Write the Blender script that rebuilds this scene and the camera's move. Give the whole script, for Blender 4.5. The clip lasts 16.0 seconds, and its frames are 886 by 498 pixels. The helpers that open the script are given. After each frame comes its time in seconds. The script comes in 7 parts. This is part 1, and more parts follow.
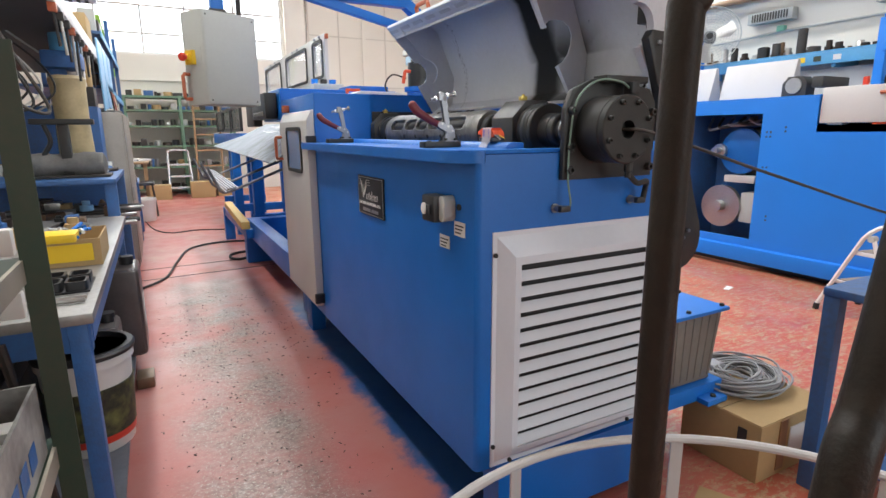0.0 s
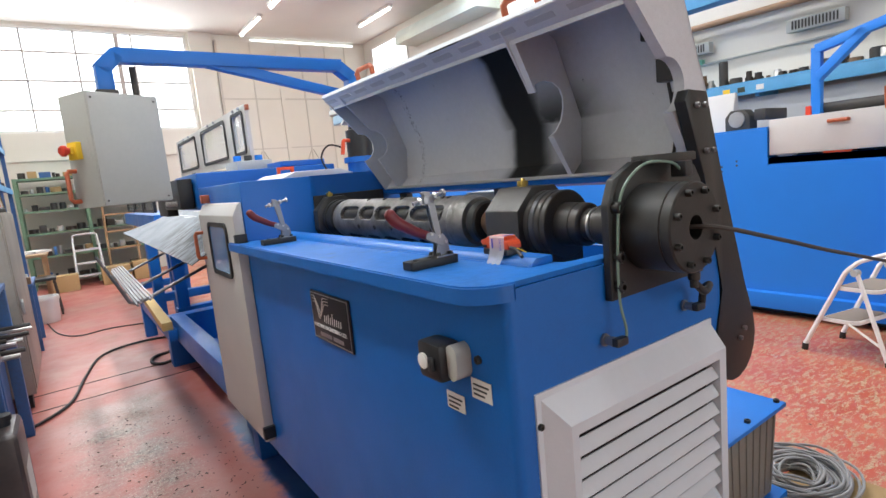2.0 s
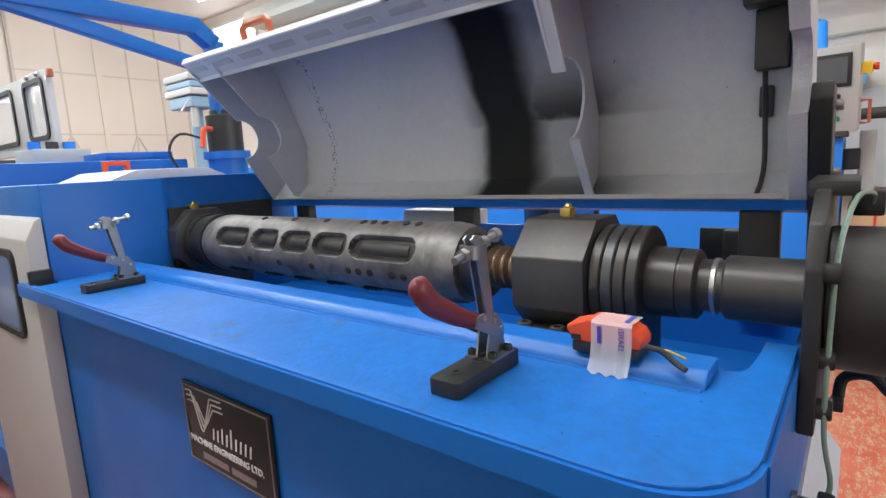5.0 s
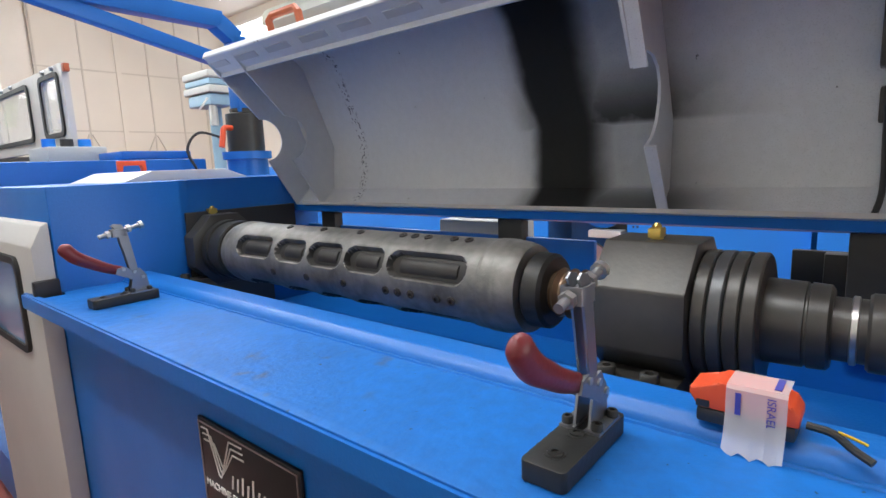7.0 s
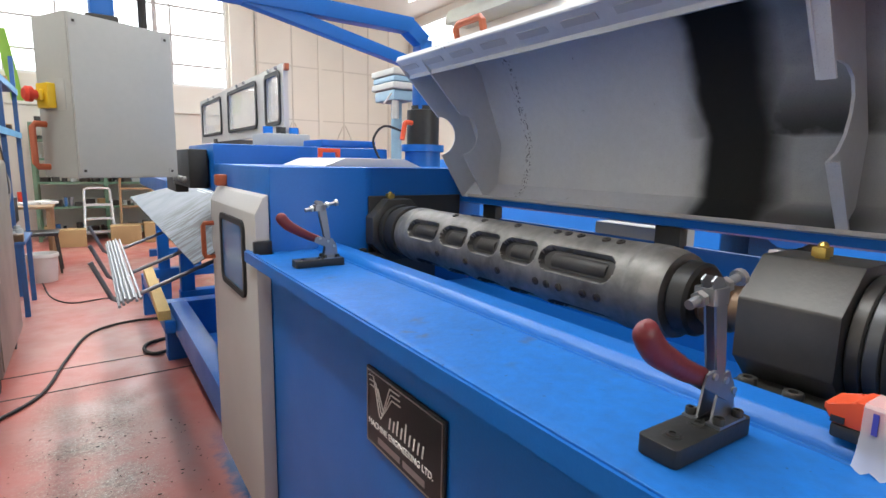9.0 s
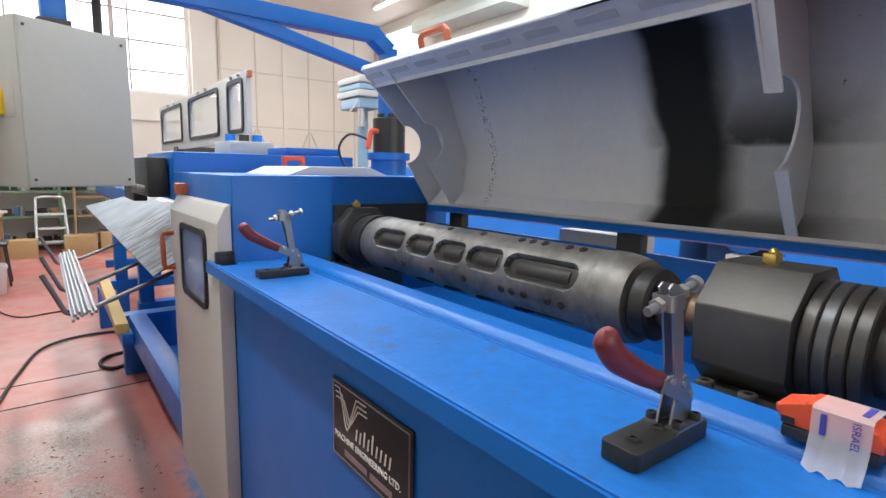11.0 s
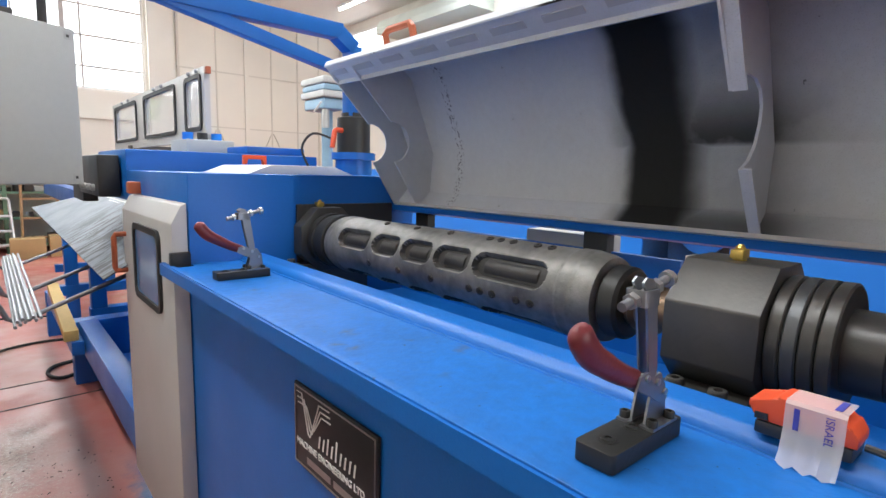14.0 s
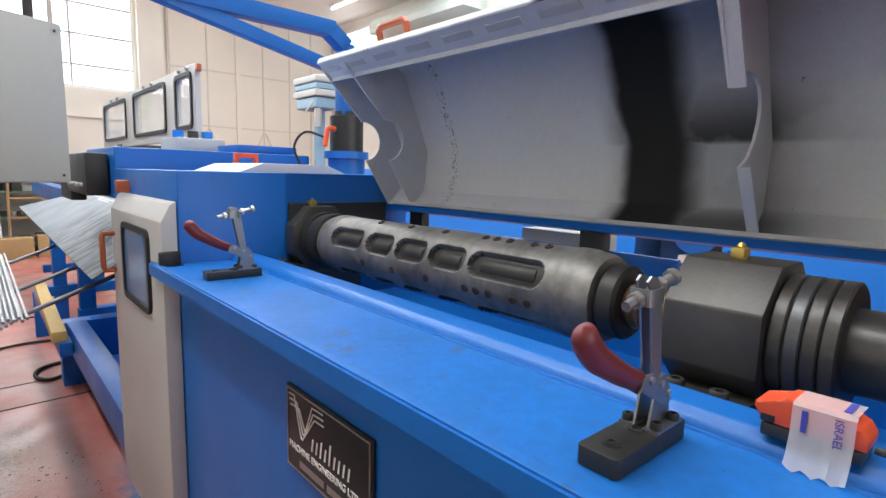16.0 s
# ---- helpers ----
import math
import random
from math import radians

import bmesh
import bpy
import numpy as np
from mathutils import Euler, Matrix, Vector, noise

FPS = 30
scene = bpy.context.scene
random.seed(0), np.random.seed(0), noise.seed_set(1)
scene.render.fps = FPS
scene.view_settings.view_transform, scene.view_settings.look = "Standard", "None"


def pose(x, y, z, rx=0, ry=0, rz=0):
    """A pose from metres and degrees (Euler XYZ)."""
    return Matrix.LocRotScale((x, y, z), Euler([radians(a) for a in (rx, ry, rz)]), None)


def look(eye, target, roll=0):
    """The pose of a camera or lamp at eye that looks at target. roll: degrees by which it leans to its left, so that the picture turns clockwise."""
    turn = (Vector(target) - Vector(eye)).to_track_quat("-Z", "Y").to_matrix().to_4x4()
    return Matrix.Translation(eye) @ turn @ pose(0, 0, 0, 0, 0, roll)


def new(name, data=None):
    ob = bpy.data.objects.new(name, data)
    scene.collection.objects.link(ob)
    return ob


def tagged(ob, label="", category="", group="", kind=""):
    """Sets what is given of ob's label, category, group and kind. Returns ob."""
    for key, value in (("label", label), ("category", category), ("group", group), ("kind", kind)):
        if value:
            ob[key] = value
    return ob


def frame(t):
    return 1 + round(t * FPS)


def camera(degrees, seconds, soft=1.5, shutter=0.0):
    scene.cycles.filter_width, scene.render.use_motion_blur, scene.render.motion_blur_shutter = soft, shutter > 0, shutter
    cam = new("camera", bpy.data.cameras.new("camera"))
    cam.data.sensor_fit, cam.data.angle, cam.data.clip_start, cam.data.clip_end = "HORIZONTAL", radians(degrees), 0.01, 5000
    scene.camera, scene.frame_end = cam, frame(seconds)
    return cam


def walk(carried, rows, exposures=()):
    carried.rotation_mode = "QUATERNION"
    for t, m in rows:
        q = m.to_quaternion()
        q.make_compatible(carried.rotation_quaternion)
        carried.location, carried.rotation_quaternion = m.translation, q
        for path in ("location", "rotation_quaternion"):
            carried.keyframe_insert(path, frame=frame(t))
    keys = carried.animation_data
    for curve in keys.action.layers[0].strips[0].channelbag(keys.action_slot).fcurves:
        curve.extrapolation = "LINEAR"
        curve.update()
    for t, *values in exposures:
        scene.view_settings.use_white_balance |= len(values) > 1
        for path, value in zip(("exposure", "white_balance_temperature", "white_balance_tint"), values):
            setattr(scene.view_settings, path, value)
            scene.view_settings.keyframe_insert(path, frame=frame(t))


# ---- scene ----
cam = camera(79.4, 16.0)
PATH = [
    (0, (0.649, 0.444, 1.115), (1.564, 2.17, 0.688), -0.4),
    (0.5, (0.653, 0.579, 1.154), (1.598, 2.299, 0.766), -2.1),
    (1, (0.695, 0.712, 1.2), (1.711, 2.402, 0.863), -3.9),
    (1.5, (0.731, 0.817, 1.246), (1.813, 2.472, 0.945), -5.1),
    (2, (0.763, 0.893, 1.255), (1.9, 2.515, 0.975), -5.5),
    (2.5, (0.795, 0.969, 1.274), (1.97, 2.558, 0.968), -5.5),
    (3, (0.823, 1.1, 1.288), (2.084, 2.616, 0.955), -5.2),
    (3.5, (0.846, 1.244, 1.291), (2.237, 2.638, 0.941), -5.1),
    (4, (0.868, 1.324, 1.294), (2.332, 2.638, 0.932), -5.0),
    (4.2, (0.875, 1.35, 1.29), (2.364, 2.637, 0.936), -4.6),
    (6.3, (0.981, 1.596, 1.306), (2.548, 2.801, 0.999), -2.5),
    (6.5, (0.982, 1.597, 1.306), (2.537, 2.816, 0.996), -2.4),
    (7, (0.978, 1.595, 1.308), (2.495, 2.859, 0.994), -2.3),
    (7.5, (0.944, 1.573, 1.309), (2.27, 3.038, 0.997), -1.6),
    (8, (0.92, 1.548, 1.313), (2.021, 3.189, 1.01), -0.9),
    (8.5, (0.922, 1.542, 1.31), (1.986, 3.208, 1.005), 0.2),
    (9, (0.922, 1.534, 1.31), (2.013, 3.18, 0.993), 1.1),
    (9.5, (0.922, 1.527, 1.314), (2.041, 3.155, 1.002), 1.2),
    (12, (0.927, 1.536, 1.309), (2.162, 3.084, 1.035), 1.3),
    (12.5, (0.928, 1.539, 1.306), (2.184, 3.072, 1.033), 1.4),
    (13, (0.929, 1.545, 1.305), (2.2, 3.064, 1.03), 1.4),
    (13.5, (0.934, 1.547, 1.302), (2.218, 3.056, 1.029), 1.5),
    (14, (0.938, 1.55, 1.302), (2.229, 3.053, 1.029), 1.4),
    (14.5, (0.941, 1.557, 1.299), (2.238, 3.055, 1.026), 1.5),
    (15, (0.938, 1.561, 1.3), (2.241, 3.053, 1.027), 1.5),
    (15.5, (0.941, 1.562, 1.298), (2.248, 3.052, 1.026), 1.5),
    (16, (0.944, 1.564, 1.298), (2.256, 3.049, 1.026), 1.5),
]
walk(cam, [(t, look(eye, target, roll)) for t, eye, target, roll in PATH],
     exposures=[(0.0, -0.02), (1.0, 0.06), (1.5, 0.0), (2.5, -0.06), (3.5, 0.02), (4.0, 0.10), (6.5, 0.0), (8.5, -0.05), (12.0, 0.0), (16.0, 0.0)])

# ---- world and light ----
world = bpy.data.worlds.new("sky")
scene.world = world
world.use_nodes = True
wn = world.node_tree
sky = wn.nodes.new("ShaderNodeTexSky")
sky.sky_type = "NISHITA"
sky.sun_disc = False
sky.sun_elevation = radians(48)
sky.sun_rotation = radians(150)
wn.links.new(sky.outputs[0], wn.nodes["Background"].inputs[0])
wn.nodes["Background"].inputs[1].default_value = 0.12

sun_data = bpy.data.lights.new("sun", "SUN")
sun_data.energy, sun_data.angle, sun_data.color = 2.0, radians(0.6), (1.0, 0.95, 0.87)
sun = new("sun", sun_data)
sun.matrix_world = look((-10, 30, 30), (0, 0, 0))


def area_lamp(name, eye, target, sx, sy, watts, colour=(1, 1, 1)):
    data = bpy.data.lights.new(name, "AREA")
    data.shape, data.size, data.size_y, data.energy, data.color = "RECTANGLE", sx, sy, watts, colour
    ob = new(name, data)
    ob.matrix_world = look(eye, target)
    return ob


# daylight that comes in through the long window band of the far wall
area_lamp("window_daylight", (1.0, 12.26, 3.45), (1.2, 2, 1.2), 4.2, 1.7, 165, (0.90, 0.96, 1.0))
# cool fill lamp added behind the camera, with no known source there
area_lamp("fill_behind_camera", (3.5, -6.0, 2.3), (2.2, 3, 1.0), 4.4, 3.2, 165, (0.92, 0.97, 1.0))
# light of the fluorescent battens, row by row
for x, y, w in ((0.2, 3.1, 105), (0.2, 7.6, 25), (2.15, 2.6, 70), (4.2, 3.4, 88), (2.15, 6.6, 130), (4.2, 8.6, 80), (6.2, 6.0, 80)):
    area_lamp("batten_light", (x, y, 4.26), (x, y, 0), 0.25, 3.2, w, (0.95, 0.98, 1.0))

# ---- materials ----
def mat(name, colour, rough=0.5, metal=0.0, grain=0.06, grain_scale=60.0, stain=0.10, stain_scale=3.0, bump=0.05,
        bump_scale=180.0, alt=None, coat=0.0, gloss=0.5):
    """A painted, plastic or metal surface: fine grain, broad stains and a slight relief, in object space."""
    m = bpy.data.materials.new(name)
    m.use_nodes = True
    t = m.node_tree
    n, ln = t.nodes, t.links
    b = n["Principled BSDF"]
    co = n.new("ShaderNodeTexCoord")
    fine = n.new("ShaderNodeTexNoise")
    fine.inputs["Scale"].default_value, fine.inputs["Detail"].default_value = grain_scale, 5
    broad = n.new("ShaderNodeTexNoise")
    broad.inputs["Scale"].default_value, broad.inputs["Detail"].default_value = stain_scale, 4
    for k in (fine, broad):
        ln.new(co.outputs["Object"], k.inputs["Vector"])
    dark = [max(0.0, c * 0.55) for c in colour] if alt is None else list(alt)
    r1, r2 = n.new("ShaderNodeMapRange"), n.new("ShaderNodeMapRange")
    r1.inputs["From Min"].default_value, r1.inputs["From Max"].default_value = 0.3, 0.75
    r1.inputs["To Max"].default_value = grain
    r2.inputs["From Min"].default_value, r2.inputs["From Max"].default_value = 0.4, 0.8
    r2.inputs["To Max"].default_value = stain * 2
    ln.new(fine.outputs["Fac"], r1.inputs["Value"])
    ln.new(broad.outputs["Fac"], r2.inputs["Value"])
    add = n.new("ShaderNodeMath")
    add.use_clamp = True
    ln.new(r1.outputs[0], add.inputs[0])
    ln.new(r2.outputs[0], add.inputs[1])
    mix = n.new("ShaderNodeMix")
    mix.data_type = "RGBA"
    mix.inputs["A"].default_value, mix.inputs["B"].default_value = (*colour, 1), (*dark, 1)
    ln.new(add.outputs[0], mix.inputs["Factor"])
    ln.new(mix.outputs["Result"], b.inputs["Base Color"])
    b.inputs["Roughness"].default_value, b.inputs["Metallic"].default_value = rough, metal
    b.inputs["Specular IOR Level"].default_value = gloss
    rr = n.new("ShaderNodeMapRange")
    rr.inputs["To Min"].default_value, rr.inputs["To Max"].default_value = max(0.05, rough - 0.08), min(1, rough + 0.12)
    ln.new(broad.outputs["Fac"], rr.inputs["Value"])
    ln.new(rr.outputs[0], b.inputs["Roughness"])
    if coat:
        b.inputs["Coat Weight"].default_value = coat
    if bump:
        bn = n.new("ShaderNodeTexNoise")
        bn.inputs["Scale"].default_value, bn.inputs["Detail"].default_value = bump_scale, 3
        ln.new(co.outputs["Object"], bn.inputs["Vector"])
        bp = n.new("ShaderNodeBump")
        bp.inputs["Strength"].default_value, bp.inputs["Distance"].default_value = bump, 0.004
        ln.new(bn.outputs["Fac"], bp.inputs["Height"])
        ln.new(bp.outputs[0], b.inputs["Normal"])
    return m


def glow(name, colour, strength):
    m = bpy.data.materials.new(name)
    m.use_nodes = True
    b = m.node_tree.nodes["Principled BSDF"]
    b.inputs["Base Color"].default_value = (*colour, 1)
    b.inputs["Emission Color"].default_value = (*colour, 1)
    b.inputs["Emission Strength"].default_value = strength
    return m


def glass(name, colour=(0.9, 0.95, 0.95), rough=0.02, alpha=0.25):
    m = bpy.data.materials.new(name)
    m.use_nodes = True
    t = m.node_tree
    b = t.nodes["Principled BSDF"]
    b.inputs["Base Color"].default_value = (*colour, 1)
    b.inputs["Roughness"].default_value = rough
    b.inputs["Transmission Weight"].default_value = 0.0
    b.inputs["Alpha"].default_value = alpha
    return m


def specks(m, scale, lo, hi, colour, patch=0.0, patch_scale=3.0):
    """Small dark specks of dirt on a painted surface, thicker in some patches than in others."""
    n, ln = m.node_tree.nodes, m.node_tree.links
    b = n["Principled BSDF"]
    base = b.inputs["Base Color"].links[0].from_socket
    co = n.new("ShaderNodeTexCoord")
    fine, wide = n.new("ShaderNodeTexNoise"), n.new("ShaderNodeTexNoise")
    fine.inputs["Scale"].default_value, fine.inputs["Detail"].default_value = scale, 3
    wide.inputs["Scale"].default_value, wide.inputs["Detail"].default_value = patch_scale, 4
    r, p, k = n.new("ShaderNodeMapRange"), n.new("ShaderNodeMapRange"), n.new("ShaderNodeMath")
    r.inputs["From Min"].default_value, r.inputs["From Max"].default_value = lo, hi
    p.inputs["From Min"].default_value, p.inputs["From Max"].default_value, p.inputs["To Min"].default_value = 0.42, 0.62, 1 - patch
    k.operation = "MULTIPLY"
    mix = n.new("ShaderNodeMix")
    mix.data_type = "RGBA"
    for q in (fine, wide):
        ln.new(co.outputs["Object"], q.inputs["Vector"])
    ln.new(fine.outputs["Fac"], r.inputs["Value"])
    ln.new(wide.outputs["Fac"], p.inputs["Value"])
    ln.new(r.outputs[0], k.inputs[0])
    ln.new(p.outputs[0], k.inputs[1])
    ln.new(k.outputs[0], mix.inputs["Factor"])
    ln.new(base, mix.inputs["A"])
    mix.inputs["B"].default_value = (*colour, 1)
    ln.new(mix.outputs["Result"], b.inputs["Base Color"])
    return m


M_BLUE = mat("blue_enamel", (0.006, 0.138, 0.50), 0.36, grain=0.12, grain_scale=140, stain=0.12, stain_scale=5, bump=0.10, bump_scale=260, gloss=0.42)
M_BLUE2 = mat("bright_blue_enamel", (0.008, 0.19, 0.68), 0.45, grain=0.04, stain=0.05, bump=0.08, bump_scale=240)
M_BLUEOLD = mat("worn_blue_paint", (0.03, 0.13, 0.36), 0.5, grain=0.3, stain=0.3, bump=0.2, alt=(0.05, 0.06, 0.08))
M_LIGHTBLUE = mat("pale_blue_paint", (0.10, 0.36, 0.62), 0.5, grain=0.15, stain=0.2)
M_CREAM = mat("pale_grey_enamel", (0.55, 0.535, 0.51), 0.45, grain=0.05, stain=0.08, bump=0.12, bump_scale=220)
M_LOUVRE = mat("white_grey_enamel", (0.66, 0.70, 0.75), 0.42, grain=0.05, stain=0.07, bump=0.1, bump_scale=220)
M_GREYBOX = mat("light_grey_textured_paint", (0.44, 0.45, 0.42), 0.55, grain=0.08, stain=0.06, bump=0.22, bump_scale=420)
M_HOOD = mat("grey_hammered_paint", (0.625, 0.655, 0.695), 0.5, grain=0.14, stain=0.10, bump=0.2, bump_scale=380)
M_BLACK = mat("blackened_steel", (0.026, 0.027, 0.026), 0.42, metal=0.3, grain=0.3, stain=0.28, stain_scale=9, bump=0.08, alt=(0.044, 0.043, 0.039))
M_BLOCK = mat("oiled_black_steel", (0.058, 0.057, 0.054), 0.36, metal=0.4, grain=0.3, stain=0.3, stain_scale=9, bump=0.08, alt=(0.090, 0.084, 0.074))
M_DARK = mat("dark_cast_iron", (0.03, 0.03, 0.03), 0.6, grain=0.3, stain=0.3, alt=(0.07, 0.055, 0.04))
M_STEEL = mat("bright_steel", (0.55, 0.55, 0.53), 0.30, metal=0.9, grain=0.2, stain=0.2)
M_ZINC = mat("zinc_plate", (0.30, 0.31, 0.33), 0.38, metal=0.85, grain=0.2, stain=0.15)
M_BRASS = mat("brass", (0.62, 0.45, 0.12), 0.3, metal=0.9)
M_RED = mat("dark_red_vinyl", (0.16, 0.022, 0.028), 0.4, grain=0.1, bump=0.1)
M_ORANGE = mat("orange_plastic", (0.66, 0.075, 0.022), 0.42, grain=0.05)
M_HANDLE = mat("brick_red_plastic", (0.45, 0.11, 0.045), 0.45, grain=0.08)
M_YELLOW = mat("yellow_plastic", (0.80, 0.52, 0.02), 0.4, grain=0.05)
M_ESTOP = mat("red_plastic", (0.62, 0.045, 0.02), 0.35, grain=0.04)
M_WHITE = mat("white_paint", (0.78, 0.77, 0.74), 0.5, grain=0.06, stain=0.08)
M_PAPER = mat("paper", (0.72, 0.70, 0.66), 0.8, grain=0.06, bump=0.04)
M_CARD = mat("corrugated_cardboard", (0.44, 0.30, 0.14), 0.85, grain=0.12, stain=0.14, bump=0.1)
M_RUBBER = mat("black_rubber_and_gap_shade", (0.02, 0.02, 0.02), 0.6, grain=0.2)
M_GREEN = mat("green_paint", (0.13, 0.27, 0.17), 0.5, grain=0.25, stain=0.3, alt=(0.12, 0.10, 0.07))
M_OLIVE = mat("olive_painted_steel", (0.016, 0.042, 0.024), 0.5, grain=0.3, stain=0.25, alt=(0.06, 0.045, 0.025))
M_GALV = mat("galvanised_sheet", (0.17, 0.19, 0.22), 0.55, metal=0.25, grain=0.2, stain=0.25, stain_scale=6, gloss=0.2)
M_WALL = mat("cream_wall_paint", (0.72, 0.69, 0.62), 0.8, grain=0.05, stain=0.12, stain_scale=0.9, bump=0.15, bump_scale=60)
M_WALLPANEL = mat("cream_panel_paint", (0.70, 0.66, 0.58), 0.6, grain=0.05, stain=0.10, stain_scale=0.8)
M_CEIL = mat("ceiling_paint", (0.72, 0.70, 0.66), 0.85, grain=0.04, stain=0.10, stain_scale=0.7)
M_WOOD = mat("planed_wood", (0.36, 0.22, 0.11), 0.6, grain=0.2, stain=0.2)
M_BLUEPLAST = mat("blue_translucent_plastic", (0.25, 0.50, 0.75), 0.35)
M_LAMP = glow("lamp_tube", (1.0, 0.97, 0.92), 9.0)
M_SKYPANE = glow("bright_overcast_pane", (0.93, 0.97, 1.0), 2.6)
M_PANE = glass("clear_pane", (0.75, 0.82, 0.82), 0.03, 0.30)
M_SCREEN = mat("dark_screen", (0.10, 0.11, 0.11), 0.2, grain=0.02, stain=0.02, bump=0)
M_TAPE = glass("clear_tape", (0.80, 0.80, 0.82), 0.25, 0.45)
M_INK = mat("blue_ink", (0.05, 0.06, 0.35), 0.6, bump=0)
M_BLACKPLASTIC = mat("black_plastic", (0.02, 0.02, 0.022), 0.4, grain=0.1)
M_BUCKET = mat("white_plastic", (0.70, 0.68, 0.63), 0.45, grain=0.08, stain=0.15)
M_JERRY = mat("smoky_plastic", (0.05, 0.042, 0.042), 0.3, grain=0.2, stain=0.3, alt=(0.12, 0.10, 0.095))
M_RUST = mat("rusty_pipe", (0.012, 0.009, 0.007), 0.5, grain=0.5, stain=0.35, alt=(0.045, 0.022, 0.012), bump=0.2)
M_POST = mat("oily_dark_pipe", (0.010, 0.009, 0.007), 0.45, grain=0.4, stain=0.3, alt=(0.030, 0.020, 0.012), bump=0.2, gloss=0.3)
M_TARNISH = mat("brown_machined_steel", (0.20, 0.13, 0.08), 0.4, metal=0.5, grain=0.3, stain=0.3)


def floor_material():
    """Red floor paint, scuffed and worn to grey concrete along the aisle, with pale chips and dark drips."""
    m = bpy.data.materials.new("worn_red_floor_paint")
    m.use_nodes = True
    t = m.node_tree
    n, ln = t.nodes, t.links
    b = n["Principled BSDF"]
    co = n.new("ShaderNodeTexCoord")

    def noise_at(scale, detail=5, rough=0.55, offset=0.0, stretch=None):
        k = n.new("ShaderNodeTexNoise")
        k.inputs["Scale"].default_value, k.inputs["Detail"].default_value, k.inputs["Roughness"].default_value = scale, detail, rough
        mp = n.new("ShaderNodeMapping")
        mp.inputs["Location"].default_value = (offset, offset * 1.7, 0)
        if stretch:
            mp.inputs["Scale"].default_value = stretch
        ln.new(co.outputs["Object"], mp.inputs["Vector"])
        ln.new(mp.outputs[0], k.inputs["Vector"])
        return k.outputs["Fac"]

    def ramp(v, a, c, lo=0.0, hi=1.0):
        k = n.new("ShaderNodeMapRange")
        k.inputs["From Min"].default_value, k.inputs["From Max"].default_value = a, c
        k.inputs["To Min"].default_value, k.inputs["To Max"].default_value = lo, hi
        k.interpolation_type = "SMOOTHSTEP"
        ln.new(v, k.inputs["Value"])
        return k.outputs[0]

    def math_node(op, a, c):
        k = n.new("ShaderNodeMath")
        k.operation = op
        k.use_clamp = True
        for i, v in enumerate((a, c)):
            if isinstance(v, (int, float)):
                k.inputs[i].default_value = v
            else:
                ln.new(v, k.inputs[i])
        return k.outputs[0]

    def mixed(f, a, c):
        k = n.new("ShaderNodeMix")
        k.data_type = "RGBA"
        ln.new(f, k.inputs["Factor"])
        for key, v in (("A", a), ("B", c)):
            if isinstance(v, tuple):
                k.inputs[key].default_value = (*v, 1)
            else:
                ln.new(v, k.inputs[key])
        return k.outputs["Result"]

    sep = n.new("ShaderNodeSeparateXYZ")
    ln.new(co.outputs["Object"], sep.inputs[0])
    X, Y = sep.outputs[0], sep.outputs[1]
    # worn lane down the aisle
    lane = math_node("MULTIPLY", ramp(X, 0.50, 0.74), ramp(X, 1.20, 0.98))
    lane = math_node("MULTIPLY", lane, math_node("MULTIPLY", ramp(Y, 0.9, 1.8), ramp(Y, 5.6, 4.3)))
    worn = math_node("MULTIPLY", ramp(noise_at(2.6, 8, 0.6), 0.26, 0.66), lane)
    red = mixed(ramp(noise_at(1.3, 6, 0.6, 3.0), 0.35, 0.7), (0.45, 0.122, 0.098), (0.43, 0.205, 0.175))
    drift = n.new("ShaderNodeMath")
    drift.operation = "MULTIPLY_ADD"
    ln.new(noise_at(0.9, 7, 0.65, 12.0), drift.inputs[0])
    drift.inputs[1].default_value = 2.6
    ln.new(X, drift.inputs[2])
    side = ramp(drift.outputs[0], 2.7, 3.7)
    red = mixed(side, red, mixed(ramp(noise_at(3.1, 6, 0.6, 3.0), 0.35, 0.7), (0.44, 0.085, 0.045), (0.50, 0.15, 0.085)))
    conc = mixed(ramp(noise_at(42, 6, 0.7), 0.3, 0.7), (0.14, 0.105, 0.085), (0.34, 0.275, 0.235))
    col = mixed(math_node("MULTIPLY", worn, ramp(noise_at(16, 8, 0.75, 5.0), 0.25, 0.6, 0.6, 1.0)), red, conc)
    grit = math_node("MULTIPLY", ramp(noise_at(95, 4, 0.7, 8.0), 0.56, 0.62), worn)
    col = mixed(grit, col, (0.50, 0.44, 0.37))
    # pale chips on the open side of the shop
    chips = math_node("MULTIPLY", ramp(noise_at(19, 9, 0.8, 9.0, (0.8, 2.0, 1.0)), 0.49, 0.55), side)
    chips = math_node("MULTIPLY", chips, ramp(noise_at(1.5, 4, 0.6, 2.0), 0.25, 0.50))
    col = mixed(chips, col, mixed(ramp(noise_at(60, 5, 0.7, 3.3), 0.35, 0.65), (0.36, 0.20, 0.11), (0.50, 0.37, 0.22)))
    # dark swarf, drips and scuffs
    specks = math_node("MULTIPLY", ramp(noise_at(38, 3, 0.5, 7.0), 0.70, 0.735), ramp(noise_at(2.2, 3, 0.5, 6.0), 0.42, 0.60))
    col = mixed(specks, col, (0.035, 0.02, 0.018))
    wobble = n.new("ShaderNodeMath")
    wobble.operation = "MULTIPLY_ADD"
    ln.new(noise_at(7, 6, 0.7, 4.0), wobble.inputs[0])
    wobble.inputs[1].default_value = 0.22
    ln.new(X, wobble.inputs[2])
    blue = math_node("MULTIPLY", ramp(wobble.outputs[0], 1.40, 1.48), ramp(X, 1.75, 1.6))
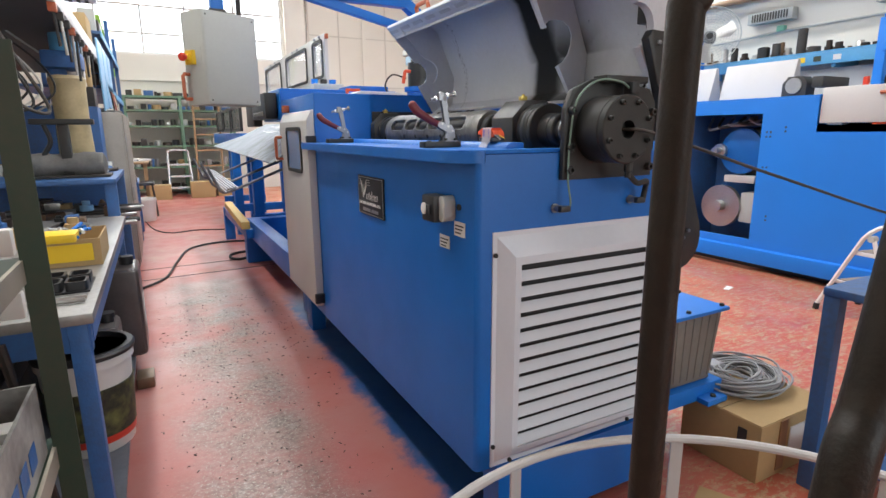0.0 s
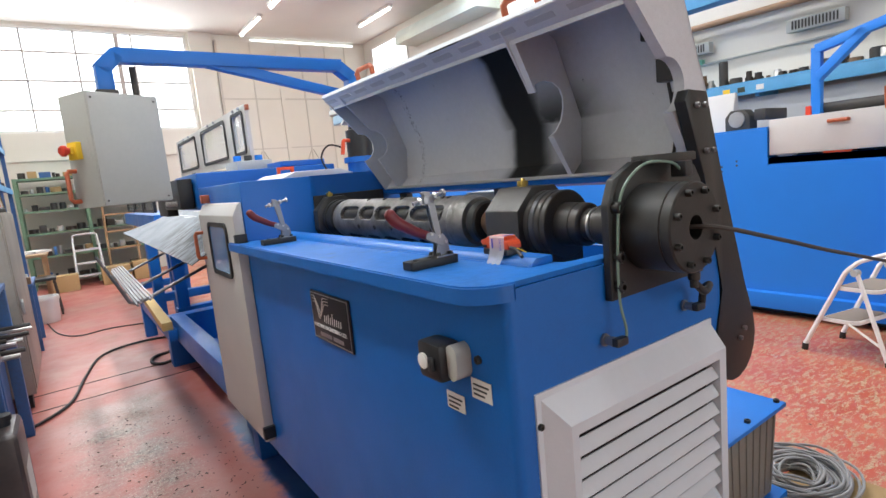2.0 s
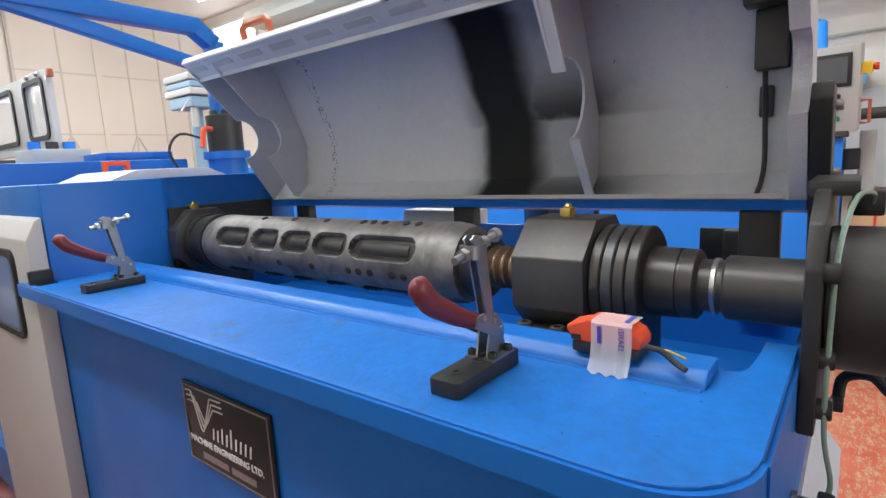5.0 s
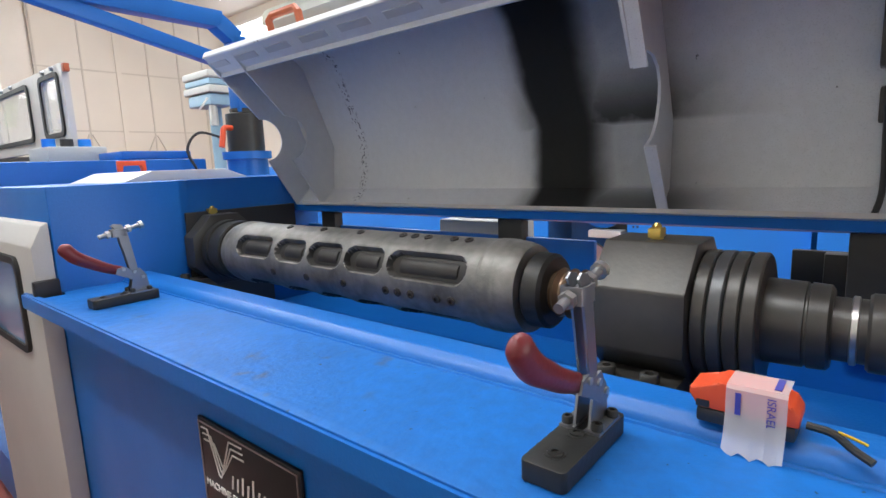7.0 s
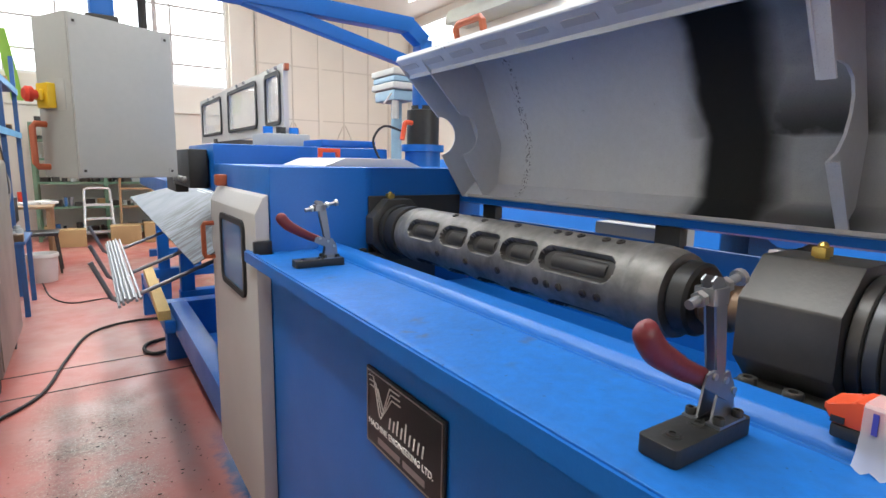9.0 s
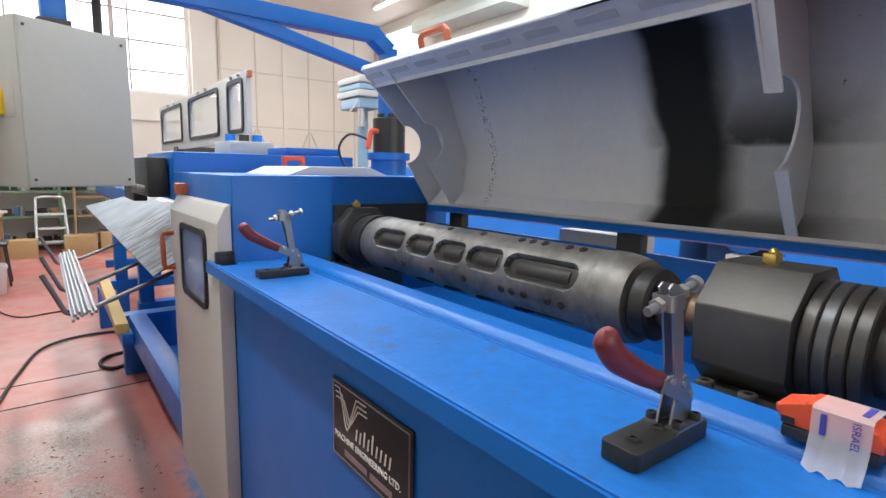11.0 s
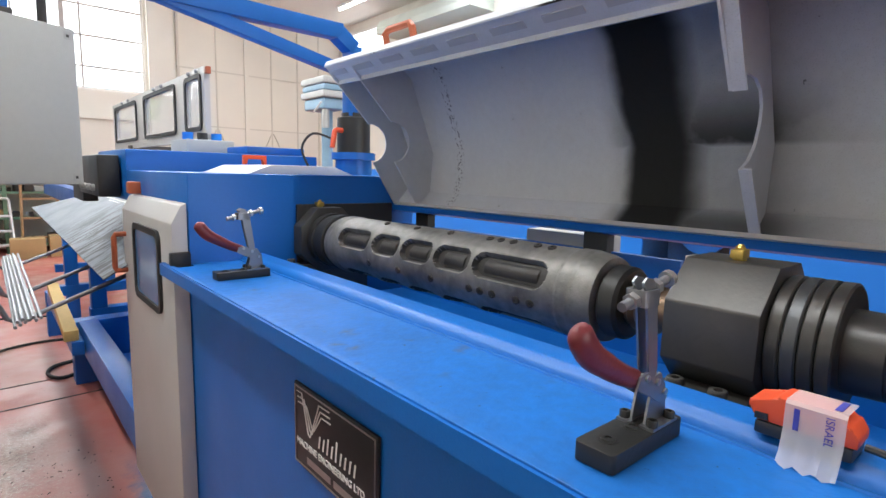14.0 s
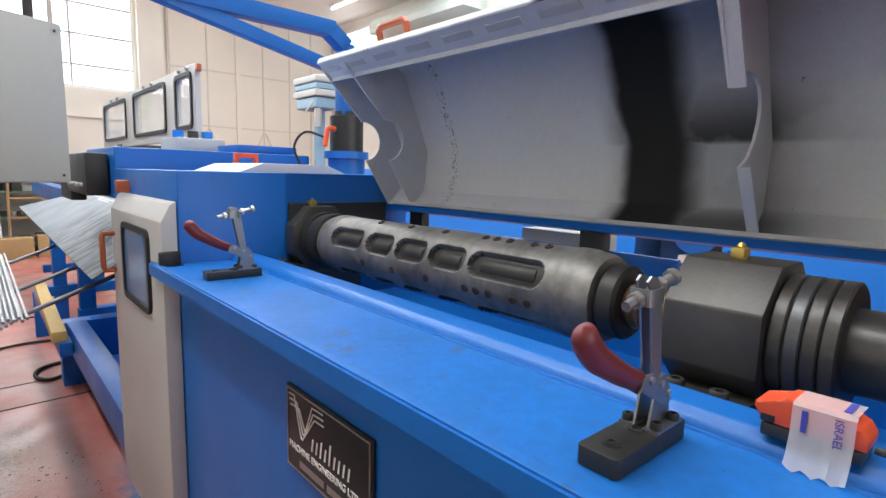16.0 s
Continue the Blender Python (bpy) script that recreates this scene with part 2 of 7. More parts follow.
    blue = math_node("MULTIPLY", blue, math_node("MULTIPLY", ramp(Y, 1.0, 1.3), ramp(Y, 4.3, 3.8)))
    col = mixed(blue, col, (0.022, 0.075, 0.20))
    ln.new(col, b.inputs["Base Color"])
    gloss = n.new("ShaderNodeMath")
    gloss.operation, gloss.use_clamp = "MULTIPLY_ADD", True
    ln.new(worn, gloss.inputs[0])
    gloss.inputs[1].default_value = 0.12
    ln.new(ramp(noise_at(4.0, 6, 0.6, 1.0), 0.3, 0.7, 0.28, 0.50), gloss.inputs[2])
    ln.new(gloss.outputs[0], b.inputs["Roughness"])
    bp = n.new("ShaderNodeBump")
    bp.inputs["Strength"].default_value, bp.inputs["Distance"].default_value = 0.14, 0.004
    ln.new(noise_at(26, 6, 0.7, 2.0), bp.inputs["Height"])
    ln.new(bp.outputs[0], b.inputs["Normal"])
    return m


M_FLOOR = floor_material()


# ---- building helpers ----
def thing(name, base, label, category, group="", kind=""):
    """An Empty at a thing's base, which parents its parts."""
    ob = new(name)
    ob.empty_display_size = 0.1
    ob.matrix_world = Matrix.Translation(base)
    ob["base"] = base
    return tagged(ob, label, category, group, kind)


def mesh_of(name, bm, material):
    me = bpy.data.meshes.new(name)
    bmesh.ops.recalc_face_normals(bm, faces=bm.faces)
    bm.to_mesh(me)
    bm.free()
    me.materials.append(material)
    return me


def smooth(me, limit=35):
    me.shade_smooth()
    me.set_sharp_from_angle(angle=radians(limit))


def part(name, bm, material, parent=None, label=""):
    """Links a bmesh, drawn in world places, as one mesh object under a thing or a part."""
    me = mesh_of(name, bm, material)
    smooth(me)
    ob = new(name, me)
    if parent is not None:
        ob.parent = parent
        top = parent
        while top.parent:
            top = top.parent
        if top.data is None and parent == top:
            ob.matrix_parent_inverse = top.matrix_basis.inverted()
    return tagged(ob, label)


def single(name, bm, material, label, category, group="", kind=""):
    return tagged(part(name, bm, material), label, category, group, kind)


def bevelled(bm, geom_verts, width, seg=2):
    edges = {e for v in geom_verts for e in v.link_edges}
    bmesh.ops.bevel(bm, geom=list(edges), offset=width, segments=seg, affect="EDGES", profile=0.6, clamp_overlap=True)


def box(x0, x1, y0, y1, z0, z1, bevel=0.0, bm=None, turn=None, seg=2):
    """A block between two corners; turn: a matrix put on it afterwards."""
    own = bmesh.new()
    vs = bmesh.ops.create_cube(own, size=1)["verts"]
    for v in vs:
        v.co = Vector(((x0 + x1) / 2 + v.co.x * (x1 - x0), (y0 + y1) / 2 + v.co.y * (y1 - y0), (z0 + z1) / 2 + v.co.z * (z1 - z0)))
    if bevel:
        bevelled(own, vs, bevel, seg)
    return joined(bm, own, turn)


def joined(bm, own, turn=None):
    if turn is not None:
        bmesh.ops.transform(own, matrix=turn, verts=own.verts)
    if bm is None:
        return own
    me = bpy.data.meshes.new("tmp")
    own.to_mesh(me)
    own.free()
    bm.from_mesh(me)
    bpy.data.meshes.remove(me)
    return bm


def rod(p, q, r, r2=None, seg=20, bevel=0.0, bm=None):
    """A round bar from p to q."""
    p, q = Vector(p), Vector(q)
    own = bmesh.new()
    d = q - p
    bmesh.ops.create_cone(own, cap_ends=True, segments=seg, radius1=r, radius2=r if r2 is None else r2, depth=d.length)
    if bevel:
        rim = [e for e in own.edges if len(e.link_faces) == 2 and any(len(f.verts) > 4 for f in e.link_faces)]
        bmesh.ops.bevel(own, geom=rim, offset=bevel, segments=2, affect="EDGES", profile=0.6)
    m = Matrix.Translation((p + q) / 2) @ d.to_track_quat("Z", "Y").to_matrix().to_4x4()
    return joined(bm, own, m)


def prism(outline, axis, a, b, bevel=0.0, bm=None, turn=None):
    """A flat outline of (u, v) drawn from a to b along an axis: x takes (y, z), y takes (x, z), z takes (x, y)."""
    def at(u, v, w):
        return {"x": (w, u, v), "y": (u, w, v), "z": (u, v, w)}[axis]
    own = bmesh.new()
    lo = [own.verts.new(at(u, v, a)) for u, v in outline]
    hi = [own.verts.new(at(u, v, b)) for u, v in outline]
    n = len(outline)
    own.faces.new(lo)
    own.faces.new(hi[::-1])
    for i in range(n):
        own.faces.new((lo[i], lo[(i + 1) % n], hi[(i + 1) % n], hi[i]))
    if bevel:
        bmesh.ops.bevel(own, geom=own.edges[:], offset=bevel, segments=2, affect="EDGES", profile=0.6, clamp_overlap=True)
    return joined(bm, own, turn)


def glide(points, steps=6):
    """A smooth line through points (Catmull-Rom)."""
    pts = [Vector(p) for p in points]
    pts = [pts[0] * 2 - pts[1]] + pts + [pts[-1] * 2 - pts[-2]]
    out = []
    for i in range(1, len(pts) - 2):
        a, b, c, d = pts[i - 1:i + 3]
        for k in range(steps):
            t = k / steps
            out.append(0.5 * (2 * b + (c - a) * t + (2 * a - 5 * b + 4 * c - d) * t * t + (3 * b - a - 3 * c + d) * t ** 3))
    return out + [pts[-2]]


def tube(points, r, seg=8, closed=False, bm=None):
    """A round hose or bar that follows a line of points."""
    pts = [Vector(p) for p in points]
    own = bmesh.new()
    n = len(pts)
    rings = []
    up = Vector((0, 0, 1))
    side = None
    for i, p in enumerate(pts):
        a = pts[(i - 1) % n] if closed or i else p
        b = pts[(i + 1) % n] if closed or i < n - 1 else p
        d = (b - a).normalized()
        if side is None:
            side = d.cross(up if abs(d.z) < 0.9 else Vector((1, 0, 0))).normalized()
        side = (side - d * side.dot(d)).normalized()
        other = d.cross(side)
        rings.append([own.verts.new(p + side * (r * math.cos(2 * math.pi * k / seg)) + other * (r * math.sin(2 * math.pi * k / seg))) for k in range(seg)])
    for i in range(n if closed else n - 1):
        a, b = rings[i], rings[(i + 1) % n]
        for k in range(seg):
            own.faces.new((a[k], a[(k + 1) % seg], b[(k + 1) % seg], b[k]))
    if not closed:
        own.faces.new(rings[0][::-1])
        own.faces.new(rings[-1])
    return joined(bm, own)


def rounded(x0, x1, y0, y1, r, seg=5):
    """The outline of a rectangle with round corners."""
    out = []
    for cx, cy, a in ((x1 - r, y1 - r, 0), (x0 + r, y1 - r, 90), (x0 + r, y0 + r, 180), (x1 - r, y0 + r, 270)):
        for k in range(seg + 1):
            w = radians(a + 90 * k / seg)
            out.append((cx + r * math.cos(w), cy + r * math.sin(w)))
    return out


def ring_prism(outer, inner, axis, a, b, bm=None, turn=None):
    """A frame: an outer outline with a hole of an inner outline of as many points, drawn from a to b."""
    def at(u, v, w):
        return {"x": (w, u, v), "y": (u, w, v), "z": (u, v, w)}[axis]
    own = bmesh.new()
    n = len(outer)
    vs = [[own.verts.new(at(u, v, w)) for u, v in line] for line, w in ((outer, a), (inner, a), (inner, b), (outer, b))]
    for j in range(4):
        p, q = vs[j], vs[(j + 1) % 4]
        for i in range(n):
            own.faces.new((p[i], p[(i + 1) % n], q[(i + 1) % n], q[i]))
    return joined(bm, own, turn)


def lathe(profile, p, d, seg=28, bm=None):
    """A turned body: profile of (along, radius) from p in the way d."""
    own = bmesh.new()
    rings = []
    for s, r in profile:
        rings.append([own.verts.new((r * math.cos(2 * math.pi * k / seg), r * math.sin(2 * math.pi * k / seg), s)) for k in range(seg)])
    for a, b in zip(rings, rings[1:]):
        for k in range(seg):
            own.faces.new((a[k], a[(k + 1) % seg], b[(k + 1) % seg], b[k]))
    own.faces.new(rings[0][::-1])
    own.faces.new(rings[-1])
    m = Matrix.Translation(p) @ Vector(d).to_track_quat("Z", "Y").to_matrix().to_4x4()
    return joined(bm, own, m)


def pipe_bolt(p, d, r=0.006, h=0.008, bm=None):
    """A socket-head screw: a round head with a sunk hexagon."""
    return lathe([(0, r), (h * 0.85, r), (h, r * 0.88), (h, r * 0.5), (h * 0.45, r * 0.5)], p, d, 12, bm)


def lettering(text, size, place, material, parent, name="lettering", turn=(90, 0, -90), depth=0.0008, align="LEFT"):
    cu = bpy.data.curves.new(name, "FONT")
    cu.body, cu.size, cu.extrude, cu.align_x = text, size, depth, align
    tmp = bpy.data.objects.new(name, cu)
    scene.collection.objects.link(tmp)
    bpy.context.view_layer.update()
    me = bpy.data.meshes.new_from_object(tmp.evaluated_get(bpy.context.evaluated_depsgraph_get()))
    bpy.data.objects.remove(tmp)
    me.transform(place if isinstance(place, Matrix) else pose(*place, *turn))
    me.materials.clear()
    me.materials.append(material)
    ob = new(name, me)
    if parent is not None:
        ob.parent = parent
        if parent.parent is None and parent.data is None:
            ob.matrix_parent_inverse = parent.matrix_basis.inverted()
    return ob


# ---- the room ----
X0, X1, Y0, Y1, ZC = -1.35, 7.05, -6.2, 12.3, 4.38
single("floor", box(X0 - 0.2, X1 + 0.2, Y0 - 0.2, Y1 + 0.2, -0.15, 0.0), M_FLOOR, "worn red painted concrete workshop floor", "floor", kind="structure")
single("ceiling", box(X0 - 0.2, X1 + 0.2, Y0 - 0.2, Y1 + 0.2, ZC, ZC + 0.15), M_CEIL, "off-white flat workshop ceiling", "ceiling", kind="structure")
single("wall_west", box(X0 - 0.2, X0, Y0, Y1, 0, ZC), M_WALL, "cream painted side wall behind the benches", "wall", kind="structure")
single("wall_east", box(X1, X1 + 0.2, Y0, Y1, 0, ZC), M_WALL, "cream painted long side wall with shelves", "wall", kind="structure")

# far wall with the window band
WX0, WX1, WZ0, WZ1 = -1.15, 3.22, 2.57, 4.33
north = bmesh.new()
box(X0, X1, Y1, Y1 + 0.2, 0, WZ0, bm=north)
box(X0, X1, Y1, Y1 + 0.2, WZ1, ZC, bm=north)
box(X0, WX0, Y1, Y1 + 0.2, WZ0, WZ1, bm=north)
box(WX1, X1, Y1, Y1 + 0.2, WZ0, WZ1, bm=north)
wall_north = single("wall_north", north, M_WALL, "cream painted end wall with a high window band", "wall", kind="structure")
part("pilaster", box(WX1 + 0.04, WX1 + 0.45, Y1 - 0.09, Y1 - 0.001, 0, ZC - 0.002), M_WALL, wall_north)
part("sill_ledge", box(X0 + 0.01, WX1, Y1 - 0.05, Y1 - 0.001, 2.10, 2.14), M_WALL, wall_north)
M_SASH = mat("brown_grey_sash_paint", (0.46, 0.43, 0.41), 0.6)
# a little darker than the gate sheet, for its ribs, rails and braces
M_RIBPAINT = mat("darker_rib_paint", (0.57, 0.53, 0.46), 0.6)
# sliding panelled gate beside the window
gate_sheet = box(WX1 + 0.5, X1 - 0.05, Y1 - 0.05, Y1 - 0.003, 0, ZC - 0.12)
gate = single("door_1", gate_sheet, M_WALLPANEL, "cream sheet-steel sliding gate with ribs", "gate", kind="structure")
gx = [3.74, 4.39, 5.46, 6.02, 6.50]
for x in gx:
    part("rib", box(x, x + 0.022, Y1 - 0.066, Y1 - 0.051, 0, ZC - 0.13), M_RIBPAINT, gate)
for z in (1.05, 2.10, 3.12):
    part("rail", box(WX1 + 0.5, X1 - 0.06, Y1 - 0.062, Y1 - 0.051, z, z + 0.022), M_RIBPAINT, gate)
part("post", box(4.92, 5.0, Y1 - 0.09, Y1 - 0.068, 0, ZC - 0.13), M_WALLPANEL, gate)
for a, b in (((5.02, 1.1), (5.46, 2.05)), ((5.95, 1.1), (5.50, 2.05)), ((4.0, 1.1), (4.37, 2.05)), ((4.86, 1.1), (4.42, 2.05))):
    part("brace", rod((a[0], Y1 - 0.07, a[1]), (b[0], Y1 - 0.07, b[1]), 0.012), M_RIBPAINT, gate)
part("light_gap", box(4.45, 6.75, Y1 - 0.055, Y1 - 0.04, ZC - 0.088, ZC - 0.062), M_SKYPANE, gate, "daylight over the gate")

window = thing("window_1", (1.0, Y1, WZ0), "wide steel-framed window band full of daylight", "window", kind="structure")
part("window_frame", ring_prism([(WX0, WZ0), (WX1, WZ0), (WX1, WZ1), (WX0, WZ1)], [(WX0 + 0.04, WZ0 + 0.04), (WX1 - 0.04, WZ0 + 0.04), (WX1 - 0.04, WZ1 - 0.04), (WX0 + 0.04, WZ1 - 0.04)], "y", Y1 + 0.03, Y1 + 0.09), M_WHITE, window)
xs = [WX0, -0.05, 0.67, 1.42, 2.06, 2.30, WX1]
for x, half in ((-0.05, 0.012), (0.67, 0.012), (1.42, 0.012), (2.06, 0.035), (2.30, 0.014)):
    part("mullion", box(x - half, x + half, Y1 + 0.03, Y1 + 0.08, WZ0 + 0.04, WZ1 - 0.04), M_SASH, window)
for z in (2.95, 3.44, 3.92):
    part("glazing_bar", box(WX0 + 0.04, WX1 - 0.04, Y1 + 0.042, Y1 + 0.078, z - 0.016, z + 0.016), M_SASH, window)
zs = [WZ0 + 0.04, 2.95, 3.44, 3.92, WZ1 - 0.04]
for xa, xb in zip(xs, xs[1:]):
    for j in range(4):
        part("pane", box(xa + 0.016, xb - 0.016, Y1 + 0.056, Y1 + 0.064, zs[j] + 0.014, zs[j + 1] - 0.014), M_SKYPANE, window)

# unseen back wall, its wide opening added around the fill lamp behind the camera
back = bmesh.new()
box(X0, 1.2, Y0 - 0.2, Y0, 0, ZC, bm=back)
box(5.8, X1, Y0 - 0.2, Y0, 0, ZC, bm=back)
box(1.2, 5.8, Y0 - 0.2, Y0, 4.0, ZC, bm=back)
single("wall_south", back, M_WALL, "unseen cream wall with an opening added for the fill lamp", "wall", kind="structure")

# strip lights
def strip_light(x, y, length):
    t = thing("strip_light", (x, y, ZC), "lit white fluorescent batten on the ceiling", "ceiling light", "ceiling lights")
    part("batten", box(x - 0.05, x + 0.05, y - length / 2, y + length / 2, ZC - 0.05, ZC - 0.001, 0.008), M_WHITE, t)
    part("lamp", rod((x, y - length / 2 + 0.03, ZC - 0.075), (x, y + length / 2 - 0.03, ZC - 0.075), 0.019), M_LAMP, t, "glowing tube")


for x, y in ((0.2, 2.4), (0.2, 3.8), (0.2, 7.6), (2.15, 9.9), (4.2, 9.6), (4.2, 11.4), (2.15, 6.2), (4.2, 6.6), (2.15, 2.4), (4.2, 3.0), (6.2, 6.6), (6.2, 10.2)):
    strip_light(x, y, 1.25)


# ---- the straightening machine in the middle ----
FX, EY, HY, DZ = 1.306, 1.510, 2.92, 1.074      # front plane, near end plane, head plane, deck height
AX, AZ = 1.662, 1.119                          # spindle axis
mc = thing("straightening_machine", (1.62, 2.6, 0.0), "blue wire straightening machine with its grey hood raised", "machine")

# welded body: two long sides, an end wall, a trough between them
bend = 0.016
corner = [(FX + bend - bend * math.cos(radians(a)), EY + bend - bend * math.sin(radians(a))) for a in range(0, 91, 15)]
inner = [(FX + bend - (bend - 0.01) * math.cos(radians(a)), EY + bend - (bend - 0.01) * math.sin(radians(a))) for a in range(90, -1, -15)]
part("body_shell", prism([(FX, HY)] + corner + [(1.955, EY), (1.955, EY + 0.010)] + inner + [(FX + 0.010, HY)], "z", 0.235, DZ - 0.011), M_BLUE, mc)
part("rear_panel", box(1.943, 1.955, EY + 0.012, HY, 0.235, 1.02), M_BLUE, mc)
part("rear_guard", box(1.943, 1.955, 2.02, HY - 0.002, 1.021, 1.150, 0.002), M_BLUE, mc)
part("bottom_plate", box(FX + 0.012, 1.943, EY + 0.012, HY, 0.235, 0.25), M_BLUE, mc)
part("trough_plate", box(1.484, 1.943, EY + 0.012, HY, 0.93, 0.94), M_BLUE, mc)
part("trough_side", box(1.472, 1.484, EY + 0.012, HY - 0.001, 0.93, DZ - 0.011), M_BLUE, mc)

M_DECK = mat("scuffed_blue_enamel", (0.006, 0.150, 0.53), 0.48, grain=0.45, grain_scale=55, stain=0.22, stain_scale=8, bump=0.2, bump_scale=120, alt=(0.012, 0.085, 0.27), gloss=0.3)
specks(M_DECK, 95, 0.70, 0.76, (0.02, 0.035, 0.06))
specks(M_DECK, 26, 0.60, 0.75, (0.06, 0.075, 0.11), 0.9, 6.0)
# deck with its rounded near corner, turned-down lip and raised rib
lipx = 1.256
arc = [(lipx + 0.075 - 0.075 * math.cos(radians(a)), EY + 0.004 + 0.075 - 0.075 * math.sin(radians(a))) for a in range(0, 91, 10)]
outline = [(lipx, 2.985)] + arc + [(1.60, EY + 0.004), (1.60, EY + 0.036), (1.507, EY + 0.036), (1.490, EY + 0.042), (1.484, EY + 0.058), (1.484, HY), (FX + 0.002, HY), (FX + 0.002, 2.882), (1.266, 2.882), (1.264, 2.985)]
deck = part("deck", prism(outline, "z", DZ - 0.010, DZ, 0.002), M_DECK, mc)
lip = [(lipx - 0.004, 2.983)] + [(x - 0.004, y - 0.004) for x, y in arc] + [(FX + 0.02, EY - 0.002)]
lip_in = [(x + 0.006, y + 0.006) for x, y in lip[::-1]]
part("lip", prism(lip + lip_in, "z", DZ - 0.030, DZ - 0.003), M_BLUE, deck)
part("rib", prism([(1.425, DZ - 0.001), (1.432, DZ + 0.009), (1.442, DZ + 0.015), (1.484, DZ + 0.015), (1.484, DZ - 0.001)], "y", EY + 0.062, HY - 0.002, 0.004), M_BLUE, deck)
part("weld_bead", tube([(1.424 + 0.0008 * math.sin(k * 1.7), EY + 0.065 + k * 0.0108, DZ + 0.0004 * math.sin(k * 2.3)) for k in range(125)], 0.0026, 6), M_BLUE, deck)

# head housing, with an angled facet towards the drum
HX1, HZ, HF = 2.02, 1.294, 3.63
head = part("head_housing", prism([(FX, HY), (1.575, HY + 0.0), (1.60, HY + 0.012), (1.99, HY + 0.012), (HX1, HY + 0.05), (HX1, HF), (FX, HF)], "z", 0.235, HZ, 0.004), M_BLUE, mc)
part("opening", box(1.583, 1.90, HY - 0.003, HY + 0.008, 1.035, 1.214, 0.004), M_RUBBER, head, "black slot for the drum")
cover = [(1.52, HZ), (1.59, HZ + 0.027), (1.80, HZ + 0.027), (1.87, HZ)]
part("cover_plate", prism(cover, "y", 3.10, 3.52, 0.003), M_CREAM, head)
part("cover_handle", prism([(1.62, HZ + 0.03), (1.62, HZ + 0.062), (1.70, HZ + 0.062), (1.70, HZ + 0.03), (1.688, HZ + 0.03), (1.688, HZ + 0.05), (1.632, HZ + 0.05), (1.632, HZ + 0.03)], "y", 3.40, 3.42, 0.002), M_ORANGE, head)

# access door on the head with its window
DXF = 1.268
dy0, dy1, dz0, dz1 = 2.925, 3.515, 0.29, 1.195
door = part("door", prism([(FX - 0.002, dz0), (DXF, dz0), (DXF, 1.172), (DXF + 0.022, 1.215), (FX - 0.002, 1.222)], "y", dy0, dy1, 0.003), M_CREAM, mc, "cream steel door with a small window")
wo = rounded(3.035, 3.34, 0.925, 1.145, 0.03)
wi = rounded(3.052, 3.323, 0.942, 1.128, 0.02)
part("window_frame", ring_prism(wo, wi, "x", DXF - 0.008, DXF + 0.002), M_RUBBER, door)
part("pane", prism(wi, "x", DXF - 0.003, DXF - 0.001), mat("blue_tinted_pane", (0.10, 0.22, 0.42), 0.08, grain=0.05, stain=0.2, bump=0), door)
part("door_handle", tube([(DXF, 3.475, 1.095), (DXF - 0.03, 3.475, 1.095), (DXF - 0.034, 3.475, 1.085), (DXF - 0.034, 3.475, 0.99), (DXF - 0.03, 3.475, 0.98), (DXF, 3.475, 0.98)], 0.008, 8), M_HANDLE, door)
for z in (0.33, 1.08):
    part("hinge", box(DXF - 0.008, FX, dy0 - 0.016, dy0 + 0.004, z - 0.024, z + 0.024, 0.004), M_BLACKPLASTIC, door)
part("indicator", box(DXF + 0.004, FX + 0.01, 3.42, 3.46, 1.223, 1.26, 0.006), M_HANDLE, mc, "small brick-red lamp")

# louvred cooling panel on the near end
lx0, lx1, lz0, lz1, ly = 1.350, 1.908, 0.24, 0.877, EY
lou = part("louvre_panel", ring_prism([(lx0, lz0), (lx1, lz0), (lx1, lz1), (lx0, lz1)], [(lx0 + 0.055, lz0 + 0.055), (lx1 - 0.02, lz0 + 0.055), (lx1 - 0.02, lz1 - 0.075), (lx0 + 0.055, lz1 - 0.075)], "y", ly - 0.004, ly), M_LOUVRE, mc, "pale grey steel louvre panel")
ox = [(lx0 + 0.012, lz0 + 0.012), (lx1 - 0.004, lz0 + 0.012), (lx1 - 0.004, lz1 - 0.012), (lx0 + 0.012, lz1 - 0.012)]
ix = [(lx0 + 0.062, lz0 + 0.06), (lx1 - 0.032, lz0 + 0.06), (lx1 - 0.032, lz1 - 0.08), (lx0 + 0.062, lz1 - 0.08)]
fr = bmesh.new()
va = [fr.verts.new((x, ly - 0.004, z)) for x, z in ox]
vb = [fr.verts.new((x, ly - 0.038, z)) for x, z in [(lx0 + 0.045, lz0 + 0.045), (lx1 - 0.005, lz0 + 0.045), (lx1 - 0.005, lz1 - 0.06), (lx0 + 0.045, lz1 - 0.06)]]
vc = [fr.verts.new((x, ly - 0.038, z)) for x, z in ix]
vd = [fr.verts.new((x, ly - 0.005, z)) for x, z in ix]
for p, q in ((va, vb), (vb, vc), (vc, vd)):
    for i in range(4):
        fr.faces.new((p[i], p[(i + 1) % 4], q[(i + 1) % 4], q[i]))
part("surround", fr, M_LOUVRE, lou)
# black sheet put in for the shade in the gaps between the slats
part("gap_shade", box(lx0 + 0.06, lx1 - 0.021, ly - 0.0062, ly - 0.0042, lz0 + 0.055, lz1 - 0.078), M_RUBBER, lou)
NS = 12
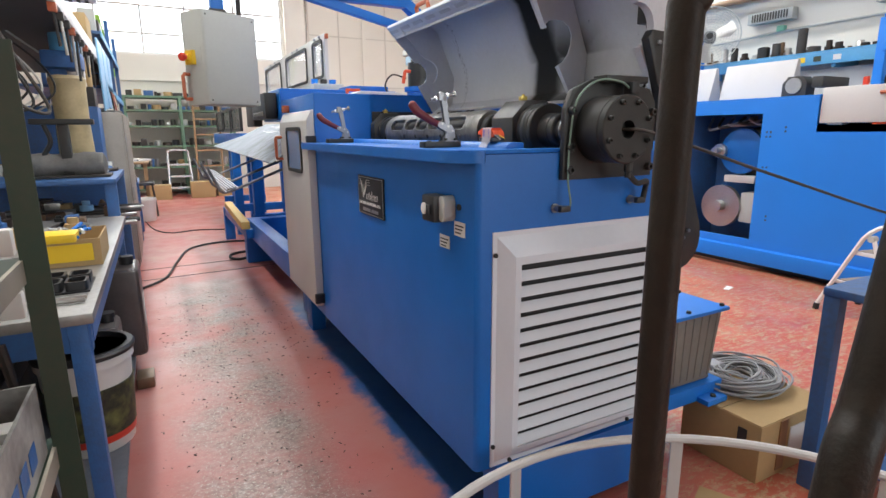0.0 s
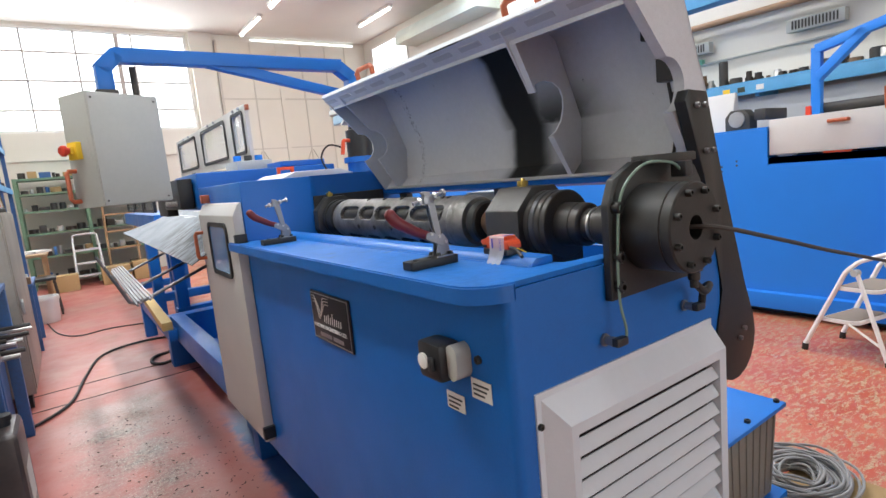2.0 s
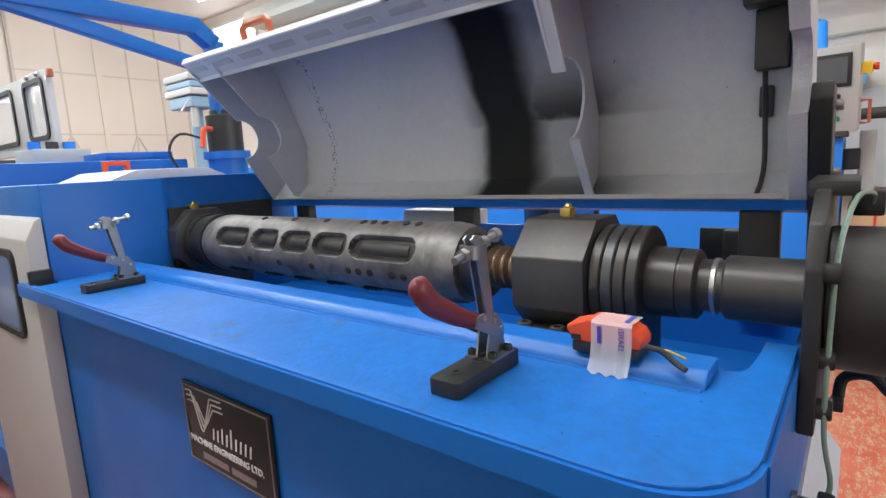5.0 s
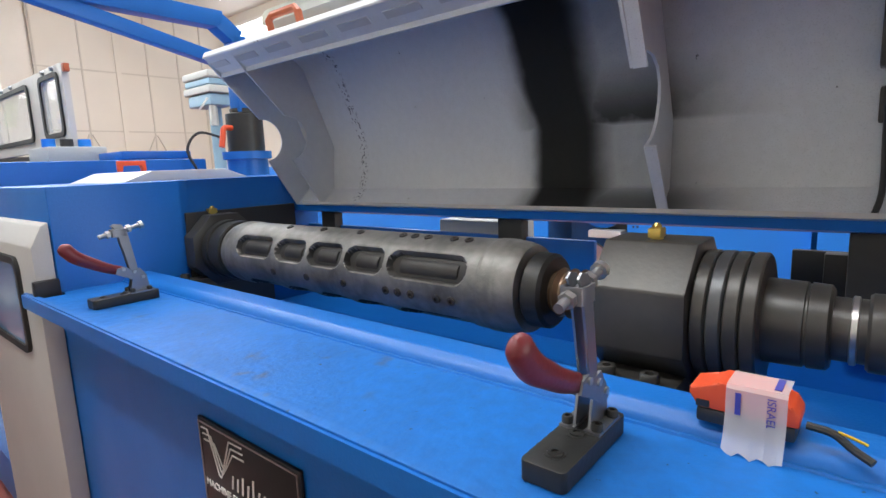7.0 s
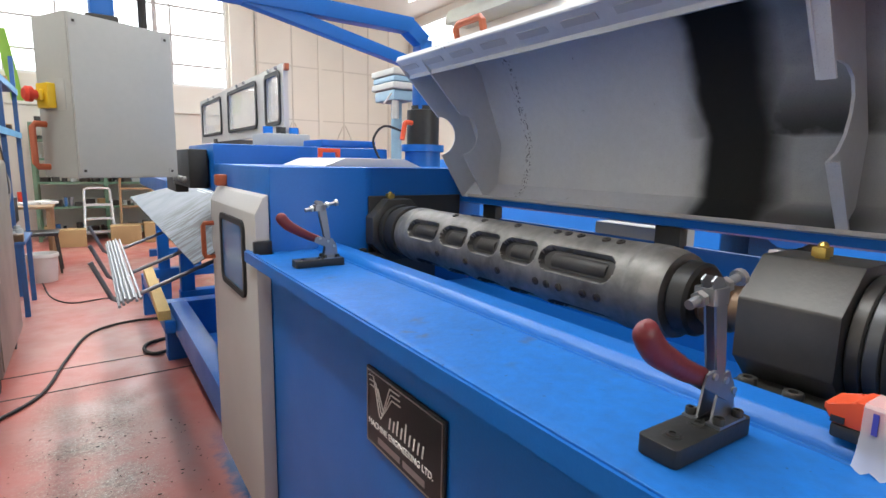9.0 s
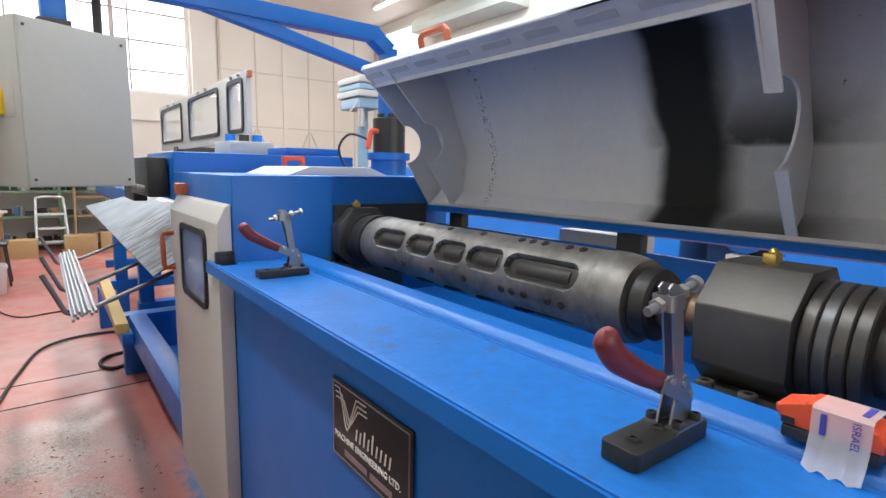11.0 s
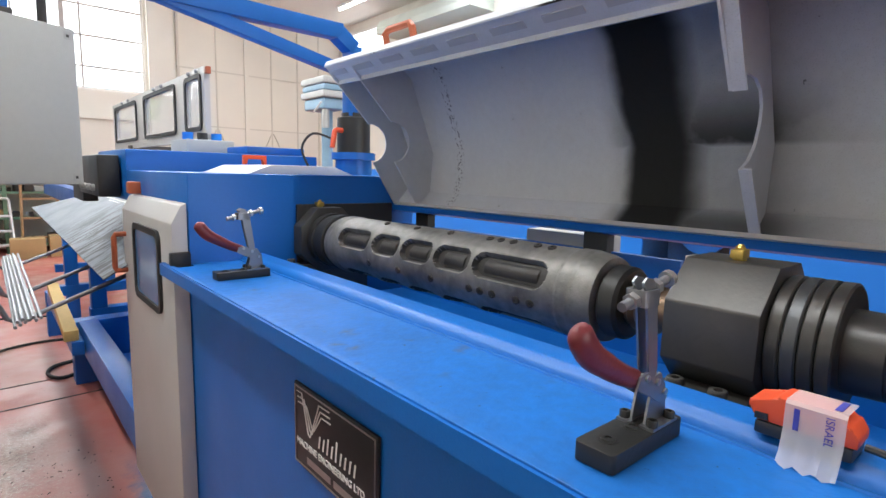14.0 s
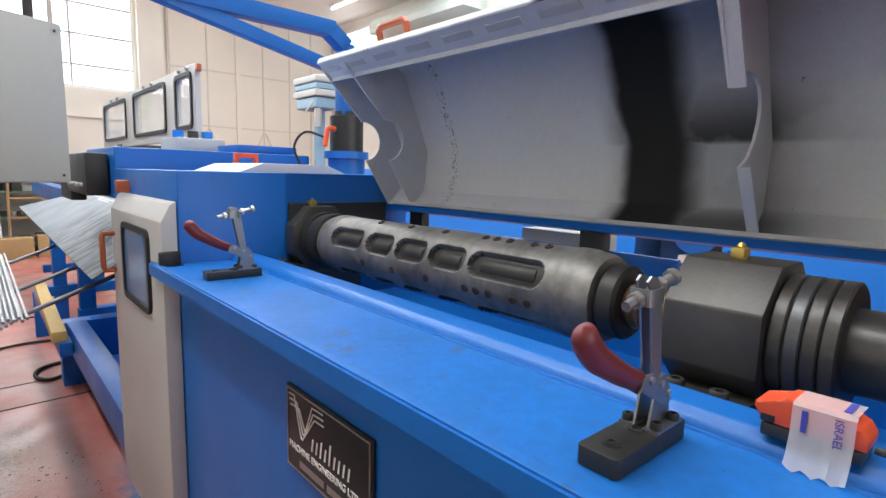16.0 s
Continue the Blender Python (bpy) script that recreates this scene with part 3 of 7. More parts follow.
for k in range(NS):
    z = lz0 + 0.062 + (lz1 - lz0 - 0.144) * k / NS
    part("slat", prism([(ly - 0.0335, z - 0.001), (ly - 0.0350, z), (ly - 0.0350, z + 0.003), (ly - 0.0210, z + 0.0232), (ly - 0.0185, z + 0.0226), (ly - 0.0310, z + 0.003)], "x", lx0 + 0.063, lx1 - 0.033), M_LOUVRE, lou)
for z in (0.30, 0.82):
    part("screw", pipe_bolt((lx0 + 0.006, ly - 0.004, z), (0, -1, 0), 0.006, 0.006), M_BLACK, lou)
part("screw", pipe_bolt((1.41, ly - 0.004, lz0 + 0.006), (0, -1, 0), 0.006, 0.006), M_BLACK, lou)
part("screw", pipe_bolt((1.85, ly - 0.004, lz0 + 0.006), (0, -1, 0), 0.006, 0.006), M_BLACK, lou)

# skid below
skid = bmesh.new()
box(1.46, 1.90, EY + 0.03, 3.62, 0.06, 0.235, bm=skid)
box(1.37, 1.93, EY - 0.015, EY + 0.06, 0.03, 0.234, bm=skid)
part("skid", skid, M_BLUE, mc)
for x, y in ((1.86, 1.60), (1.50, 1.60), (1.385, 3.42), (1.86, 3.55)):
    part("foot", box(x - 0.04, x + 0.04, y - 0.05, y + 0.05, 0.0, 0.235, 0.006), M_BLUE, mc)

# spindle: drum, bearing blocks, drive discs, shaft, near housing
def along(profile, y):
    return lathe([(s, r) for s, r in profile], (AX, y, AZ), (0, 1, 0), 36)


M_DRUM = mat("worn_drum_steel", (0.28, 0.272, 0.25), 0.42, metal=0.5, grain=0.35, stain=0.36, stain_scale=11, bump=0.12, alt=(0.05, 0.048, 0.043))
M_POCKET = mat("oily_roller_steel", (0.055, 0.053, 0.05), 0.5, metal=0.4, grain=0.4, stain=0.4, stain_scale=12, alt=(0.03, 0.028, 0.025))
POCKETS = ((0.10, 0.255), (0.275, 0.365), (0.385, 0.475), (0.495, 0.585), (0.61, 0.735))
DRUM_TURNS = (155, 65, -25, 245)


def drum_body(y0, y1, r, rings=250, seg=200):
    """The drum's shell, with stadium-shaped pockets sunk into it in four rows."""
    bm = bmesh.new()
    uv, grid = [], []
    for i in range(rings + 1):
        y = y0 + (y1 - y0) * i / rings
        e = min(y - y0, y1 - y)
        base = r - 0.006 * max(0.0, 1 - e / 0.03) ** 2 + (0.0015 if 0.034 < e < 0.060 else 0.0)
        line = []
        for k in range(seg):
            a = 2 * math.pi * k / seg
            depth = 0.0
            for turn in DRUM_TURNS:
                d = (a - radians(turn) + math.pi) % (2 * math.pi) - math.pi
                v = d * r
                if abs(v) > 0.03:
                    continue
                for s0, s1 in POCKETS:
                    lo, hi = 1.975 + s0 + 0.020, 1.975 + s1 - 0.020
                    reach = math.hypot(max(lo - y, 0.0, y - hi), v)
                    depth = max(depth, min(1.0, max(0.0, (0.0250 - reach) / 0.0022)))
            rr = base - 0.012 * depth
            line.append(bm.verts.new((AX + rr * math.cos(a), y, AZ + rr * math.sin(a))))
            uv.append(depth)
        grid.append(line)
    for i in range(rings):
        for k in range(seg):
            f = bm.faces.new((grid[i][k], grid[i][(k + 1) % seg], grid[i + 1][(k + 1) % seg], grid[i + 1][k]))
            if uv[i * seg + k] > 0.5:
                f.material_index = 1
    bm.faces.new(grid[0][::-1])
    bm.faces.new(grid[-1])
    return bm


drum = part("drum", drum_body(1.988, 2.792, 0.071), M_DRUM, mc, "worn steel straightening drum with dark pockets")
drum.data.materials.append(M_POCKET)
part("end_collar", along([(0.0, 0.034), (0.0, 0.050), (0.005, 0.055), (0.028, 0.056), (0.034, 0.050), (0.034, 0.034)], 1.953), M_BLACK, drum, "oily black end collar")
part("end_collar", along([(0.0, 0.05), (0.0, 0.068), (0.003, 0.072), (0.030, 0.072), (0.030, 0.069), (0.052, 0.069), (0.054, 0.073), (0.076, 0.073), (0.078, 0.05)], 2.793), M_BLACK, drum, "oily black end collar")


def on_drum(bm, a_deg, swap=True):
    """Lays a piece, drawn on the top of a drum that lies along y, round to an angle."""
    m = Matrix.Translation((AX, 0, AZ)) @ Matrix.Rotation(radians(a_deg - 90), 4, "Y").inverted()
    if swap:
        m = m @ Matrix(((0, 1, 0, 0), (1, 0, 0, 0), (0, 0, 1, 0), (0, 0, 0, 1)))
    bmesh.ops.transform(bm, matrix=m, verts=bm.verts)
    return bm


for a_deg in DRUM_TURNS:
    for s0, s1 in POCKETS:
        part("roller", on_drum(rod((1.975 + s0 + 0.016, 0.0, 0.0445), (1.975 + s1 - 0.016, 0.0, 0.0445), 0.0185, seg=18, bevel=0.004), a_deg), M_POCKET, drum, "dark oily roller")
    for s0 in (0.12, 0.15, 0.205, 0.235, 0.263, 0.373, 0.483, 0.596):
        part("screw", on_drum(lathe([(0, 0.0075), (0.0028, 0.0075), (0.0034, 0.006), (0.0034, 0.0035), (0.001, 0.0035)], (0.0, 1.975 + s0, 0.0705), (0, 0, 1), 12), a_deg + 40, False), M_DARK, drum)
part("shaft", along([(0, 0.03), (0.12, 0.03)], 1.86), M_TARNISH, mc)
for k in range(4):
    part("thread", along([(0, 0.030), (0.006, 0.036), (0.012, 0.030)], 1.905 + k * 0.016), M_TARNISH, mc)


def bearing(y0, y1):
    w, c = 0.087, 0.050
    o = [(AX - w + c, AZ - w), (AX + w - c, AZ - w), (AX + w, AZ - w + c), (AX + w, AZ + w - c), (AX + w - c, AZ + w), (AX - w + c, AZ + w), (AX - w, AZ + w - c), (AX - w, AZ - w + c)]
    b = part("bearing_block", prism(o, "y", y0, y1, 0.003), M_BLOCK, mc)
    part("foot_plate", box(AX - 0.125, AX + 0.125, y0 + 0.003, y1 - 0.003, 0.94, AZ - 0.066, 0.006), M_BLOCK, b)
    for dx in (-0.103, 0.103):
        for yy in (y0 + 0.03, y1 - 0.03):
            part("screw", pipe_bolt((AX + dx, yy, AZ - 0.066), (0, 0, 1), 0.011, 0.014), M_BLOCK, b)
    part("bearing_cap", along([(0, 0.045), (0.0, 0.058), (0.004, 0.062), (0.012, 0.062), (0.012, 0.045)], y1 - 0.001), M_BLOCK, b)
    part("grease_fitting", lathe([(0, 0.008), (0.008, 0.008), (0.008, 0.005), (0.016, 0.006), (0.02, 0.003)], (AX - 0.01, (y0 + y1) / 2, AZ + w), (0, 0, 1), 10), M_BRASS, b)
    part("fitting_elbow", box(AX - 0.022, AX + 0.0, (y0 + y1) / 2 - 0.008, (y0 + y1) / 2 + 0.008, AZ + w + 0.002, AZ + w + 0.014, 0.002), M_BRASS, b)
    return b


bearing(1.755, 1.865)
bearing(2.875, 2.96)
# the third disc is greyer than its black neighbours
M_DISC = mat("grey_disc_steel", (0.10, 0.105, 0.11), 0.35, metal=0.5, grain=0.3, stain=0.3)
for k in range(4):
    part("drive_disc", along([(0, 0.05), (0, 0.0735), (0.002, 0.076), (0.0135, 0.076), (0.0155, 0.0735), (0.0155, 0.05)], 1.689 + k * 0.0165), M_DISC if k == 2 else M_BLOCK, mc)
part("disc_foot", box(AX - 0.05, AX + 0.05, 1.692, 1.748, 0.94, AZ - 0.06, 0.004), M_BLOCK, mc)
part("coupling", along([(0, 0.042), (0.003, 0.046), (0.020, 0.047), (0.021, 0.045), (0.023, 0.045), (0.024, 0.047), (0.060, 0.048), (0.062, 0.048)], 1.628), M_BLOCK, mc)
part("shaft_collar", along([(0, 0.034), (0.001, 0.0365), (0.006, 0.0365), (0.007, 0.034)], 1.606), M_STEEL, mc)
part("neck", along([(0, 0.034), (0.037, 0.034)], 1.594), M_BLOCK, mc)
part("near_shaft", along([(0, 0.041), (0.088, 0.041), (0.091, 0.038)], 1.508), M_BLOCK, mc)

# near flange plate and round housing
fy0, fy1 = 1.494, 1.5095
fo = [(1.547, 0.995), (1.86, 0.995), (1.86, 1.19), (1.835, 1.225), (1.70, 1.245), (1.63, 1.243), (1.567, 1.215), (1.547, 1.17)]
fl = part("flange_plate", prism(fo, "y", fy0, fy1, 0.003), M_BLACK, mc)
for x, z in ((1.566, 1.02), (1.566, 1.075), (1.566, 1.165), (1.845, 1.02), (1.845, 1.165)):
    part("bolt", pipe_bolt((x, fy0, z), (0, -1, 0), 0.011, 0.014), M_BLACK, fl)
part("top_bracket", box(1.655, 1.80, 1.470, 1.518, 1.235, 1.252, 0.003), M_BLACK, fl)
part("oil_inlet", box(1.72, 1.745, 1.446, 1.478, 1.206, 1.236, 0.004), M_BLACKPLASTIC, fl)
part("oil_hose", tube(glide([(1.732, 1.460, 1.215), (1.69, 1.458, 1.235), (1.625, 1.472, 1.236), (1.574, 1.483, 1.19), (1.560, 1.486, 1.1), (1.558, 1.486, 1.0), (1.562, 1.478, 0.945), (1.562, 1.480, 0.922)], 8), 0.0027, 8), mat("clear_green_hose", (0.20, 0.30, 0.24), 0.25, grain=0.05), fl)
hou = part("round_housing", lathe([(0, 0.0805), (0.002, 0.082), (0.074, 0.082), (0.076, 0.080), (0.078, 0.082), (0.094, 0.082), (0.097, 0.079), (0.097, 0.022), (0.07, 0.022)], (AX, fy0, AZ), (0, -1, 0), 48), M_BLACK, mc)
for k in range(8):
    a = radians(22.5 + 45 * k)
    part("bolt", pipe_bolt((AX + 0.068 * math.cos(a), fy0 - 0.097, AZ + 0.068 * math.sin(a)), (0, -1, 0), 0.0065, 0.010), M_BLACK, hou)
part("drain_valve", lathe([(0, 0.011), (0.03, 0.011), (0.032, 0.008), (0.045, 0.008)], (1.70, 1.425, 1.045), (0, 0, -1), 12), M_BLACK, hou)
for x, z in ((1.537, 0.924), (1.802, 0.930)):
    f = part("hose_fitting", lathe([(0, 0.012), (0.005, 0.012), (0.005, 0.008), (0.018, 0.008), (0.018, 0.0095), (0.024, 0.0095)], (x, EY - 0.001, z), (0, -1, 0), 14), M_ZINC, mc)
    part("elbow", box(x - 0.008, x + 0.024, EY - 0.038, EY - 0.022, z - 0.008, z + 0.008, 0.004), M_BLACKPLASTIC, f)
part("drain_hose", tube(glide([(1.70, 1.425, 1.01), (1.735, 1.425, 0.985), (1.79, 1.445, 0.985), (1.822, 1.474, 0.965), (1.822, 1.480, 0.930)], 8), 0.0075, 10), M_RUBBER, mc)

# hood: folded shell, two ends and a rib, each with a round cut-out for the shaft
B, P1, P2, P3, P4, T = (1.915, 1.205), (1.962, 1.25), (1.972, 1.368), (1.885, 1.572), (1.80, 1.635), (1.672, 1.592)
hy0, hy1 = 1.535, 2.925
shell_line = [B, P1, P2, P3, P4, T]


def thick(line, d):
    """A folded sheet's outline: the line and itself set off to its inner side."""
    out = []
    for i, p in enumerate(line):
        a, b = Vector(line[max(i - 1, 0)]), Vector(line[min(i + 1, len(line) - 1)])
        t = (b - a).normalized()
        out.append((p[0] - t.y * d, p[1] + t.x * d))
    return line + out[::-1]


specks(M_HOOD, 420, 0.56, 0.66, (0.53, 0.555, 0.59))
specks(M_HOOD, 60, 0.75, 0.78, (0.05, 0.05, 0.05), 1.0, 2.5)


def hood_material():
    """Grey paint with a band of black grease flung off the drum, and a drip line of oil spots."""
    m = M_HOOD.copy()
    m.name = "grey_paint_with_grease_splash"
    n, ln = m.node_tree.nodes, m.node_tree.links
    b = n["Principled BSDF"]
    base = b.inputs["Base Color"].links[0].from_socket
    co = n.new("ShaderNodeTexCoord")
    sp = n.new("ShaderNodeSeparateXYZ")
    ln.new(co.outputs["Object"], sp.inputs[0])
    wob = n.new("ShaderNodeTexNoise")
    wob.inputs["Scale"].default_value, wob.inputs["Detail"].default_value = 9, 6
    ln.new(co.outputs["Object"], wob.inputs["Vector"])

    def ramp(v, a, c):
        k = n.new("ShaderNodeMapRange")
        k.interpolation_type = "SMOOTHSTEP"
        k.inputs["From Min"].default_value, k.inputs["From Max"].default_value = a, c
        ln.new(v, k.inputs["Value"])
        return k.outputs[0]

    def op(kind, a, c):
        k = n.new("ShaderNodeMath")
        k.operation = kind
        k.inputs[2].default_value = 0.25
        for i, v in enumerate((a, c)):
            if isinstance(v, (int, float)):
                k.inputs[i].default_value = v
            else:
                ln.new(v, k.inputs[i])
        return k.outputs[0]
    y = op("ADD", sp.outputs[1], op("MULTIPLY", op("SUBTRACT", wob.outputs["Fac"], 0.5), 0.03))
    lean = op("MULTIPLY", op("SUBTRACT", sp.outputs[2], 1.37), 0.06)
    yy = op("SUBTRACT", y, lean)
    core = op("MULTIPLY", ramp(yy, 1.945, 2.05), ramp(yy, 2.190, 2.145))
    up = sp.outputs[2]
    reach = op("MULTIPLY", ramp(yy, 1.70, 1.93), ramp(yy, 2.22, 2.13))
    high = op("MULTIPLY", ramp(up, 1.357, 1.376), op("SUBTRACT", 0.95, op("MULTIPLY", ramp(up, 1.375, 1.53), 0.74)))
    low = op("MULTIPLY", ramp(up, 1.29, 1.225), 0.85)
    cloud = op("MULTIPLY_ADD", ramp(wob.outputs["Fac"], 0.35, 0.65), 0.4)
    haze = op("MULTIPLY", op("MULTIPLY", reach, op("MAXIMUM", op("MAXIMUM", high, low), 0.42)), op("MINIMUM", op("ADD", cloud, 0.62), 1.0))
    band = op("MULTIPLY", op("MAXIMUM", core, haze), 0.97)
    mix = n.new("ShaderNodeMix")
    mix.data_type = "RGBA"
    ln.new(band, mix.inputs["Factor"])
    ln.new(base, mix.inputs["A"])
    mix.inputs["B"].default_value = (0.007, 0.007, 0.006, 1)
    ln.new(op("SUBTRACT", 0.5, op("MULTIPLY", band, 0.44)), b.inputs["Specular IOR Level"])
    fine = n.new("ShaderNodeTexNoise")
    fine.inputs["Scale"].default_value, fine.inputs["Detail"].default_value = 120, 4
    ln.new(co.outputs["Object"], fine.inputs["Vector"])
    spots = op("MULTIPLY", ramp(fine.outputs["Fac"], 0.55, 0.61), op("MULTIPLY", ramp(y, 2.66, 2.675), ramp(y, 2.70, 2.685)))
    mix2 = n.new("ShaderNodeMix")
    mix2.data_type = "RGBA"
    ln.new(spots, mix2.inputs["Factor"])
    ln.new(mix.outputs["Result"], mix2.inputs["A"])
    mix2.inputs["B"].default_value = (0.17, 0.18, 0.21, 1)
    ln.new(mix2.outputs["Result"], b.inputs["Base Color"])
    return m


M_HOODIN = hood_material()
M_SLOT = mat("dull_grey_slot", (0.47, 0.49, 0.52), 0.6)
hood = part("hood", prism(thick(shell_line, 0.004), "y", hy0, hy1), M_HOODIN, mc, "raised grey hammered steel hood")
part("front_flange", prism([T, (T[0] + 0.006, T[1] + 0.012), (1.725, 1.560), (1.722, 1.548), (1.716, 1.548), (1.716, 1.558)], "y", hy0, hy1), M_HOOD, hood)
part("rear_flange", prism([B, (B[0] - 0.012, B[1] + 0.004), (B[0] - 0.010, B[1] - 0.012), (B[0] + 0.03, B[1] - 0.02), (B[0] + 0.05, B[1] + 0.02)], "y", hy0, hy1), M_BLUE, hood, "blue hinge rail")


def end_plate(y, d, name, top=(1.815, 1.447), low=(1.829, 1.336), cut=None):
    """A cross plate of the hood; top and low are the ends of its round cut-out."""
    mx, mz = (top[0] + low[0]) / 2, (top[1] + low[1]) / 2
    r = math.dist(top, low) / 2
    start = math.atan2(low[1] - mz, low[0] - mx)
    arc2 = [(mx + r * math.cos(start + math.pi * k / 15), mz + r * math.sin(start + math.pi * k / 15)) for k in range(16)]
    o = [(B[0], B[1])] + (cut or arc2) + [(1.70, 1.562), (T[0] + 0.004, T[1]), (P4[0], P4[1] - 0.002), (P3[0] - 0.002, P3[1]), (P2[0] - 0.002, P2[1]), (P1[0] - 0.002, P1[1])]
    return part(name, prism(o, "y", y, y + d), M_HOOD, hood)


end_plate(hy0, 0.024, "end_plate")
end_plate(1.888, 0.005, "rib_plate", cut=[(1.837, 1.322), (1.866, 1.338), (1.887, 1.364), (1.898, 1.396), (1.899, 1.424), (1.888, 1.448), (1.864, 1.463), (1.832, 1.467), (1.803, 1.461), (1.785, 1.446), (1.775, 1.434)])
part("rib_flange", prism([(1.775, 1.433), (1.716, 1.548), (1.720, 1.550), (1.779, 1.435)], "y", 1.868, 1.888), M_HOOD, hood)
part("rib_flange", prism([(1.836, 1.322), (1.904, 1.212), (1.908, 1.214), (1.840, 1.324)], "y", 1.873, 1.888), M_HOOD, hood)
part("rear_lip", prism([(1.917, 1.201), (1.897, 1.212), (1.897, 1.220), (1.917, 1.210)], "y", hy0 + 0.03, hy1 - 0.05), M_CREAM, hood)
end_plate(hy1 - 0.004, 0.004, "end_plate")
end_plate(hy1 - 0.12, 0.004, "end_plate")
for k in range(11):
    y = hy0 + 0.06 + k * 0.125
    part("slot", box(-0.007, 0.009, y, y + 0.085, -0.0012, 0.0012, turn=pose(1.6935, 0, 1.5745, 0, 37.7, 0)), M_SLOT, hood)
for y in (1.80, 2.60):
    hx, hz = 1.735, 1.612
    part("handle", tube([(hx, y, hz), (hx - 0.008, y, hz + 0.035), (hx - 0.006, y + 0.012, hz + 0.045), (hx - 0.006, y + 0.098, hz + 0.045), (hx - 0.008, y + 0.11, hz + 0.035), (hx, y + 0.11, hz)], 0.009, 8), M_HANDLE, hood)
for y in (1.60, 2.20, 2.80):
    part("hinge_bracket", box(1.925, 1.953, y - 0.03, y + 0.03, 1.0, 1.19, 0.004), M_BLACK, mc)
part("cable_bracket", box(1.99, 2.0, 1.585, 1.705, 1.085, 1.15, 0.004), M_BLACK, mc)
part("cable_bracket", box(1.962, 1.99, 1.62, 1.66, 1.0, 1.15, 0.003), M_BLACK, mc)
part("limit_switch", box(1.945, 1.966, 1.59, 1.61, 1.34, 1.39, 0.004), M_BLACKPLASTIC, hood)
part("limit_switch", box(1.895, 1.928, 1.566, 1.612, 1.41, 1.50, 0.004), M_BLACKPLASTIC, hood)
part("limit_switch", box(1.86, 1.90, 1.568, 1.625, 1.50, 1.585, 0.004), M_BLACKPLASTIC, hood)
part("switch_cable", tube(glide([(1.925, 1.60, 1.41), (1.945, 1.60, 1.33), (1.94, 1.598, 1.27), (1.925, 1.60, 1.235), (1.91, 1.61, 1.20)], 6), 0.004, 8), M_BLACKPLASTIC, hood)

part("junction_box", box(1.957, 2.03, 2.2, 2.42, 1.0, 1.178, 0.006), M_GREYBOX, mc, "light grey electrical box")

# belt guard: black plate from the hood hinge down to the pulley
go = [(1.83, 1.355), (1.845, 1.378), (1.915, 1.375), (1.965, 1.207), (2.065, 0.93), (2.105, 0.84)]
go += [(2.018 + 0.098 * math.cos(radians(a)), 0.796 + 0.098 * math.sin(radians(a))) for a in range(20, -200, -20)]
go += [(1.965, 0.93), (1.895, 1.20)]
bg = part("belt_guard", prism(go, "y", 1.506, 1.533, 0.004), M_BLACK, mc)
for x, z in ((1.865, 1.345), (1.895, 1.345), (1.898, 1.25), (1.925, 1.25), (2.03, 0.80), (2.05, 0.82)):
    part("screw", pipe_bolt((x, 1.504, z), (0, -1, 0), 0.006, 0.008), M_ZINC, bg)

# name plate, rotary switch, stickers
np_ = part("name_plate", box(FX - 0.006, FX - 0.001, 2.0900, 2.3360, 0.8270, 0.9660, 0.002), M_BLACKPLASTIC, mc, "black embossed maker's plate")
bx = FX - 0.0065
for a, b, c, d in ((2.0940, 2.3320, 0.9595, 0.9620), (2.0940, 2.3320, 0.8310, 0.8335), (2.0940, 2.0965, 0.8335, 0.9595), (2.3295, 2.3320, 0.8335, 0.9595)):
    part("border", box(bx - 0.0010, bx, a, b, c, d), M_STEEL, np_)
for k in range(3):
    s = k * 0.0085
    part("emblem", tube([(bx, 2.3250 - s * 0.3, 0.952 - s), (bx, 2.3080 - s, 0.9530 - s), (bx, 2.2860 - s * 0.75, 0.892 + s * 0.9), (bx, 2.2800 - s * 0.75, 0.889 + s * 0.9), (bx, 2.2500 - s * 0.4, 0.9520 - s * 1.0), (bx, 2.2180 - s * 0.2, 0.9530 - s * 1.0)], 0.0012, 6), M_WHITE, np_)
for k in range(9):
    y, h = 2.252 - 0.0128 * k, (0.020, 0.020, 0.026, 0.020, 0.032, 0.020, 0.020, 0.020, 0.020)[k]
    part("emblem", prism([(y, 0.884), (y - 0.0036, 0.884), (y - 0.0076, 0.884 + h), (y - 0.004, 0.884 + h)], "x", bx - 0.001, bx), M_WHITE, np_)
lettering("MACHINE ENGINEERING LTD.", 0.0155, (bx, 2.3260, 0.8640), M_WHITE, np_)
part("text_bar", box(bx - 0.0008, bx, 2.2150, 2.2900, 0.8410, 0.8520), M_STEEL, np_)
part("text_bar", box(bx - 0.0008, bx, 2.1400, 2.2050, 0.8410, 0.8520), M_STEEL, np_)
rs = part("rotary_switch", box(FX - 0.050, FX - 0.001, 1.640, 1.711, 0.888, 0.958, 0.009), M_BLACKPLASTIC, mc, "black surface-mounted rotary switch")
part("collar", prism(rounded(1.612, 1.644, 0.893, 0.959, 0.018), "x", FX - 0.034, FX - 0.001, 0.003), M_GREYBOX, rs)
part("dial", lathe([(0, 0.015), (0.004, 0.015), (0.005, 0.012)], (FX - 0.050, 1.690, 0.922), (-1, 0, 0), 18), M_WHITE, rs)
part("knob", box(FX - 0.060, FX - 0.050, 1.654, 1.665, 0.909, 0.935, 0.003), M_BLACKPLASTIC, rs)
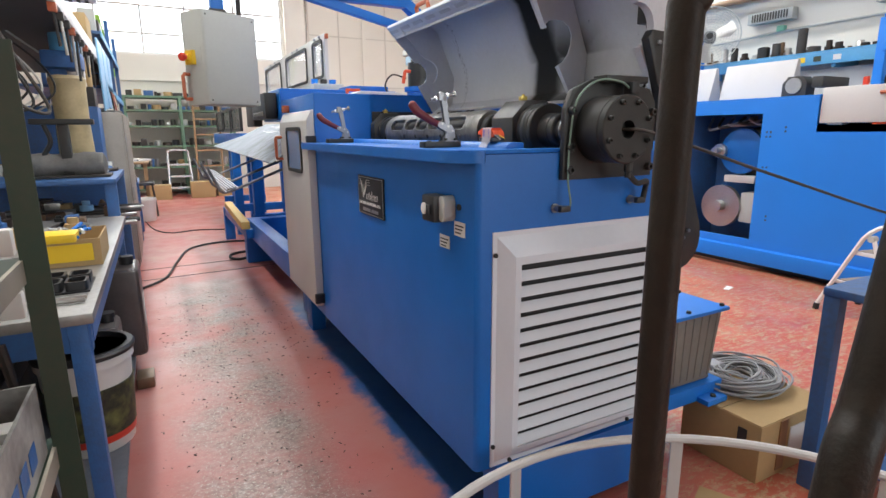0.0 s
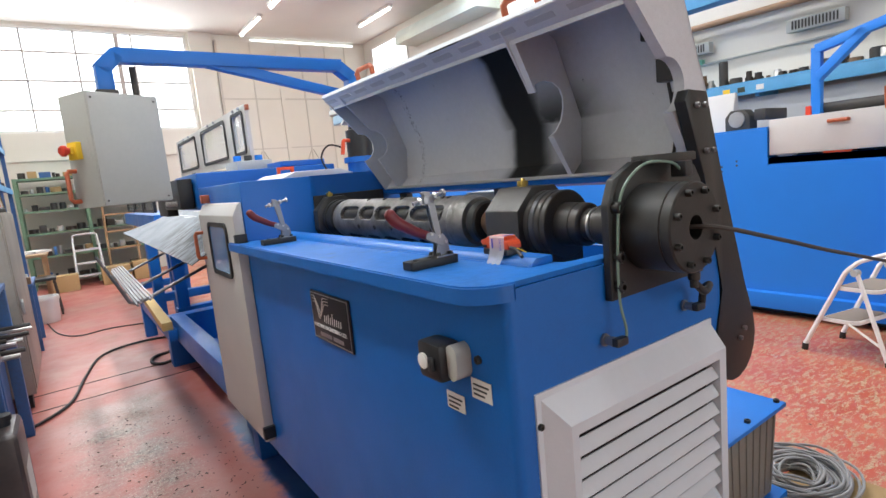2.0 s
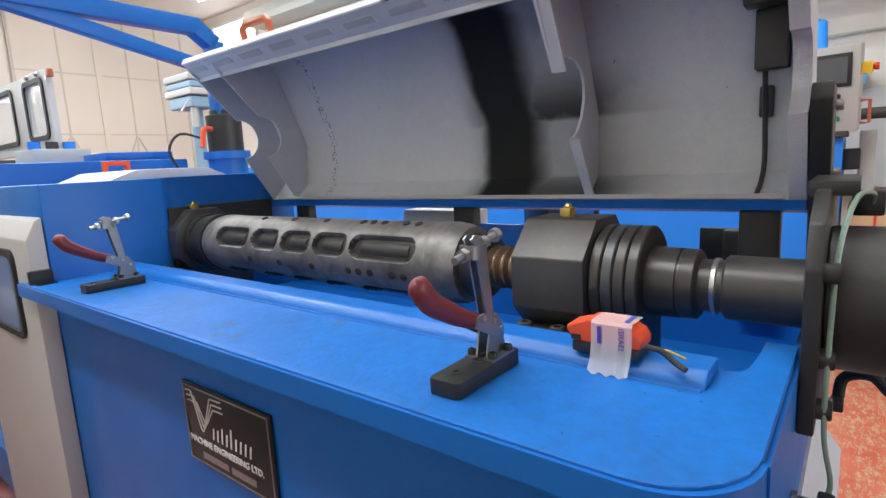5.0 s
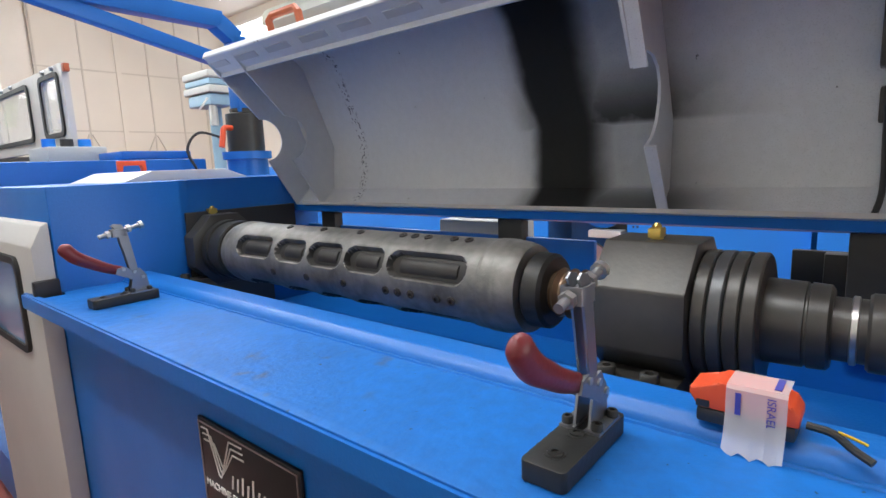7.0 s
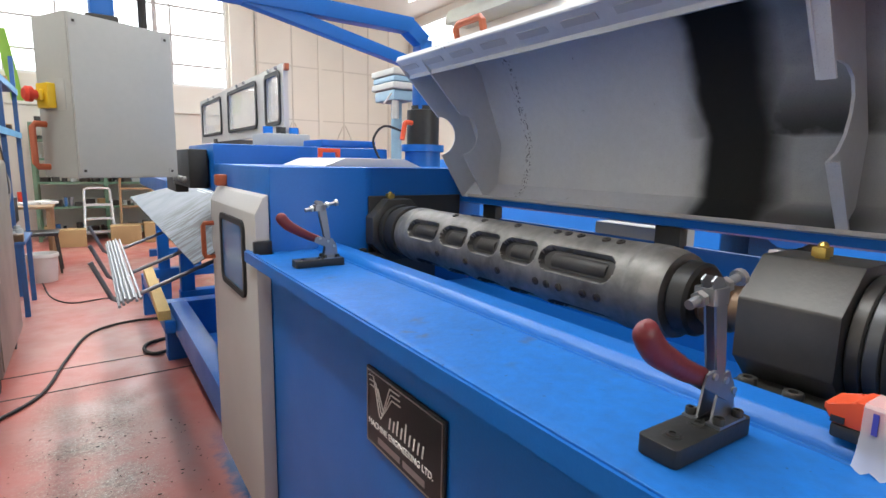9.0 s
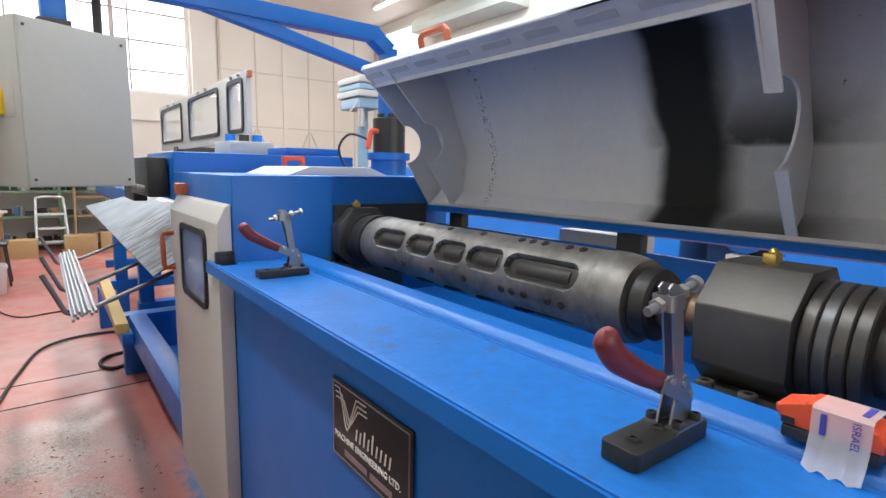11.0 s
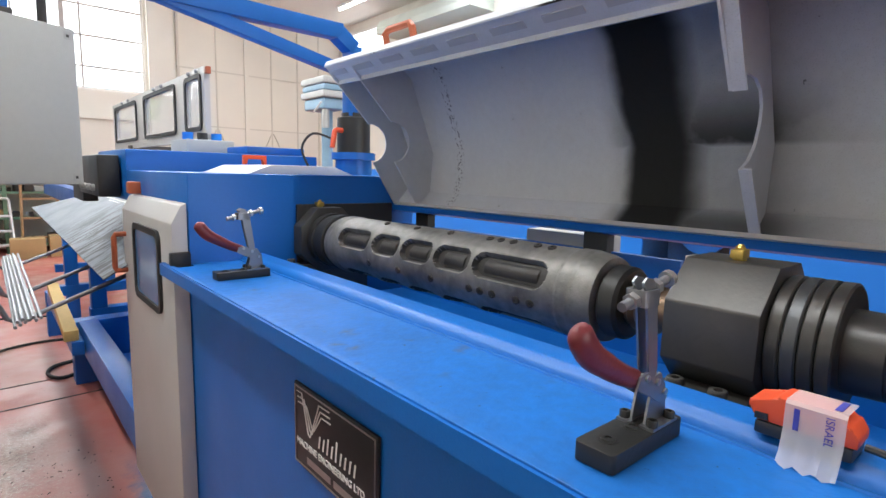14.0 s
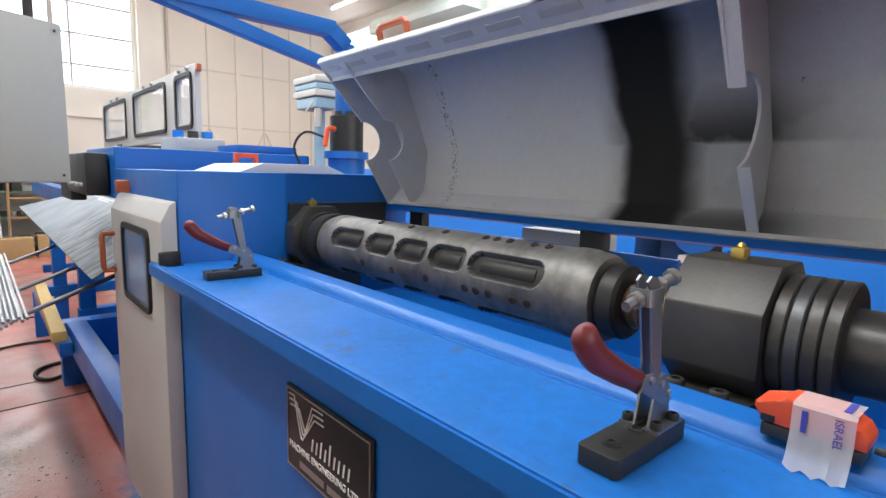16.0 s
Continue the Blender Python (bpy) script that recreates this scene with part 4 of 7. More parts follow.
for y0, y1, z0, z1 in ((1.643, 1.697, 0.815, 0.849), (1.563, 1.617, 0.858, 0.895)):
    st = part("sticker", box(FX - 0.0025, FX - 0.001, y0, y1, z0, z1), M_PAPER, mc, "white warning sticker")
    for k in range(3):
        part("text_bar", box(FX - 0.0034, FX - 0.0027, y0 + 0.006 + 0.006 * k, y1 - 0.006, z1 - 0.012 - k * 0.009, z1 - 0.0085 - k * 0.009), M_DARK, st)
part("plug", pipe_bolt((FX, 1.592, 0.932), (-1, 0, 0), 0.008, 0.006), M_DARK, mc)

# wire running out of the housing
single("wire", tube(glide([(AX, 1.43, AZ), (AX + 0.04, 1.375, AZ - 0.005), (1.9, 1.352, 1.062), (2.2, 1.335, 0.985), (3.1, 1.30, 0.775), (4.3, 1.18, 0.55), (5.4, 0.9, 0.42)], 8), 0.0042, 8), M_DARK, "dark steel wire running into the spindle", "wire")


# ---- toggle clamps and sensor on the deck ----
def toggle_clamp(y, group="toggle clamps on the deck"):
    x0, x1, z = 1.290, 1.404, DZ
    t = thing("toggle_clamp", (1.34, y, z), "open toggle clamp with dark red grip on black block", "clamp", group)
    blk = part("base_block", prism(rounded(x0, x1, y - 0.0185, y + 0.0185, 0.005, 3), "z", z + 0.0005, z + 0.017, 0.0015), M_BLACK, t)
    for x in (x0 + 0.022, x0 + 0.058):
        part("screw", lathe([(0, 0.0085), (0.001, 0.0085), (0.001, 0.0062), (0.0025, 0.0058), (0.0025, 0.003), (0.001, 0.003)], (x, y, z + 0.0165), (0, 0, 1), 14), M_BLACK, blk)
    zt = z + 0.017
    foot = bmesh.new()
    for s in (-1, 1):
        box(1.352, 1.394, y + s * 0.004, y + s * 0.0175, zt, zt + 0.0025, bm=foot) if s > 0 else box(1.352, 1.394, y - 0.0175, y - 0.004, zt, zt + 0.0025, bm=foot)
        prism([(1.356, zt), (1.392, zt), (1.388, zt + 0.03), (1.378, zt + 0.045), (1.366, zt + 0.042)], "y", y + s * 0.0052, y + s * 0.0074, bm=foot)
    part("bracket", foot, M_ZINC, t)
    for x in (1.358, 1.388):
        for s in (-1, 1):
            part("screw", pipe_bolt((x, y + s * 0.0128, zt + 0.0025), (0, 0, 1), 0.0048, 0.006), M_BLACK, t)
    link = prism([(1.386, zt + 0.020), (1.380, zt + 0.036), (1.350, zt + 0.052), (1.338, zt + 0.050), (1.334, zt + 0.040), (1.372, zt + 0.020)], "y", y - 0.0105, y - 0.0085)
    prism([(1.386, zt + 0.020), (1.380, zt + 0.036), (1.350, zt + 0.052), (1.338, zt + 0.050), (1.334, zt + 0.040), (1.372, zt + 0.020)], "y", y + 0.0085, y + 0.0105, bm=link)
    part("link", link, M_ZINC, t)
    for x, zz in ((1.380, zt + 0.028), (1.366, zt + 0.04), (1.348, zt + 0.047)):
        part("rivet", rod((x, y - 0.0125, zz), (x, y + 0.0125, zz), 0.0032, seg=10), M_STEEL, t)
    grip_line = [(1.346, y, zt + 0.044), (1.322, y, zt + 0.054), (1.300, y, zt + 0.066), (1.280, y, zt + 0.078), (1.267, y, zt + 0.092), (1.260, y, zt + 0.105)]
    g = bmesh.new()
    pts = glide(grip_line, 5)
    rings = []
    for i, p in enumerate(pts):
        d = (pts[min(i + 1, len(pts) - 1)] - pts[max(i - 1, 0)]).normalized()
        up = Vector((-d.z, 0, d.x))
        f = i / (len(pts) - 1)
        end = math.sqrt(max(0.06, 1 - max(0.0, (f - 0.86) / 0.14) ** 2))
        w = (0.0078 + 0.0022 * math.sin(f * math.pi)) * end
        h = (0.0085 + 0.0034 * min(1.0, f * 1.6)) * end
        rings.append([g.verts.new(p + Vector((0, 1, 0)) * (w * math.cos(a)) + up * (h * math.sin(a))) for a in [2 * math.pi * k / 18 for k in range(18)]])
    for a, b in zip(rings, rings[1:]):
        for k in range(18):
            g.faces.new((a[k], a[(k + 1) % 18], b[(k + 1) % 18], b[k]))
    g.faces.new(rings[0][::-1])
    g.faces.new(rings[-1])
    part("grip", g, M_RED, t, "dark red vinyl grip")
    arm = bmesh.new()
    for s in (-1, 1):
        prism([(1.372, zt + 0.036), (1.362, zt + 0.040), (1.346, zt + 0.120), (1.340, zt + 0.128), (1.346, zt + 0.132), (1.356, zt + 0.130), (1.364, zt + 0.118), (1.374, zt + 0.05)], "y", y + s * 0.0036, y + s * 0.0056, bm=arm)
    part("arm", arm, M_ZINC, t)
    part("saddle", ring_prism(rounded(1.338, 1.362, y - 0.0095, y + 0.0095, 0.002, 2), rounded(1.3400, 1.3600, y - 0.0072, y + 0.0072, 0.002, 2), "z", zt + 0.108, zt + 0.122), M_ZINC, t)
    sp = part("spindle", rod((1.318, y, zt + 0.110), (1.392, y, zt + 0.126), 0.0042, seg=12), M_ZINC, t)
    part("nut", rod((1.330, y, zt + 0.1126), (1.336, y, zt + 0.114), 0.0072, seg=6), M_STEEL, sp)
    part("nut", rod((1.366, y, zt + 0.1204), (1.372, y, zt + 0.1217), 0.0072, seg=6), M_STEEL, sp)
    part("tip", rod((1.388, y, zt + 0.125), (1.394, y, zt + 0.1264), 0.0075, seg=12), M_STEEL, sp)
    return t


toggle_clamp(1.772)
toggle_clamp(2.688)

sx0, sy0, sy1, sz = 1.428, 1.632, 1.706, DZ + 0.0155
sw = thing("safety_switch", (1.44, 1.67, sz), "orange magnetic safety switch wrapped in clear tape", "switch")
part("base", box(sx0, sx0 + 0.038, sy0 + 0.002, sy1 - 0.002, sz, sz + 0.012, 0.003), M_BLACKPLASTIC, sw)
so = [(sy0, sz + 0.012), (sy0, sz + 0.02), (sy0 + 0.005, sz + 0.028), (sy0 + 0.014, sz + 0.030), (sy0 + 0.016, sz + 0.036), (sy1 - 0.018, sz + 0.036), (sy1 - 0.012, sz + 0.03), (sy1 + 0.004, sz + 0.028), (sy1 + 0.004, sz + 0.022), (sy1 - 0.004, sz + 0.016), (sy1 - 0.002, sz + 0.012)]
part("body", prism(so, "x", sx0 + 0.001, sx0 + 0.036, 0.002), M_ORANGE, sw)
part("slot", box(sx0 - 0.0005, sx0 + 0.004, sy1 - 0.012, sy1 - 0.002, sz + 0.0135, sz + 0.019), M_BLACKPLASTIC, sw)
tape_line = [(sx0 + 0.034, sz + 0.0368), (sx0 + 0.002, sz + 0.0372), (sx0 - 0.0006, sz + 0.034), (sx0 - 0.0012, sz + 0.012), (sx0 - 0.004, sz + 0.002), (sx0 - 0.008, sz - 0.006), (sx0 - 0.014, sz - 0.014)]
tp = bmesh.new()
rows = []
for i, (x, z) in enumerate(tape_line):
    rows.append([tp.verts.new((x + (0.002 * math.sin(k * 2.1 + i) if i > 3 else 0), 1.640 + 0.0042 * k, z + (0.0016 * math.sin(k * 1.9 + i * 1.3) if i > 3 else 0))) for k in range(11)])
for a, b in zip(rows, rows[1:]):
    for k in range(10):
        tp.faces.new((a[k], a[k + 1], b[k + 1], b[k]))
part("tape", tp, M_TAPE, sw, "loose clear tape printed in blue")
lettering("ISRAEL", 0.0085, Matrix(((0, 0, -1, sx0 - 0.0022), (0, -1, 0, 1.6530), (-1, 0, 0, sz + 0.033), (0, 0, 0, 1))), M_INK, sw, depth=0.0001)
part("text_bar", box(sx0 + 0.006, sx0 + 0.03, 1.645, 1.650, sz + 0.0374, sz + 0.0378), M_INK, sw)
part("text_bar", box(sx0 - 0.0022, sx0 - 0.0016, 1.671, 1.675, sz + 0.014, sz + 0.032), M_INK, sw)
part("cable", tube(glide([(1.432, 1.628, sz + 0.016), (1.430, 1.612, sz + 0.015), (1.427, 1.600, sz + 0.008), (1.422, 1.588, sz + 0.0035)], 5), 0.0032, 8), M_RUBBER, sw)
part("core", tube(glide([(1.430, 1.609, sz + 0.017), (1.434, 1.600, sz + 0.013), (1.437, 1.592, sz + 0.009)], 4), 0.0012, 6), M_YELLOW, sw)

# ---- tank beside the machine ----
tk = thing("lubricant_tank", (2.16, 1.72, 0.19), "grey steel tank with a bolted blue lid on a blue bracket", "tank")
part("tank_body", prism([(2.022, 0.265), (2.288, 0.265), (2.325, 0.510), (2.0, 0.510)], "y", 1.545, 1.92, 0.006), mat("ribbed_grey_steel", (0.24, 0.22, 0.19), 0.5, grain=0.2, stain=0.3), tk)
for k in range(8):
    part("rib", rod((2.036 + k * 0.034, 1.5445, 0.28), (2.022 + k * 0.040, 1.5445, 0.50), 0.003, seg=6), bpy.data.materials["ribbed_grey_steel"], tk)
lid = part("lid", box(1.975, 2.338, 1.525, 1.945, 0.511, 0.525, 0.005), M_BLUE2, tk)
for x, y in ((2.02, 1.545), (2.15, 1.545), (2.32, 1.545), (2.32, 1.72), (2.32, 1.92)):
    part("screw", pipe_bolt((x, y, 0.525), (0, 0, 1), 0.008, 0.008), M_BLACK, lid)
part("filler_cap", lathe([(0, 0.014), (0.012, 0.014), (0.012, 0.022), (0.02, 0.022), (0.024, 0.015), (0.06, 0.015), (0.06, 0.02), (0.075, 0.02)], (2.045, 1.60, 0.525), (0, 0, 1), 16), M_ZINC, tk)
part("pump", rod((2.03, 1.66, 0.526), (2.03, 1.66, 0.66), 0.028, seg=18, bevel=0.003), M_BLACK, tk)
part("bracket", box(1.93, 2.33, 1.52, 1.93, 0.205, 0.262, 0.006), M_BLUE2, tk)
part("foot_lug", box(2.20, 2.30, 1.475, 1.522, 0.205, 0.225, 0.004), M_BLUE2, tk)
part("screw", pipe_bolt((2.25, 1.495, 0.225), (0, 0, 1), 0.009, 0.008), M_BLACK, tk)
for x in (1.99, 2.28):
    for y in (1.58, 1.87):
        part("leg", box(x - 0.025, x + 0.025, y - 0.025, y + 0.025, 0.0, 0.206), M_BLUE2, tk)

# ---- pendant control box on its swing arm ----
def frame_box(o, u, v, w, d, z0, z1, bevel):
    """A block that stands on the ground point o, w along u and d along v."""
    m = Matrix(((u[0], v[0], 0, o[0]), (u[1], v[1], 0, o[1]), (0, 0, 1, 0), (0, 0, 0, 1)))
    return lambda a0, a1, b0, b1, c0, c1, bv=bevel: box(a0, a1, b0, b1, c0, c1, bv, turn=m)


pu, pv = (0.890, 0.456), (-0.456, 0.890)
pb = frame_box((0.902, 3.252), pu, pv, 0.286, 0.177, 1.25, 1.676, 0.004)
pend = thing("pendant_controller", (0.99, 3.40, 1.25), "light grey pendant control box hung from a blue swing arm", "control box")
part("cabinet", pb(0, 0.284, 0.004, 0.175, 1.252, 1.676), M_GREYBOX, pend)
bk = part("back_cover", pb(0.002, 0.282, -0.004, 0.003, 1.255, 1.672, 0.002), M_GREYBOX, pend)
for a in (0.014, 0.262):
    for c in (1.272, 1.652):
        part("corner_plate", pb(a - 0.008, a + 0.010, -0.0052, -0.0042, c - 0.009, c + 0.009, 0), M_GREYBOX, bk)
        part("screw", pb(a - 0.003, a + 0.004, -0.0062, -0.0053, c - 0.0035, c + 0.0035, 0), M_DARK, bk)
es = part("stop_box", pb(-0.022, -0.001, 0.075, 0.135, 1.435, 1.50, 0.004), M_YELLOW, pend)
part("stop_collar", pb(-0.034, -0.023, 0.09, 0.12, 1.453, 1.483, 0.006), M_YELLOW, es)
m_e = Matrix(((pu[0], pv[0], 0, 0.902), (pu[1], pv[1], 0, 3.252), (0, 0, 1, 0), (0, 0, 0, 1)))
part("stop_button", joined(None, lathe([(0, 0.012), (0.01, 0.012), (0.012, 0.02), (0.024, 0.02), (0.03, 0.013)], (-0.034, 0.105, 1.468), (-1, 0, 0), 20), m_e), M_ESTOP, es)
part("handle", joined(None, tube([(0.0, 0.145, 1.395), (-0.026, 0.145, 1.395), (-0.034, 0.145, 1.385), (-0.034, 0.145, 1.29), (-0.026, 0.145, 1.28), (0.0, 0.145, 1.28)], 0.0085, 8), m_e), M_HANDLE, pend)
part("side_plate", pb(-0.002, 0.0005, 0.03, 0.14, 1.43, 1.51, 0.001), M_GREYBOX, pend)
arm = thing("swing_arm", (2.09, 3.48, 1.30), "blue square-tube swing arm with a brace on a black pivot", "arm")
za, zb = 1.79, 1.86
au = Vector((2.105 - 0.985, 3.50 - 3.40, 0)).normalized()


def arm_piece(name, u0, z0, u1, z1, half=0.029):
    """A square tube in the arm's upright plane."""
    a = Vector((0.985, 3.40, 0)) + au * u0 + Vector((0, 0, z0))
    b = Vector((0.985, 3.40, 0)) + au * u1 + Vector((0, 0, z1))
    d = b - a
    side = Vector((-au.y, au.x, 0))
    n = d.normalized().cross(side)
    m = Matrix((d.normalized(), side, n)).transposed().to_4x4()
    m.translation = a
    return part(name, box(0, d.length, -half, half, -half, half, 0.004, turn=m), M_BLUE, arm)


L = Vector((2.105 - 0.985, 0.10, 0)).length
arm_piece("drop_tube", 0.0, 1.70, 0.0, 1.79)
arm_piece("elbow", -0.012, 1.775, 0.055, 1.842)
arm_piece("beam", 0.04, 1.835, L - 0.06, 1.850)
arm_piece("elbow", L - 0.075, 1.845, L, 1.795)
arm_piece("post", L, 1.805, L, 1.53)
arm_piece("brace", 0.40, 1.83, L - 0.02, 1.70, 0.022)
part("end_cap", box(0.945, 1.025, 3.36, 3.44, 1.677, 1.70, 0.006), M_DARK, arm)
px, py = 2.118, 3.51
part("pivot", lathe([(0, 0.068), (0.14, 0.068), (0.145, 0.05), (0.16, 0.05)], (px, py, 1.385), (0, 0, 1), 28), M_BLACK, arm)
part("pivot_base", lathe([(0, 0.075), (0.06, 0.075), (0.062, 0.09), (0.09, 0.09)], (px, py, 1.295), (0, 0, 1), 28), M_BLUE, arm)
part("lock_lever", tube(glide([(2.04, 3.47, 1.47), (2.005, 3.46, 1.468), (1.995, 3.455, 1.44), (1.985, 3.45, 1.40)], 4), 0.010, 8), M_ORANGE, arm)
part("cable", tube(glide([(1.96, 3.6, 1.32), (1.94, 3.62, 1.40), (1.98, 3.6, 1.46), (2.06, 3.57, 1.44)], 6), 0.005, 6), M_RUBBER, arm)
part("stay_rod", rod((1.09, 3.43, 1.66), (1.09, 3.43, 1.80), 0.012, seg=10), M_DARK, arm)

# ---- the cut-off section behind the head ----
co = thing("cutting_machine", (1.7, 4.6, 0.0), "blue cut-off machine with a raised pale guard with three windows", "machine")
part("housing", prism([(1.308, 3.645), (2.02, 3.645), (2.02, 4.45), (1.308, 4.2)], "z", 1.19, 1.366, 0.006), M_BLUE, co)
part("lower_body", box(1.62, 2.02, 3.645, 4.45, 0.265, 1.189, 0.005), M_BLUE, co)
part("rear_bed", box(1.92, 2.30, 4.46, 6.6, 0.265, 1.30, 0.006), M_BLUE, co)
part("top_box", box(1.75, 2.0, 3.72, 3.95, 1.37, 1.40, 0.005), M_BLUE, co)
part("feed_unit", box(1.60, 1.80, 4.0, 4.25, 1.37, 1.43, 0.006), M_GREYBOX, co)
for k in range(3):
    part("motor_cap", rod((1.62 + 0.06 * k, 4.05, 1.43), (1.62 + 0.06 * k, 4.05, 1.46), 0.022, seg=14), M_BLUE2 if k != 1 else M_DARK, co)
part("guide_block", box(1.235, 1.302, 3.72, 4.18, 1.20, 1.345, 0.006), M_BLACK, co)
for k in range(4):
    part("guide_screw", pipe_bolt((1.235, 3.80 + 0.09 * k, 1.23), (-1, 0, 0), 0.012, 0.012), M_STEEL, co)
part("guide_frame", box(1.245, 1.30, 4.2, 4.5, 1.16, 1.33, 0.006), M_DARK, co)

gx0, gx1 = 1.70, 1.722
gl = None
for (ya, yb), (oa, ob_) in zip(((4.10, 4.36), (4.52, 5.22), (5.42, 6.13)), ((4.06, 4.44), (4.442, 5.32), (5.322, 6.22))):
    i = rounded(ya + 0.015, yb - 0.015, 1.488, 1.712, 0.030)
    pnl = ring_prism(rounded(oa, ob_, 1.43, 1.750, 0.002), i, "x", gx0, gx1)
    if gl is None:
        gl = part("guard", pnl, M_CREAM, co, "raised pale grey guard with three windows")
    else:
        part("panel", pnl, M_CREAM, gl)
    o, j = rounded(ya, yb, 1.475, 1.725, 0.035), rounded(ya + 0.022, yb - 0.022, 1.494, 1.706, 0.025)
    part("window_seal", ring_prism(o, j, "x", gx0 - 0.008, gx0 - 0.001), M_RUBBER, gl)
    part("pane", prism(i, "x", gx0 + 0.006, gx0 + 0.010), M_PANE, gl)
for y in (4.16, 4.28, 4.78, 4.95, 5.65, 5.85):
    part("screw", pipe_bolt((gx0, y, 1.738), (-1, 0, 0), 0.009, 0.012), M_ZINC, gl)
part("indicator", box(1.70, 1.72, 4.03, 4.058, 1.715, 1.745, 0.003), M_HANDLE, gl)
part("bracket", box(1.69, 1.74, 4.10, 4.20, 1.366, 1.425, 0.003), M_DARK, gl)
part("bracket", box(1.69, 1.98, 5.6, 5.7, 1.301, 1.45, 0.003), M_DARK, gl)

# sheet-metal catch tray with rods under it
def streaked_sheet():
    """Galvanised sheet with dark slanting streaks over its near half."""
    m = M_GALV.copy()
    m.name = "streaked_galvanised_sheet"
    n, ln = m.node_tree.nodes, m.node_tree.links
    b = n["Principled BSDF"]
    base = b.inputs["Base Color"].links[0].from_socket
    co2, mp, sp = n.new("ShaderNodeTexCoord"), n.new("ShaderNodeMapping"), n.new("ShaderNodeSeparateXYZ")
    mp.inputs["Scale"].default_value = (9, 34, 9)
    mp.inputs["Rotation"].default_value = (0, 0, 0.3)
    no = n.new("ShaderNodeTexNoise")
    no.inputs["Scale"].default_value, no.inputs["Detail"].default_value = 1.0, 3
    r, e, k, mix = n.new("ShaderNodeMapRange"), n.new("ShaderNodeMapRange"), n.new("ShaderNodeMath"), n.new("ShaderNodeMix")
    r.inputs["From Min"].default_value, r.inputs["From Max"].default_value = 0.47, 0.56
    e.inputs["From Min"].default_value, e.inputs["From Max"].default_value = 5.0, 4.3
    k.operation, mix.data_type = "MULTIPLY", "RGBA"
    ln.new(co2.outputs["Object"], mp.inputs["Vector"])
    ln.new(co2.outputs["Object"], sp.inputs[0])
    ln.new(mp.outputs[0], no.inputs["Vector"])
    ln.new(no.outputs["Fac"], r.inputs["Value"])
    ln.new(sp.outputs[1], e.inputs["Value"])
    ln.new(r.outputs[0], k.inputs[0])
    ln.new(e.outputs[0], k.inputs[1])
    ln.new(k.outputs[0], mix.inputs["Factor"])
    ln.new(base, mix.inputs["A"])
    mix.inputs["B"].default_value = (0.05, 0.05, 0.055, 1)
    ln.new(mix.outputs["Result"], b.inputs["Base Color"])
    return m


sheet = bmesh.new()
lower, upper = [], []
for x, y in ((1.20, 3.47), (1.195, 6.54), (1.40, 5.95), (1.56, 5.60), (1.56, 3.47)):
    z = 0.935 + (x - 1.20) * 0.66 + max(0.0, 1.21 - x) * 2.0 + (y - 3.66) * 0.010
    lower.append(sheet.verts.new((x, y, z)))
    upper.append(sheet.verts.new((x, y, z + 0.004)))
sheet.faces.new(lower[::-1])
sheet.faces.new(upper)
for i in range(5):
    sheet.faces.new((lower[i], lower[(i + 1) % 5], upper[(i + 1) % 5], upper[i]))
part("tray_sheet", sheet, streaked_sheet(), co, "bright sheet-metal catch tray")
part("tray_seam", rod((1.215, 4.45, 0.958), (1.55, 4.62, 1.182), 0.006, seg=6), M_GALV, co)
for k in range(24):
    x = 1.215 + 0.0135 * k
    part("wire_rod", rod((x, 3.70, 0.945 + (x - 1.20) * 0.66), (x, 4.42 + 0.25 * (k % 5) * (k / 24), 0.952 + (x - 1.20) * 0.66), 0.0032, seg=6), M_STEEL, co)
for x, y in ((1.43, 6.80), (1.475, 5.75), (1.60, 8.5), (1.66, 7.3), (1.95, 8.5), (1.95, 6.8)):
    part("leg", box(x - 0.045, x + 0.045, y - 0.045, y + 0.045, 0.0, 1.0, 0.004), M_BLUE, co)
part("cross_tube", box(1.45, 2.0, 8.45, 8.55, 0.18, 0.26, 0.004), M_BLUE, co)
part("cross_tube", box(1.30, 2.0, 6.75, 6.85, 0.26, 0.34, 0.004), M_BLUE, co)
part("run_out_bed", box(1.47, 2.05, 6.61, 9.4, 0.98, 1.12, 0.005), M_BLUE, co)
for k in range(3):
    o, i = rounded(6.75 + 0.85 * k, 7.5 + 0.85 * k, 1.14, 1.42, 0.03), rounded(6.79 + 0.85 * k, 7.46 + 0.85 * k, 1.17, 1.39, 0.02)
    part("run_out_window", ring_prism(o, i, "x", 1.50, 1.53), M_BLACK, co)
    part("pane", prism(i, "x", 1.51, 1.515), M_SCREEN, co)
part("base_rail", box(1.305, 1.40, 3.65, 5.285, 0.24, 0.395, 0.004), M_BLUE, co)
part("base_rail", box(1.86, 1.98, 3.65, 6.05, 0.12, 0.265, 0.004), M_BLUE, co)
part("cross_beam", box(1.275, 1.855, 5.29, 5.41, 0.0, 0.385, 0.005), M_BLUE, co)
part("cross_beam", box(1.42, 1.855, 5.70, 5.80, 0.0, 0.36, 0.005), M_BLUE, co)
part("foot", box(1.40, 1.48, 3.70, 3.80, 0.0, 0.24, 0.004), M_BLUE, co)
part("foot", box(1.235, 1.33, 6.52, 6.62, 0.0, 0.345, 0.004), M_BLUE, co)
part("side_tube", box(1.24, 1.30, 5.0, 6.515, 0.27, 0.345, 0.004), M_BLUE, co)
part("drip_pan", box(1.39, 1.86, 4.4, 5.28, 0.13, 0.15), M_BLUE, co)
